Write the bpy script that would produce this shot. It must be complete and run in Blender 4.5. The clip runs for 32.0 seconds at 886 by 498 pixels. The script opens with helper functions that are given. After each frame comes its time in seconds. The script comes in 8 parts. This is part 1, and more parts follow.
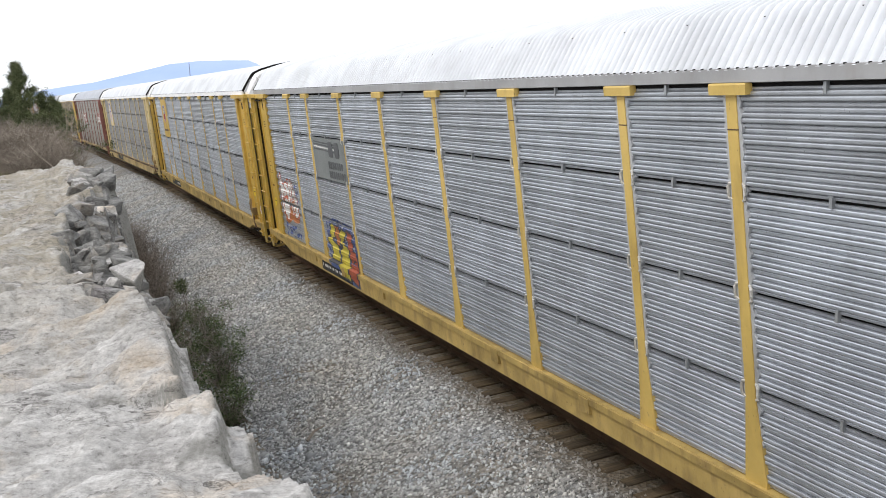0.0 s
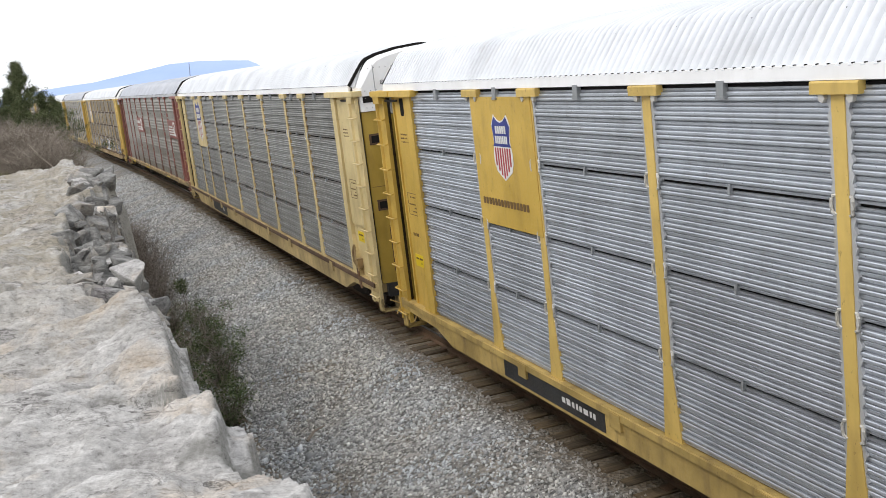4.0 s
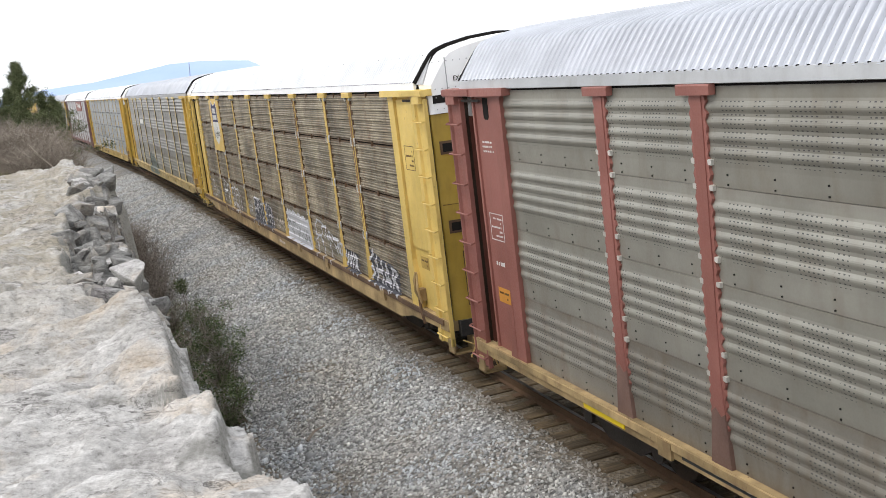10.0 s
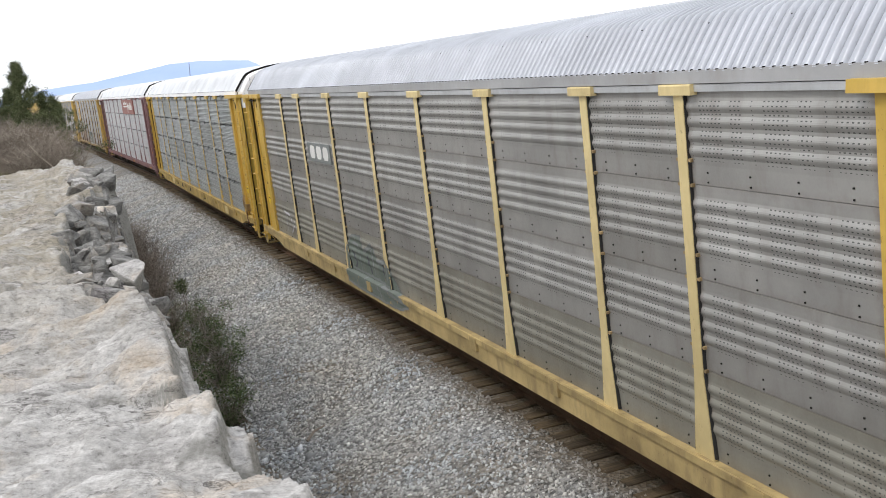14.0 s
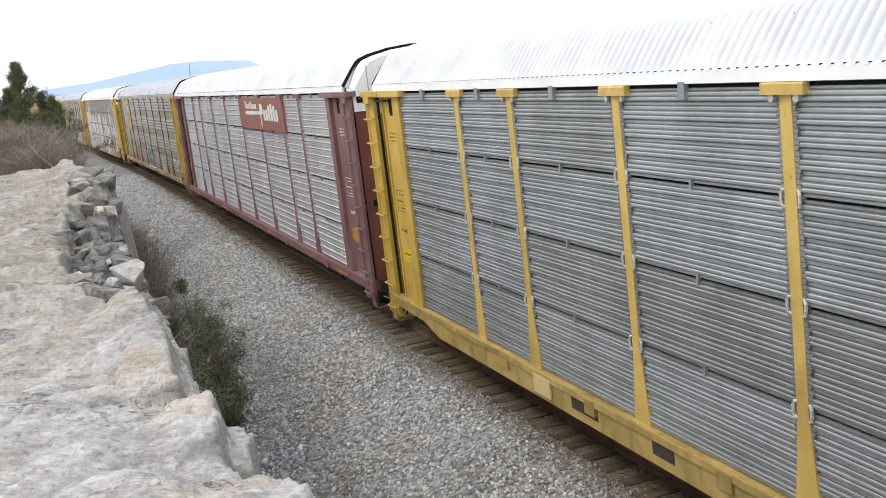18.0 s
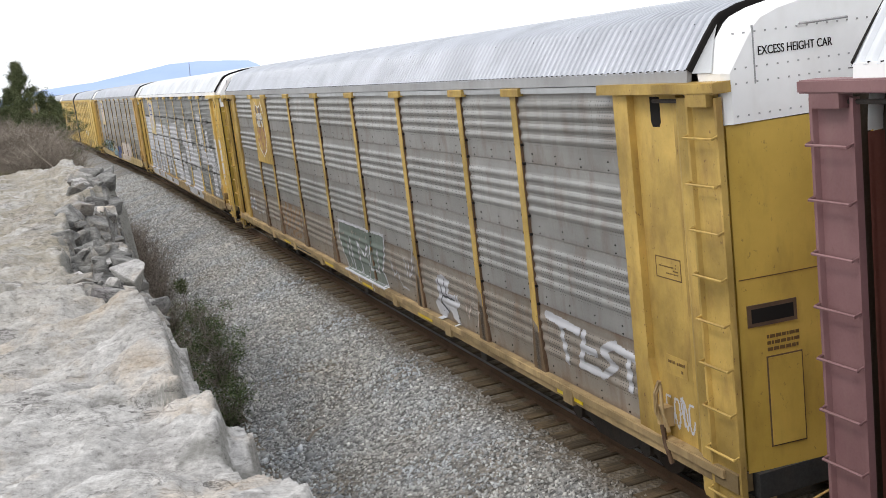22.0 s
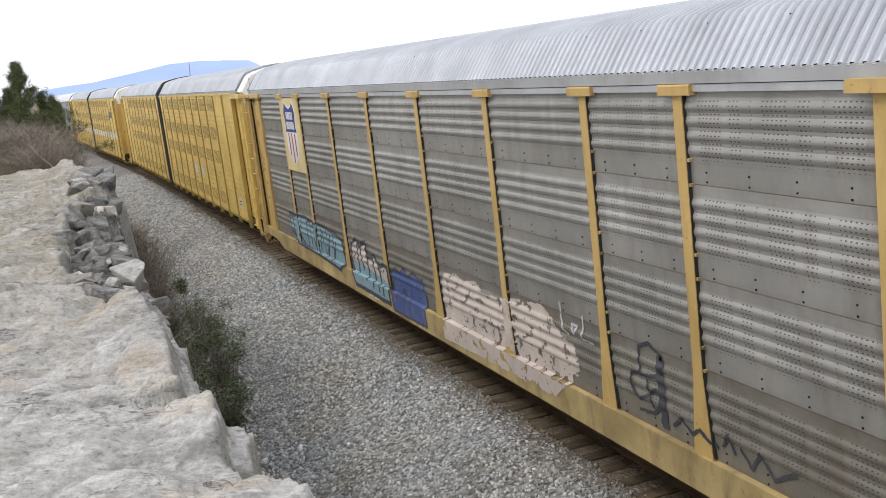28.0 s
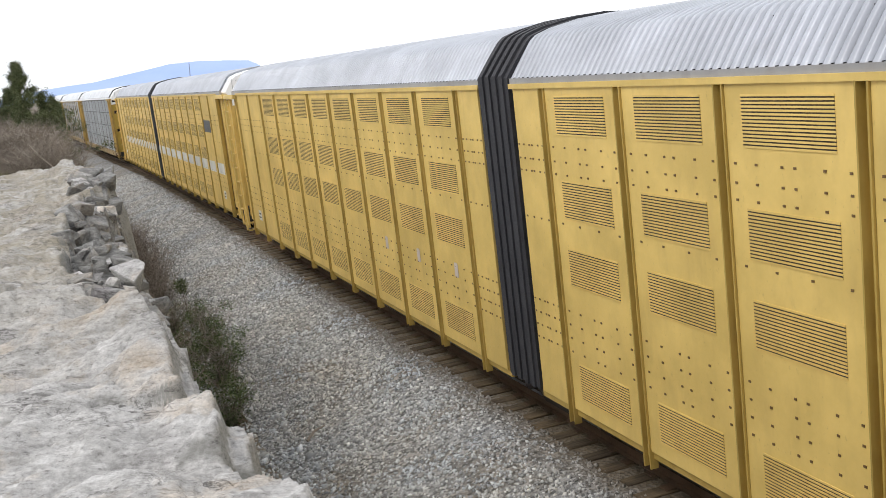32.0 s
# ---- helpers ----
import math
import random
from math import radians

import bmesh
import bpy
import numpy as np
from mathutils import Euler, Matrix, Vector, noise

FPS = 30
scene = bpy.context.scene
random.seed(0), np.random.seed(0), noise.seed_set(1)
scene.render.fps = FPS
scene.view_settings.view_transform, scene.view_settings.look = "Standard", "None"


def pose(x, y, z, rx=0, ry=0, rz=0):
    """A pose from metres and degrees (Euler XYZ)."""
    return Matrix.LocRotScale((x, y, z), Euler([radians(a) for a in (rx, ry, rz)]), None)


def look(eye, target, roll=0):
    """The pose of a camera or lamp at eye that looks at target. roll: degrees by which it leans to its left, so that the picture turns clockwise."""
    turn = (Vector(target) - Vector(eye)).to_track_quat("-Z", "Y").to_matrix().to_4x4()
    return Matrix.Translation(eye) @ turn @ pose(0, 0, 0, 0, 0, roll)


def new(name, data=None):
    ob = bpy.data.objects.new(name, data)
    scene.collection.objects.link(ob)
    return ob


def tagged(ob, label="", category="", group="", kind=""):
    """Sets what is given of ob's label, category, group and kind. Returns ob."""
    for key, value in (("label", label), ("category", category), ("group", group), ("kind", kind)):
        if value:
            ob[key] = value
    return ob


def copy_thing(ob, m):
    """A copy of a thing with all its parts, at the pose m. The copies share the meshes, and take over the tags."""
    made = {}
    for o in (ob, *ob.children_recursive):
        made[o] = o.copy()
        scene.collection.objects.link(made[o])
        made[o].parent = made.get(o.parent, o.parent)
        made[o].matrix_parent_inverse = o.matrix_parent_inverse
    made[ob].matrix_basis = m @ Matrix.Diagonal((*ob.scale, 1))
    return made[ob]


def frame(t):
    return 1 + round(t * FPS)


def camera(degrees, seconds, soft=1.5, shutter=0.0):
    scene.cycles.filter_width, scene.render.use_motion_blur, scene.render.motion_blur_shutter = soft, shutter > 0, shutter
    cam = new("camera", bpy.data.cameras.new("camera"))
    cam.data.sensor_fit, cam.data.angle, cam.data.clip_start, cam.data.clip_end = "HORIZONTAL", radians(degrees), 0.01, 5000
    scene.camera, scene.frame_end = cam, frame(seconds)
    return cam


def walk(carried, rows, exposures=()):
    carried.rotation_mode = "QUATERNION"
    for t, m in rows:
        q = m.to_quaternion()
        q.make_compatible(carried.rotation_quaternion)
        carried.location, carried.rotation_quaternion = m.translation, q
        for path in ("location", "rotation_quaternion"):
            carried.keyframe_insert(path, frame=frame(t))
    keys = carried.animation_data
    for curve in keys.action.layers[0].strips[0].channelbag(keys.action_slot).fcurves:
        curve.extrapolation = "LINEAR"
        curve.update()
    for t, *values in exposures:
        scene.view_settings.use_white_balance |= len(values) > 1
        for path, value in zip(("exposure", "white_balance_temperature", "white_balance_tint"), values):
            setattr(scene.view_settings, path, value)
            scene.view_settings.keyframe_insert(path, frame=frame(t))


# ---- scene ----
# The camera stands still on the rock ledge beside the line. z = 0 is the top of the rails, +Y runs up the line,
# the train comes towards the camera along -Y.
cam = camera(45.51, 32.0, soft=0.3)
EYE = Vector((0.0, 0.0, 5.517))
WAY = Vector((0.33636, 0.92380, -0.18289))
HOLD = look(EYE, EYE + WAY * 10, -6.817)
walk(cam, [(0, HOLD), (32, HOLD)], [(0, 0.1), (3, 0.08), (7, 0.09), (9, 0.29), (10, 0.29), (11.5, 0.15), (13, 0.17), (14, 0.13), (15.5, 0.2), (16.4, 0.33), (17, 0.22), (19, 0.19), (20, 0.0), (21, -0.02), (22, 0.12), (23, 0.2), (24, 0.16), (25, 0.02), (28, 0.0), (30, 0.2), (32, 0.05)])

# ---- world, sun, exposure: a bright, thinly overcast day ----
world = bpy.data.worlds.new("overcast_sky")
scene.world = world
world.use_nodes = True
wn = world.node_tree
for n in list(wn.nodes):
    wn.nodes.remove(n)
w_out = wn.nodes.new("ShaderNodeOutputWorld")
w_bg = wn.nodes.new("ShaderNodeBackground")
w_sky = wn.nodes.new("ShaderNodeTexSky")
w_sky.sky_type = "NISHITA"
w_sky.sun_disc = False
w_sky.sun_elevation = radians(52)
w_sky.sun_rotation = radians(262)
w_sky.dust_density = 3.0
w_mix = wn.nodes.new("ShaderNodeMix")
w_mix.data_type = "RGBA"
w_mix.inputs[0].default_value = 0.86
w_mix.inputs[7].default_value = (12.6, 12.9, 13.4, 1)
wn.links.new(w_sky.outputs[0], w_mix.inputs[6])
wn.links.new(w_mix.outputs[2], w_bg.inputs[0])
w_bg.inputs[1].default_value = 0.1
wn.links.new(w_bg.outputs[0], w_out.inputs[0])

sun_data = bpy.data.lights.new("sun", "SUN")
sun_data.energy = 1.1
sun_data.angle = radians(14)
sun_data.color = (1.0, 0.96, 0.9)
sun = new("sun", sun_data)
sun.matrix_world = look((-36, -5, 50), (0, 0, 0))


# ---- materials ----
def mat(name, base, rough=0.6, metal=0.0):
    m = bpy.data.materials.new(name)
    m.use_nodes = True
    b = m.node_tree.nodes["Principled BSDF"]
    b.inputs["Base Color"].default_value = (*base, 1)
    b.inputs["Roughness"].default_value = rough
    b.inputs["Metallic"].default_value = metal
    return m, m.node_tree, b


def coords(nt, scale=(1, 1, 1), turn=0.0):
    tc = nt.nodes.new("ShaderNodeTexCoord")
    mp = nt.nodes.new("ShaderNodeMapping")
    mp.inputs["Scale"].default_value = scale
    at = tc.outputs["Object"]
    if turn:
        rot = nt.nodes.new("ShaderNodeMapping")
        rot.inputs["Rotation"].default_value = (0, 0, turn)
        nt.links.new(at, rot.inputs[0])
        at = rot.outputs[0]
    nt.links.new(at, mp.inputs[0])
    info = nt.nodes.new("ShaderNodeObjectInfo")
    add = nt.nodes.new("ShaderNodeVectorMath")
    add.operation = "MULTIPLY_ADD"
    nt.links.new(info.outputs["Random"], add.inputs[0])
    add.inputs[1].default_value = (37.0, 91.0, 53.0)
    nt.links.new(mp.outputs[0], add.inputs[2])
    return add.outputs[0]


def noise_tex(nt, vec, scale, detail=4.0, rough=0.6):
    n = nt.nodes.new("ShaderNodeTexNoise")
    n.inputs["Scale"].default_value = scale
    n.inputs["Detail"].default_value = detail
    n.inputs["Roughness"].default_value = rough
    nt.links.new(vec, n.inputs["Vector"])
    return n.outputs["Fac"]


def ramp(nt, fac, stops):
    r = nt.nodes.new("ShaderNodeValToRGB")
    while len(r.color_ramp.elements) < len(stops):
        r.color_ramp.elements.new(0.5)
    for e, (p, c) in zip(r.color_ramp.elements, stops):
        e.position = p
        e.color = (*c, 1)
    nt.links.new(fac, r.inputs[0])
    return r.outputs[0]


def mixc(nt, fac, a, b, how="MIX"):
    m = nt.nodes.new("ShaderNodeMix")
    m.data_type = "RGBA"
    m.blend_type = how
    for sock, v in ((m.inputs[0], fac), (m.inputs[6], a), (m.inputs[7], b)):
        if isinstance(v, (int, float)):
            sock.default_value = v
        elif isinstance(v, tuple):
            sock.default_value = (*v, 1)
        else:
            nt.links.new(v, sock)
    return m.outputs[2]


def bumped(nt, b, fac, strength, dist):
    bu = nt.nodes.new("ShaderNodeBump")
    bu.inputs["Strength"].default_value = strength
    bu.inputs["Distance"].default_value = dist
    nt.links.new(fac, bu.inputs["Height"])
    nt.links.new(bu.outputs[0], b.inputs["Normal"])


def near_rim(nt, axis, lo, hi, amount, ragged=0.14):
    """A ragged margin along two sides of a sheet: rust creeping in from the fixings on some, a darker tone on others.
    """
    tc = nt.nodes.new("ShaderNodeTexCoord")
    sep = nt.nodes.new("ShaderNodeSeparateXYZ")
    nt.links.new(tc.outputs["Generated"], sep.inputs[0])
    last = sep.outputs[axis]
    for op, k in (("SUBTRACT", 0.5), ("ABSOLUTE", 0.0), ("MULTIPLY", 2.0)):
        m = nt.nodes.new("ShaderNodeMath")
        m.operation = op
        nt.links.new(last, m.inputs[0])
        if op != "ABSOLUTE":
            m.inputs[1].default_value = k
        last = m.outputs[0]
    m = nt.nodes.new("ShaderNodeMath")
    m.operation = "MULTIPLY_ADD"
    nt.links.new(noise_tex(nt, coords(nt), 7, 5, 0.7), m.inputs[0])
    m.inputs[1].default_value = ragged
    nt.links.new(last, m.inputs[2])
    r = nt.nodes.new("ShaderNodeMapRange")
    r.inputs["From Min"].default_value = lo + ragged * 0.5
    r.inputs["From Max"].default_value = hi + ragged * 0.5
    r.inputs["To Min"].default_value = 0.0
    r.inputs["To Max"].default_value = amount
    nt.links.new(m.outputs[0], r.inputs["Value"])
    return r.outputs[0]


def paint(name, base, dirt=(0.1, 0.075, 0.05), amount=0.35, rough=0.5, metal=0.0, streak=True, tint=0.08, chips=0.0, rim=None):
    """Weathered paint or sheet metal: grime in upright streaks, patches of fading, fine grain."""
    m, nt, b = mat(name, base, rough, metal)
    v1 = coords(nt, (1, 1, 0.34 if streak else 1))
    v2 = coords(nt)
    streaks = ramp(nt, noise_tex(nt, v1, 4.5, 4, 0.55), [(0.50, (0, 0, 0)), (0.88, (amount, amount, amount))])
    patches = ramp(nt, noise_tex(nt, v2, 0.9, 5, 0.6), [(0.35, (0, 0, 0)), (0.75, (1, 1, 1))])
    dark = tuple(max(c * (1 - 2.4 * tint), 0.0) for c in base)
    light = tuple(min(c * (1 + tint) + 0.02, 1.0) for c in base)
    col = mixc(nt, patches, dark, light)
    col = mixc(nt, streaks, col, dirt)
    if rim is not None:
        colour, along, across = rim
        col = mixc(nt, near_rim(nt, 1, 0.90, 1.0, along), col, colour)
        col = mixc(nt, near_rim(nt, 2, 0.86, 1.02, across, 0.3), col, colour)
    if chips:
        spots = ramp(nt, noise_tex(nt, coords(nt, (1, 1, 0.6)), 17, 8, 0.75), [(0.615, (0, 0, 0)), (0.66, (chips, chips, chips))])
        col = mixc(nt, spots, col, (0.13, 0.06, 0.03))
        runs = ramp(nt, noise_tex(nt, coords(nt, (1, 1, 0.14)), 7, 5, 0.65), [(0.62, (0, 0, 0)), (0.80, (chips * 0.45,) * 3)])
        col = mixc(nt, runs, col, (0.26, 0.13, 0.05))
    nt.links.new(col, b.inputs["Base Color"])
    fine = noise_tex(nt, v2, 40, 3)
    rr = ramp(nt, fine, [(0.3, (rough - 0.1,) * 3), (0.7, (min(rough + 0.15, 1),) * 3)])
    nt.links.new(rr, b.inputs["Roughness"])
    bumped(nt, b, fine, 0.12, 0.004)
    return m


def holed(m, rows, cut_z, shift, dots, cut_y, groups=None, depth=1.0, band=None):
    """Dark marks in rows along the sheet: dots for punched holes, unbroken lines where cut_y is below -1."""
    nt = m.node_tree
    b = nt.nodes["Principled BSDF"]
    tc = nt.nodes.new("ShaderNodeTexCoord")
    sep = nt.nodes.new("ShaderNodeSeparateXYZ")
    nt.links.new(tc.outputs["Object"], sep.inputs[0])

    def wave(sock, per, cut, phase=0.0):
        k = nt.nodes.new("ShaderNodeMath")
        k.operation = "MULTIPLY_ADD"
        nt.links.new(sock, k.inputs[0])
        k.inputs[1].default_value = 2 * math.pi / per
        k.inputs[2].default_value = phase
        s = nt.nodes.new("ShaderNodeMath")
        s.operation = "COSINE"
        nt.links.new(k.outputs[0], s.inputs[0])
        g = nt.nodes.new("ShaderNodeMath")
        g.operation = "GREATER_THAN"
        nt.links.new(s.outputs[0], g.inputs[0])
        g.inputs[1].default_value = cut
        return g.outputs[0]

    def times(a, c):
        k = nt.nodes.new("ShaderNodeMath")
        k.operation = "MULTIPLY"
        nt.links.new(a, k.inputs[0])
        nt.links.new(c, k.inputs[1])
        return k.outputs[0]

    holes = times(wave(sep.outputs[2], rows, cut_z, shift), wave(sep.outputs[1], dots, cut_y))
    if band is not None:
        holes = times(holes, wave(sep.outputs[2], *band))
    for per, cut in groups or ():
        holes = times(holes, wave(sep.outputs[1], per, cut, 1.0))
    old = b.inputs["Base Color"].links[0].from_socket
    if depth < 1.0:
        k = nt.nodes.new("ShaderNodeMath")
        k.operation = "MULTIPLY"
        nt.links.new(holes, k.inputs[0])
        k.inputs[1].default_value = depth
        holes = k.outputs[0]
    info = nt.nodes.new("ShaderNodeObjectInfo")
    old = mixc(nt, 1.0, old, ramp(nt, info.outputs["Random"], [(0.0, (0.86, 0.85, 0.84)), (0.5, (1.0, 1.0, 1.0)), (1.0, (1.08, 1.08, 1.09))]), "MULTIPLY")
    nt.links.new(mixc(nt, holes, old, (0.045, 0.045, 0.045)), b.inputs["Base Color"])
    return m


# ribbed sheet with an unbroken dark line coloured into every groove
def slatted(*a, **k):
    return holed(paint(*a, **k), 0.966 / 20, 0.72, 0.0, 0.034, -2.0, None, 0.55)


def perforated(name, base, dirt, amount, rim):
    """Sheet metal with columns of small punched slots."""
    m = paint(name, base, dirt, amount, 0.42, 0.3, rim=rim)
    return holed(m, 0.041, 0.66, 0.0, 0.06, 0.25, ((0.47, -0.72), (0.95, -0.86)), 0.9, (0.966, -0.37, -3.545))


DARK_RIM, RUSTY = (0.13, 0.11, 0.095), (0.13, 0.07, 0.04)
STEEL = slatted("galvanised_steel", (0.61, 0.645, 0.70), (0.22, 0.21, 0.21), 0.35, 0.37, 0.6, rim=(DARK_RIM, 0.5, 0.25))
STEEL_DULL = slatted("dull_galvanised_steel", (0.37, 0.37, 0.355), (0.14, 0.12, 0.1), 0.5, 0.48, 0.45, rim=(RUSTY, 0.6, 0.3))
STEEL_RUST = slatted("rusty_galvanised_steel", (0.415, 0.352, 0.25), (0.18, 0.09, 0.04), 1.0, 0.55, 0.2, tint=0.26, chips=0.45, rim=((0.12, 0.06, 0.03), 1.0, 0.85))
STEEL_COOL = slatted("cool_grey_galvanised_steel", (0.47, 0.495, 0.50), (0.19, 0.19, 0.18), 0.35, 0.42, 0.55, rim=(DARK_RIM, 0.5, 0.2))
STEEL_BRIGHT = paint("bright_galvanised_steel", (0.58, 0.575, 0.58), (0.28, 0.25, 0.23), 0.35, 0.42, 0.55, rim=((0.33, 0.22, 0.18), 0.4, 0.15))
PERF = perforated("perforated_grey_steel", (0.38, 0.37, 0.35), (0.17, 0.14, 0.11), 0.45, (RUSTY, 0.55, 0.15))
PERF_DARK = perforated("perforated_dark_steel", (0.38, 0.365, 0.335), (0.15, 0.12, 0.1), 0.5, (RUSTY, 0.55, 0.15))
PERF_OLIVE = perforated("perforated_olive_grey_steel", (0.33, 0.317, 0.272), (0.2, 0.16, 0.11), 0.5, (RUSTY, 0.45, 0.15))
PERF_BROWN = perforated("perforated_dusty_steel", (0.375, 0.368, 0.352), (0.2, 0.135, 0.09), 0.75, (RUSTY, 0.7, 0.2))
PERF_UMBER = perforated("perforated_umber_steel", (0.305, 0.285, 0.245), (0.18, 0.125, 0.08), 0.7, (RUSTY, 0.6, 0.3))
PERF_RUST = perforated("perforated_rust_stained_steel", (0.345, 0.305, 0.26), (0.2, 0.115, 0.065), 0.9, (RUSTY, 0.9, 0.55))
YELLOW_POST = paint("sun_bleached_yellow_paint", (0.69, 0.48, 0.13), (0.2, 0.1, 0.04), 0.5, 0.5, chips=0.6)
YELLOW = paint("railway_yellow_paint", (0.64, 0.42, 0.075), (0.18, 0.09, 0.03), 0.45, 0.5, chips=0.5)
YELLOW_PALE = paint("faded_yellow_paint", (0.73, 0.585, 0.29), (0.3, 0.2, 0.1), 0.45, 0.55, chips=0.45)
YELLOW_TAN = paint("tan_yellow_paint", (0.62, 0.415, 0.145), (0.22, 0.13, 0.06), 0.5, 0.55, chips=0.5)
YELLOW_WORN = paint("worn_yellow_paint", (0.60, 0.40, 0.10), (0.2, 0.1, 0.04), 0.8, 0.6, tint=0.2, chips=0.8)
YELLOW_MAX = paint("plain_yellow_paint", (0.73, 0.51, 0.15), (0.4, 0.27, 0.1), 0.3, 0.5, tint=0.07)
YELLOW_BOX = paint("smooth_yellow_paint", (0.79, 0.56, 0.165), (0.38, 0.24, 0.08), 0.3, 0.5, tint=0.08, chips=0.18)
# the smooth yellow made darker: shade of the post channels, painted in
YELLOW_CHANNEL_SHADE = paint("shaded_channel_yellow_paint", (0.5, 0.34, 0.075), (0.14, 0.08, 0.03), 0.4, 0.55)
# deeper yellow of the end doors, darkened further for the shade between cars
YELLOW_DEEP_SHADE = paint("deep_shaded_yellow_paint", (0.47, 0.315, 0.045), (0.12, 0.07, 0.025), 0.5, 0.55)
YELLOW_BRIGHT = paint("bright_yellow_paint", (0.75, 0.54, 0.155), (0.4, 0.25, 0.1), 0.35, 0.5, chips=0.45)
YELLOW_SILL = paint("grimy_yellow_sill_paint", (0.56, 0.39, 0.12), (0.13, 0.08, 0.04), 0.85, 0.6, tint=0.18, chips=0.8)
PALE_SILL = paint("grimy_pale_sill_paint", (0.55, 0.41, 0.18), (0.13, 0.085, 0.05), 0.9, 0.6, tint=0.18, chips=0.7)
BROWN = paint("oxide_red_paint", (0.30, 0.112, 0.088), (0.15, 0.08, 0.06), 0.4, 0.55, chips=0.25)
# oxide red copy with the end doors' shade put into the colour
BROWN_SHADED = paint("shaded_oxide_red_paint", (0.19, 0.058, 0.04), (0.08, 0.045, 0.035), 0.5, 0.6)
MAROON = paint("faded_maroon_paint", (0.235, 0.118, 0.12), (0.3, 0.2, 0.18), 0.35, 0.55, chips=0.3)
RUST_RUN = paint("streaked_rust_stain", (0.27, 0.145, 0.06), (0.50, 0.34, 0.11), 0.8, 0.75, tint=0.25)
STAIN = paint("orange_rust_bloom", (0.36, 0.235, 0.14), (0.2, 0.11, 0.06), 0.8, 0.8, tint=0.2)
FOOT_RED = paint("dusty_red_brown_paint", (0.21, 0.12, 0.095), (0.12, 0.08, 0.055), 0.7, 0.7, tint=0.2)
FOOT_TAN = paint("dusty_brown_paint", (0.27, 0.175, 0.095), (0.13, 0.085, 0.05), 0.7, 0.7, tint=0.2)
POST_GREY = paint("grey_brown_overpaint", (0.27, 0.225, 0.18), (0.15, 0.09, 0.05), 0.7, 0.65, chips=0.4)
SILL_WORN = paint("worn_tan_sill_paint", (0.50, 0.355, 0.17), (0.15, 0.085, 0.045), 0.95, 0.7, tint=0.25, chips=0.9)
RUST = paint("rusted_steel", (0.15, 0.085, 0.045), (0.06, 0.04, 0.03), 0.7, 0.85, tint=0.2)
WHITE = paint("white_paint", (0.94, 0.94, 0.94), (0.5, 0.46, 0.4), 0.2, 0.45, tint=0.04)
ROOF_WHITE = paint("white_roof_sheet", (0.73, 0.75, 0.785), (0.48, 0.46, 0.43), 0.3, 0.5, streak=False)
ROOF_ZINC = paint("zinc_roof_sheet", (0.48, 0.50, 0.55), (0.30, 0.30, 0.32), 0.4, 0.42, 0.25, streak=False)
FASCIA = paint("grey_fascia_sheet", (0.37, 0.37, 0.375), (0.24, 0.21, 0.18), 0.5, 0.6)
FASCIA_PALE = paint("pale_rail_steel", (0.55, 0.56, 0.57), (0.25, 0.22, 0.2), 0.4, 0.5, 0.3)
BLACK = paint("black_steel", (0.02, 0.02, 0.02), (0.08, 0.06, 0.05), 0.4, 0.7)
RUBBER = paint("black_rubber", (0.028, 0.028, 0.034), (0.08, 0.08, 0.08), 0.3, 0.75)
GRIME = paint("grimy_underframe_steel", (0.045, 0.036, 0.03), (0.12, 0.08, 0.05), 0.6, 0.8)
# dark brown that paints the shade inside gaps, slots and openings
HOLLOW_SHADE = paint("hollow_shade_brown", (0.05, 0.035, 0.02), (0.09, 0.05, 0.02), 0.5, 0.8)
TAB = paint("grey_latch_steel", (0.33, 0.345, 0.355), (0.16, 0.14, 0.12), 0.4, 0.5, 0.3)
CLIP = paint("pale_steel_clip", (0.62, 0.60, 0.55), (0.3, 0.25, 0.2), 0.3, 0.5, 0.2)
# for markings and small dark parts, and to paint the shade of gaps
INK = mat("dark_marking_and_hollow_shade", (0.02, 0.018, 0.017), 0.9)[0]
INK.node_tree.nodes["Principled BSDF"].inputs["Specular IOR Level"].default_value = 0.1
INK_BROWN = mat("brown_marking_paint", (0.16, 0.09, 0.03), 0.6)[0]
SIGN_WHITE = paint("white_marking_paint", (0.78, 0.77, 0.74), (0.4, 0.36, 0.3), 0.3, 0.55)
SIGN_BLUE = paint("blue_sign_paint", (0.03, 0.045, 0.25), (0.2, 0.2, 0.3), 0.2, 0.5)
SIGN_NAVY = paint("navy_sign_paint", (0.035, 0.03, 0.12), (0.2, 0.2, 0.3), 0.2, 0.5)
SIGN_RED = paint("red_sign_paint", (0.42, 0.05, 0.055), (0.5, 0.4, 0.35), 0.25, 0.5)
SIGN_YELLOW = mat("warning_yellow_paint", (0.75, 0.55, 0.01), 0.5)[0]
SIGN_DARK = paint("dark_grey_sign_paint", (0.10, 0.105, 0.11), (0.3, 0.3, 0.3), 0.3, 0.55)
SIGN_DUSK = paint("faded_brown_sign_paint", (0.17, 0.12, 0.10), (0.3, 0.22, 0.12), 0.5, 0.6)
SIGN_GREY = paint("mid_grey_sign_paint", (0.22, 0.235, 0.23), (0.35, 0.35, 0.34), 0.35, 0.55)
SPRAY_WHITE = paint("white_spray_paint", (0.61, 0.61, 0.645), (0.36, 0.36, 0.37), 0.6, 0.55)
SPRAY_PINK = paint("pale_pink_spray_paint", (0.66, 0.57, 0.51), (0.4, 0.36, 0.33), 0.6, 0.6)
SPRAY_BLUE = paint("blue_spray_paint", (0.07, 0.11, 0.30), (0.3, 0.3, 0.3), 0.5, 0.6)
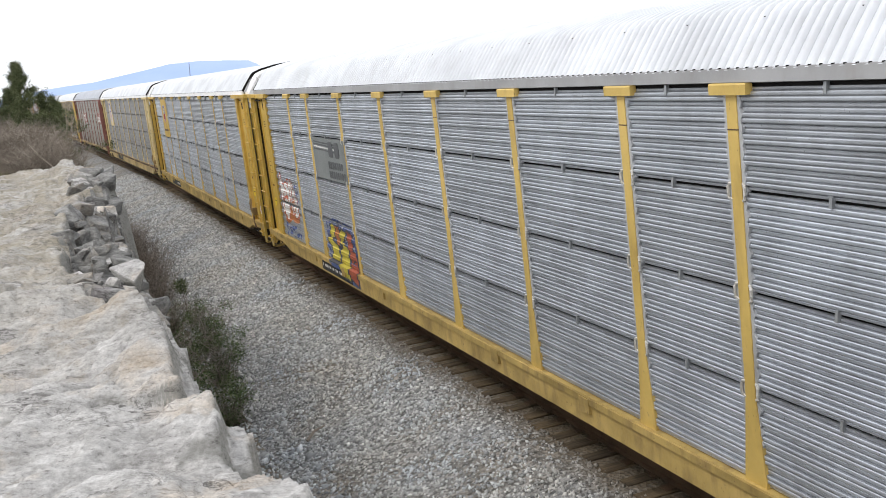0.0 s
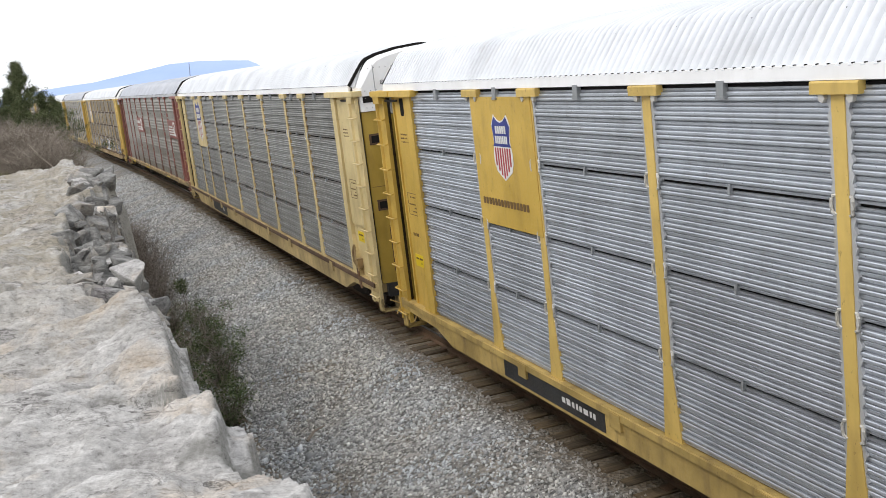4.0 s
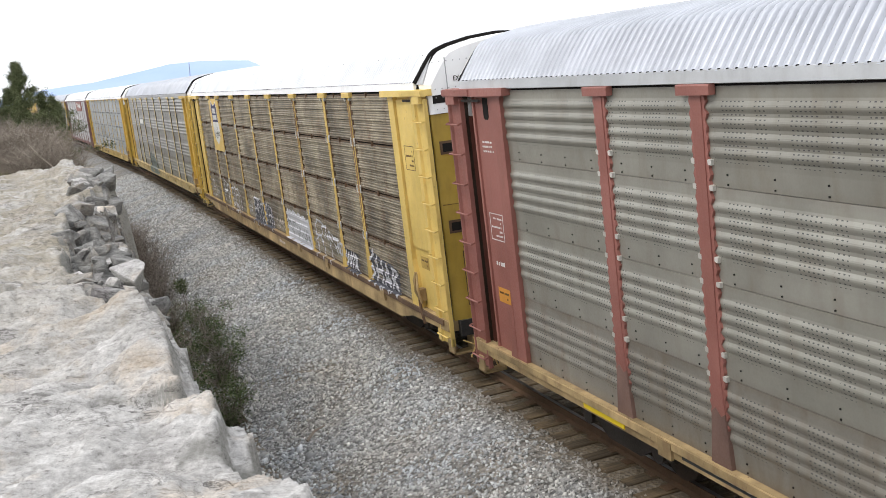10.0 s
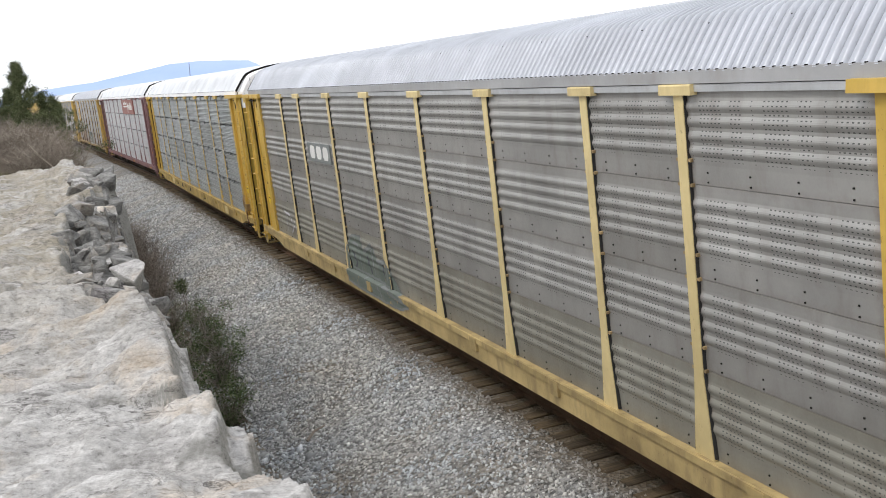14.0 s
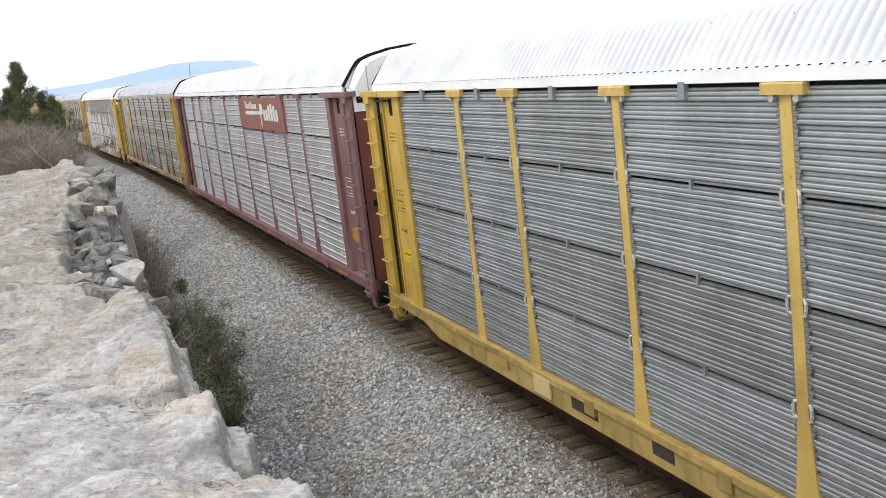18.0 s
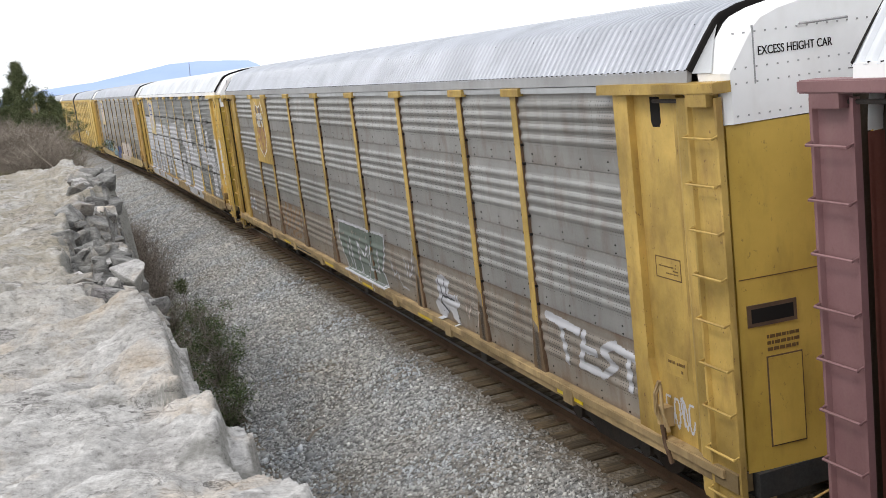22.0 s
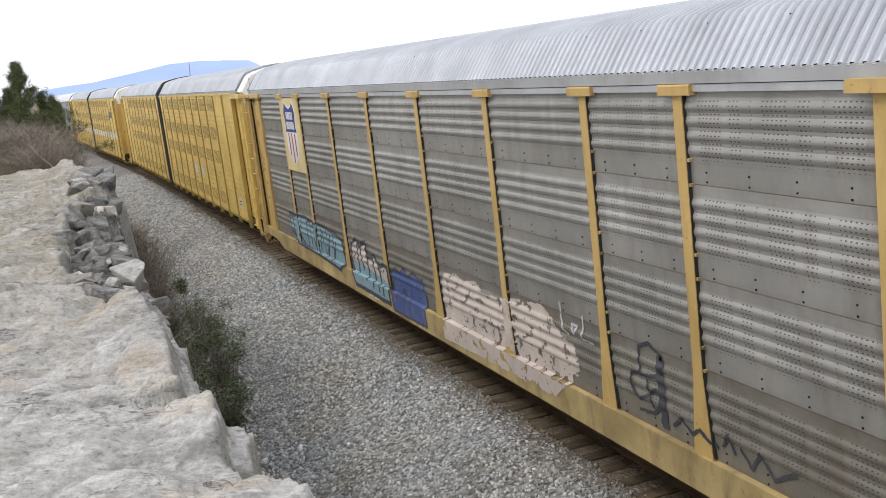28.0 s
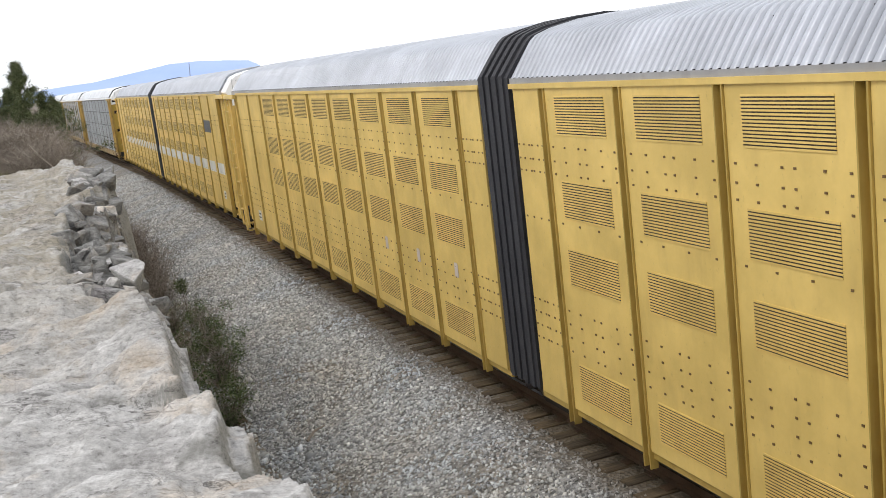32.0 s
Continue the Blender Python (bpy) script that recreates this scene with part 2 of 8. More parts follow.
SPRAY_TEAL = paint("teal_spray_paint", (0.25, 0.40, 0.46), (0.3, 0.3, 0.3), 0.5, 0.6)
SPRAY_GREEN = paint("grey_green_spray_paint", (0.15, 0.18, 0.155), (0.3, 0.28, 0.25), 0.5, 0.6)
SPRAY_YELLOW = paint("yellow_spray_paint", (0.60, 0.50, 0.05), (0.4, 0.3, 0.1), 0.3, 0.6)
SPRAY_RED = paint("red_spray_paint", (0.45, 0.10, 0.045), (0.4, 0.2, 0.1), 0.3, 0.6)
SPRAY_ORANGE = paint("orange_spray_paint", (0.55, 0.19, 0.05), (0.4, 0.2, 0.1), 0.3, 0.6)
SPRAY_DARK = paint("dark_spray_paint", (0.06, 0.06, 0.075), (0.2, 0.2, 0.2), 0.4, 0.6)
RAIL = paint("rusty_rail_steel", (0.16, 0.095, 0.055), (0.07, 0.05, 0.035), 0.6, 0.6, 0.2)
SHINE = mat("polished_rail_head", (0.42, 0.41, 0.4), 0.3, 0.9)[0]
WHEEL = paint("dark_wheel_steel", (0.07, 0.055, 0.045), (0.12, 0.08, 0.05), 0.5, 0.6, 0.3)


def wood_mat():
    m, nt, b = mat("weathered_tie_wood", (0.12, 0.085, 0.06), 0.85)
    v = coords(nt, (0.6, 14, 14))
    grain = noise_tex(nt, v, 2.5, 6, 0.7)
    col = ramp(nt, grain, [(0.3, (0.06, 0.043, 0.026)), (0.55, (0.165, 0.122, 0.075)), (0.8, (0.31, 0.245, 0.16))])
    big = ramp(nt, noise_tex(nt, coords(nt), 1.7, 3), [(0.4, (0.5, 0.5, 0.5)), (0.7, (1.25, 1.2, 1.1))])
    nt.links.new(mixc(nt, 1.0, col, big, "MULTIPLY"), b.inputs["Base Color"])
    bumped(nt, b, grain, 0.5, 0.02)
    return m


def rail_dust(nt, col):
    """Brown dust and oil, thickest between and beside the rails, thinning out in patches."""
    tc = nt.nodes.new("ShaderNodeTexCoord")
    sep = nt.nodes.new("ShaderNodeSeparateXYZ")
    nt.links.new(tc.outputs["Object"], sep.inputs[0])
    d = nt.nodes.new("ShaderNodeMath")
    d.operation = "SUBTRACT"
    nt.links.new(sep.outputs[0], d.inputs[0])
    d.inputs[1].default_value = 7.462
    a = nt.nodes.new("ShaderNodeMath")
    a.operation = "ABSOLUTE"
    nt.links.new(d.outputs[0], a.inputs[0])
    k = nt.nodes.new("ShaderNodeMath")
    k.operation = "MULTIPLY_ADD"
    nt.links.new(noise_tex(nt, tc.outputs["Object"], 1.6, 5, 0.7), k.inputs[0])
    k.inputs[1].default_value = 1.3
    nt.links.new(a.outputs[0], k.inputs[2])
    r = nt.nodes.new("ShaderNodeMapRange")
    r.inputs["From Min"].default_value = 1.75
    r.inputs["From Max"].default_value = 2.45
    r.inputs["To Min"].default_value = 0.85
    r.inputs["To Max"].default_value = 0.0
    nt.links.new(k.outputs[0], r.inputs["Value"])
    return mixc(nt, r.outputs[0], col, (0.15, 0.113, 0.07))


def ground_mat():
    """Dusty ballast fines: grey crushed stone with a brown stain, at two scales."""
    m, nt, b = mat("crushed_stone_ground", (0.25, 0.24, 0.22), 0.95)
    v = coords(nt)
    vor = nt.nodes.new("ShaderNodeTexVoronoi")
    vor.inputs["Scale"].default_value = 17
    nt.links.new(v, vor.inputs["Vector"])
    sep = nt.nodes.new("ShaderNodeSeparateColor")
    nt.links.new(vor.outputs["Color"], sep.inputs[0])
    col = ramp(nt, sep.outputs[0], [(0.0, (0.10, 0.10, 0.098)), (0.55, (0.27, 0.268, 0.262)), (1.0, (0.46, 0.455, 0.45))])
    stain = ramp(nt, noise_tex(nt, v, 0.5, 5), [(0.42, (1, 1, 1)), (0.7, (0.75, 0.66, 0.55))])
    nt.links.new(rail_dust(nt, mixc(nt, 1.0, col, stain, "MULTIPLY")), b.inputs["Base Color"])
    bumped(nt, b, vor.outputs["Distance"], 0.8, 0.05)
    return m


def soil_mat():
    m, nt, b = mat("dry_grass_soil", (0.2, 0.17, 0.12), 0.95)
    v = coords(nt)
    n1 = noise_tex(nt, v, 0.7, 7, 0.7)
    col = ramp(nt, n1, [(0.3, (0.075, 0.062, 0.045)), (0.5, (0.155, 0.128, 0.095)), (0.7, (0.27, 0.24, 0.19))])
    fine = noise_tex(nt, v, 30, 4)
    nt.links.new(mixc(nt, 1.0, col, ramp(nt, fine, [(0.3, (0.6, 0.6, 0.6)), (0.7, (1.2, 1.2, 1.2))]), "MULTIPLY"), b.inputs["Base Color"])
    bumped(nt, b, fine, 0.7, 0.05)
    return m


BEDDING = 0.42      # the beds' strike, turned from the x axis


def rock_mat(name, lo, mid, hi, warm, broken=None):
    """Bedded limestone: pale weathered skin, ochre stains, grey lichen, dark pits drawn out along the bedding."""
    m, nt, b = mat(name, mid, 0.92)
    v = coords(nt)
    grainy = coords(nt, (0.9, 1.5, 2.2), BEDDING)
    n1 = noise_tex(nt, grainy, 3.2, 12, 0.78)
    col = ramp(nt, n1, [(0.32, lo), (0.48, mid), (0.66, hi)])
    ochre = ramp(nt, noise_tex(nt, v, 1.5, 7, 0.65), [(0.51, (0, 0, 0)), (0.66, (warm, warm, warm))])
    col = mixc(nt, ochre, col, (0.56, 0.43, 0.29))
    if broken is not None:
        tc = nt.nodes.new("ShaderNodeTexCoord")
        along = nt.nodes.new("ShaderNodeSeparateXYZ")
        nt.links.new(tc.outputs["Object"], along.inputs[0])
        far = nt.nodes.new("ShaderNodeMapRange")
        far.inputs["From Min"].default_value = 6.0
        far.inputs["From Max"].default_value = 12.0
        far.inputs["To Min"].default_value = 0.05
        far.inputs["To Max"].default_value = 1.0
        nt.links.new(along.outputs[1], far.inputs["Value"])
        soil = mixc(nt, far.outputs[0], (0, 0, 0), ramp(nt, noise_tex(nt, coords(nt, (0.7, 1.2, 1)), 2.2, 8, 0.72), [(0.36, (0.15, 0.15, 0.15)), (0.58, (0.95, 0.95, 0.95))]))
        col = mixc(nt, soil, col, (0.30, 0.268, 0.21))
    mauve = ramp(nt, noise_tex(nt, v, 2.6, 4, 0.6), [(0.55, (0, 0, 0)), (0.75, (0.35, 0.35, 0.35))])
    col = mixc(nt, mauve, col, (0.46, 0.42, 0.44))
    lichen = ramp(nt, noise_tex(nt, grainy, 13, 8, 0.78), [(0.55, (0, 0, 0)), (0.66, (0.42, 0.42, 0.42))])
    col = mixc(nt, lichen, col, (0.25, 0.245, 0.235))
    # steep faces go greyer: broken stone, plus shade put into the colour
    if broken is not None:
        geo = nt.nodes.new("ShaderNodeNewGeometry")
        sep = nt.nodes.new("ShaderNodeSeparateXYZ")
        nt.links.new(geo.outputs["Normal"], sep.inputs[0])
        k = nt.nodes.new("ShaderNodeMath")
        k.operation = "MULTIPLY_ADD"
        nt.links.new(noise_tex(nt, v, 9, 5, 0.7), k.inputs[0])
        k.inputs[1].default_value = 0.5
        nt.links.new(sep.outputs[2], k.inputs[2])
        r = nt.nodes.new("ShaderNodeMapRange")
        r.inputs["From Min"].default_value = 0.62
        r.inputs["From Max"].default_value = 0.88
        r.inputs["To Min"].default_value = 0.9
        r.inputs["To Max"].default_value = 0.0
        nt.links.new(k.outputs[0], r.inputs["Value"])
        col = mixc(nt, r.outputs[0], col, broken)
    pits = noise_tex(nt, coords(nt, (0.9, 1.8, 3), BEDDING), 13, 9, 0.8)
    col = mixc(nt, 1.0, col, ramp(nt, pits, [(0.35, (0.38, 0.37, 0.36)), (0.44, (0.92, 0.92, 0.92)), (0.60, (1.12, 1.12, 1.12))]), "MULTIPLY")
    fine = noise_tex(nt, v, 38, 6, 0.8)
    col = mixc(nt, 1.0, col, ramp(nt, fine, [(0.30, (0.74, 0.73, 0.72)), (0.56, (1.05, 1.05, 1.05))]), "MULTIPLY")
    for sx, sy, sc in ((0.5, 2.0, 1.7), (0.45, 2.6, 4.2)):
        seam = ramp(nt, noise_tex(nt, coords(nt, (sx, sy, 3), BEDDING), sc, 6, 0.6), [(0.482, (1, 1, 1)), (0.495, (0.2, 0.19, 0.18)), (0.505, (0.2, 0.19, 0.18)), (0.516, (1, 1, 1))])
        some = ramp(nt, noise_tex(nt, v, 1.3, 2), [(0.50, (0, 0, 0)), (0.62, (0.7, 0.7, 0.7))])
        col = mixc(nt, some, col, mixc(nt, 1.0, col, seam, "MULTIPLY"))
    nt.links.new(col, b.inputs["Base Color"])
    both = nt.nodes.new("ShaderNodeMath")
    nt.links.new(fine, both.inputs[0])
    nt.links.new(pits, both.inputs[1])
    bumped(nt, b, both.outputs[0], 0.6, 0.024)
    return m


def stone_mat():
    m, nt, b = mat("ballast_stone", (0.3, 0.29, 0.28), 0.9)
    geo = nt.nodes.new("ShaderNodeNewGeometry")
    col = ramp(nt, geo.outputs["Random Per Island"], [(0.0, (0.22, 0.22, 0.22)), (0.35, (0.42, 0.424, 0.424)), (0.8, (0.59, 0.595, 0.594)), (0.97, (0.68, 0.68, 0.675)), (1.0, (0.9, 0.9, 0.89))])
    v = coords(nt)
    stain = ramp(nt, noise_tex(nt, v, 0.6, 5), [(0.3, (0.92, 0.97, 1.03)), (0.5, (1.0, 0.99, 0.97)), (0.74, (0.97, 0.91, 0.83))])
    nt.links.new(rail_dust(nt, mixc(nt, 1.0, col, stain, "MULTIPLY")), b.inputs["Base Color"])
    return m


def leafy(name, lo, mid, hi):
    m, nt, b = mat(name, mid, 0.85)
    b.inputs["Specular IOR Level"].default_value = 0.15
    geo = nt.nodes.new("ShaderNodeNewGeometry")
    nt.links.new(ramp(nt, geo.outputs["Random Per Island"], [(0.0, lo), (0.6, mid), (1.0, hi)]), b.inputs["Base Color"])
    return m


WOOD = wood_mat()
GROUND = ground_mat()
SOIL = soil_mat()
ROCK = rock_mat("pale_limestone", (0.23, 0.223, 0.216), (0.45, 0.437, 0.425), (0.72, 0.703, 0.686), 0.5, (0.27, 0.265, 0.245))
ROCK_GREY = rock_mat("grey_broken_limestone", (0.075, 0.074, 0.07), (0.185, 0.181, 0.172), (0.38, 0.373, 0.357), 0.25)
STONE = stone_mat()
LEAF_DARK = leafy("dark_juniper_leaf", (0.05, 0.065, 0.034), (0.125, 0.148, 0.068), (0.25, 0.26, 0.14))
LEAF_SHRUB = leafy("shrub_leaf", (0.05, 0.07, 0.03), (0.12, 0.165, 0.075), (0.24, 0.28, 0.14))
TWIG_BROWN = leafy("brown_twig", (0.15, 0.125, 0.105), (0.30, 0.255, 0.22), (0.48, 0.43, 0.38))
TWIG = leafy("bare_twig", (0.14, 0.112, 0.088), (0.26, 0.222, 0.182), (0.43, 0.38, 0.325))
BARK = paint("grey_brown_bark", (0.13, 0.10, 0.075), (0.06, 0.045, 0.035), 0.5, 0.9)
GRASS = leafy("dry_grass_blade", (0.13, 0.13, 0.05), (0.25, 0.24, 0.11), (0.40, 0.36, 0.21))


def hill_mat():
    m, nt, b = mat("haze_glow_blue_hill", (0.16, 0.22, 0.34), 1.0)
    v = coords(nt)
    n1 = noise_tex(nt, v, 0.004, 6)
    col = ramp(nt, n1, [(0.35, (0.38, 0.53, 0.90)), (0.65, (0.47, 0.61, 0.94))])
    # distance haze is painted as emission: the ridge itself glows pale blue
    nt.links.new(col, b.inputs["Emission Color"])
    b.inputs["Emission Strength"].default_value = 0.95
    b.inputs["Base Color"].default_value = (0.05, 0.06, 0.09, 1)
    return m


HILL = hill_mat()


# ---- mesh helpers ----
class Shape:
    """Gathers vertices and faces for one mesh."""

    def __init__(self):
        self.v, self.f = [], []

    def add(self, verts, faces):
        n = len(self.v)
        self.v.extend(verts)
        self.f.extend(tuple(i + n for i in face) for face in faces)
        return self

    def box(self, x0, x1, y0, y1, z0, z1):
        return self.add([(x, y, z) for x in (x0, x1) for y in (y0, y1) for z in (z0, z1)],
                        [(0, 1, 3, 2), (4, 6, 7, 5), (0, 4, 5, 1), (2, 3, 7, 6), (0, 2, 6, 4), (1, 5, 7, 3)])

    def prism_y(self, outline, y0, y1):
        """A closed outline of (x, z), drawn out along y."""
        n = len(outline)
        v = [(x, y0, z) for x, z in outline] + [(x, y1, z) for x, z in outline]
        f = [(i, (i + 1) % n, (i + 1) % n + n, i + n) for i in range(n)]
        return self.add(v, f + [tuple(range(n))[::-1], tuple(range(n, 2 * n))])

    def prism_x(self, outline, x0, x1):
        """A closed outline of (y, z), drawn out along x."""
        n = len(outline)
        v = [(x0, y, z) for y, z in outline] + [(x1, y, z) for y, z in outline]
        f = [(i, i + n, (i + 1) % n + n, (i + 1) % n) for i in range(n)]
        return self.add(v, f + [tuple(range(n)), tuple(range(n, 2 * n))[::-1]])

    def prism_z(self, outline, z0, z1):
        n = len(outline)
        v = [(x, y, z0) for x, y in outline] + [(x, y, z1) for x, y in outline]
        f = [(i, (i + 1) % n, (i + 1) % n + n, i + n) for i in range(n)]
        return self.add(v, f + [tuple(range(n))[::-1], tuple(range(n, 2 * n))])

    def tube(self, pts, r, n=6, r_end=None):
        pts = [Vector(p) for p in pts]
        last = len(pts) - 1
        base = len(self.v)
        up = Vector((0.31, 0.17, 0.94))
        for i, p in enumerate(pts):
            d = (pts[min(i + 1, last)] - pts[max(i - 1, 0)]).normalized()
            a = d.cross(up)
            if a.length < 0.05:
                a = d.cross(Vector((1, 0, 0)))
            a.normalize()
            c = d.cross(a)
            rr = r if r_end is None else r + (r_end - r) * i / last
            for k in range(n):
                w = 2 * math.pi * k / n
                self.v.append(tuple(p + (a * math.cos(w) + c * math.sin(w)) * rr))
        for i in range(last):
            for k in range(n):
                a0, b0 = base + i * n + k, base + i * n + (k + 1) % n
                self.f.append((a0, b0, b0 + n, a0 + n))
        self.f.append(tuple(base + k for k in range(n))[::-1])
        self.f.append(tuple(base + last * n + k for k in range(n)))
        return self

    def disc_x(self, x0, x1, y, z, r, n=20):
        """A wheel-like cylinder whose axle runs along x."""
        return self.prism_x([(y + r * math.cos(2 * math.pi * k / n), z + r * math.sin(2 * math.pi * k / n)) for k in range(n)], x0, x1)

    def sheet(self, grid):
        """A grid of points, rows of equal length, as a skin."""
        rows, cols = len(grid), len(grid[0])
        v = [p for row in grid for p in row]
        f = [(i * cols + j, i * cols + j + 1, (i + 1) * cols + j + 1, (i + 1) * cols + j) for i in range(rows - 1) for j in range(cols - 1)]
        return self.add(v, f)

    def mesh(self, name, material, smooth=False):
        me = bpy.data.meshes.new(name)
        me.from_pydata([tuple(p) for p in self.v], [], self.f)
        me.materials.append(material)
        bm = bmesh.new()
        bm.from_mesh(me)
        bmesh.ops.recalc_face_normals(bm, faces=bm.faces)
        bm.to_mesh(me)
        bm.free()
        if smooth:
            me.polygons.foreach_set("use_smooth", [True] * len(me.polygons))
        return me


SHARED = {}


def shared(key, material, build, smooth=False):
    """One mesh for all alike pieces."""
    k = (key, material.name)
    if k not in SHARED:
        s = Shape()
        build(s)
        SHARED[k] = s.mesh(str(key[0]), material, smooth)
    return SHARED[k]


def piece(name, mesh, parent, at=(0, 0, 0), label=""):
    ob = new(name, mesh)
    ob.parent = parent
    ob.location = at
    return tagged(ob, label)


def part(name, shape, material, parent, label="", smooth=False):
    return piece(name, shape.mesh(name, material, smooth), parent, (0, 0, 0), label)


def thing(name, shape, material, label, category, group="", kind="", smooth=False):
    return tagged(new(name, shape.mesh(name, material, smooth)), label, category, group, kind)


# ---- the line, the ground and the rock ----
CX = 7.462        # the track's middle


def bend(y):
    """How far the line swings to the left of straight, up the line."""
    if y < 45:
        return 0.0
    if y < 80:
        return -0.0005 * (y - 45) ** 2
    return -0.6125 - 0.035 * (y - 80)


def slope(y):
    return 0.0 if y < 45 else (-0.001 * (y - 45) if y < 80 else -0.035)


def n3(x, y, z=0.0):
    return noise.noise(Vector((x, y, z)))


def lerp_table(table, s):
    for (a, va), (b, vb) in zip(table, table[1:]):
        if s <= b:
            k = max(0.0, min(1.0, (s - a) / (b - a)))
            return va + (vb - va) * k
    return table[-1][1]


BED = [(-5.1, -1.2), (-4.6, -0.93), (-4.2, -0.84), (-1.95, -0.235), (-1.7, -0.19), (1.7, -0.19), (1.95, -0.235), (4.2, -0.84), (4.6, -0.93), (5.1, -1.2)]
BANK = [(-400, 5.2), (-60, 4.6), (-20, 3.7), (-9.5, 3.7), (-8.2, 3.5), (-7.3, 2.7), (-6.3, 0.9), (-5.4, -0.8), (-4.9, -0.98), (0, -1.0), (6, -1.0), (60, -1.4), (400, -2.5)]
LOW = [(-400, 4.0), (-60, 3.4), (-20, 2.9), (-10, 2.4), (-8.6, 1.2), (-7.2, -0.9), (-4.9, -0.98), (0, -1.0), (6, -1.0), (60, -1.4), (400, -2.5)]


def ground_z(x, y):
    u = x - CX - bend(y)
    k = max(0.0, min(1.0, (y - 21) / 6))
    z = lerp_table(LOW, u) * (1 - k) + lerp_table(BANK, u) * k
    if u < -5.2 or u > 5:
        z += 0.14 * n3(x * 0.5, y * 0.5) + 0.05 * n3(x * 2.1, y * 2.1, 3)
    else:
        z += 0.04 * n3(x * 1.3, y * 1.3)
    return z


def build_ground():
    xs = [-3500, -900, -250, -90, -40, -20, -12] + [-9 + 0.45 * i for i in range(36)] + [8, 11, 14, 18, 26, 45, 110, 300, 1000, 3500]
    ys = [-3500, -800, -200, -60, -20] + [-8 + 0.8 * i for i in range(90)] + [66, 70, 75, 80, 86, 93, 101, 110, 125, 145, 175, 220, 300, 450, 800, 1600, 2700]
    s = Shape()
    s.sheet([[(x, y, ground_z(x, y)) for x in xs] for y in ys])
    thing("ground", s, SOIL, "dry grassy soil of the cutting and the land round it", "ground", kind="structure", smooth=True)


def build_bed():
    ys = [-60, -40, -25] + [-15 + 1.0 * i for i in range(100)] + [88, 94, 100, 108, 118, 130, 145, 165, 190, 230, 300, 420]
    us = [a[0] for a in BED]
    s = Shape()
    grid = []
    for y in ys:
        grid.append([(CX + bend(y) + u + 0.12 * n3(u, y * 0.7) * (abs(u) > 2), y, z + 0.015 * n3(u * 2, y * 1.3, 7)) for u, z in BED])
    s.sheet(grid)
    thing("ballast_bed", s, GROUND, "grey crushed stone railway bed under the track", "railway bed", kind="structure", smooth=True)


def build_stones():
    """Loose ballast on the bed's near shoulder."""
    rng = np.random.default_rng(5)
    made_v, made_f, total = [], [], 0
    octo_f = np.array([(0, 2, 4), (2, 1, 4), (1, 3, 4), (3, 0, 4), (2, 0, 5), (1, 2, 5), (3, 1, 5), (0, 3, 5)])
    octo_v = np.array([(1, 0, 0), (-1, 0, 0), (0, 1, 0), (0, -1, 0), (0, 0, 1), (0, 0, -1)], float)
    us, zs = [a for a, _ in BED], [b for _, b in BED]
    for y0, y1, density, size in ((8, 16, 330, 0.032), (16, 26, 300, 0.034), (26, 42, 210, 0.040), (42, 75, 115, 0.05), (12, 26, 7, 0.075)):
        n = int((y1 - y0) * 4.95 * density)
        u = rng.uniform(-6.2, -1.25, n) if density > 10 else rng.uniform(-5.4, -4.15, n)
        y = rng.uniform(y0, y1, n)
        patchy = np.array([n3(a * 0.9, b * 0.45, 2.0) + 0.5 * n3(a * 2.3, b * 1.7, 6.0) for a, b in zip(u, y)])
        keep = rng.random(n) < np.where(u > -1.8, 0.6, np.where(u > -4.3, 1.0, np.clip(0.75 + (u + 4.3) * 0.42 + 0.9 * patchy, 0.05, 1.0)))
        u, y = u[keep], y[keep]
        n = len(u)
        x = CX + u + np.array([bend(a) for a in y])
        z = np.interp(u, us, zs)
        for i in np.nonzero(u < -4.6)[0]:
            z[i] = ground_z(x[i], y[i])
        z += rng.uniform(-0.012, 0.012, n)
        sc = size * rng.uniform(0.55, 1.35, (n, 1, 1)) * rng.uniform(0.65, 1.2, (n, 1, 3))
        v = (octo_v[None] * (1 + rng.uniform(-0.38, 0.38, (n, 6, 3))) + rng.uniform(-0.2, 0.2, (n, 6, 3))) * sc
        q = rng.normal(size=(n, 4))
        q /= np.linalg.norm(q, axis=1, keepdims=True)
        w, a, b, c = q.T
        rot = np.stack([1 - 2 * (b * b + c * c), 2 * (a * b - c * w), 2 * (a * c + b * w),
                        2 * (a * b + c * w), 1 - 2 * (a * a + c * c), 2 * (b * c - a * w),
                        2 * (a * c - b * w), 2 * (b * c + a * w), 1 - 2 * (a * a + b * b)], 1).reshape(n, 3, 3)
        v = np.einsum("nij,nkj->nki", rot, v) + np.stack([x, y, z], 1)[:, None]
        made_v.append(v.reshape(-1, 3))
        made_f.append((octo_f[None] + (total + 6 * np.arange(n))[:, None, None]).reshape(-1, 3))
        total += 6 * n
    v, f = np.concatenate(made_v), np.concatenate(made_f)
    me = bpy.data.meshes.new("ballast_stones")
    me.vertices.add(len(v))
    me.vertices.foreach_set("co", v.ravel())
    me.loops.add(f.size)
    me.loops.foreach_set("vertex_index", f.ravel().astype(np.int32))
    me.polygons.add(len(f))
    me.polygons.foreach_set("loop_start", np.arange(0, f.size, 3, dtype=np.int32))
    me.update(calc_edges=True)
    me.materials.append(STONE)
    tagged(new("ballast_stones", me), "loose grey crushed stones of the railway ballast", "gravel", kind="stuff")


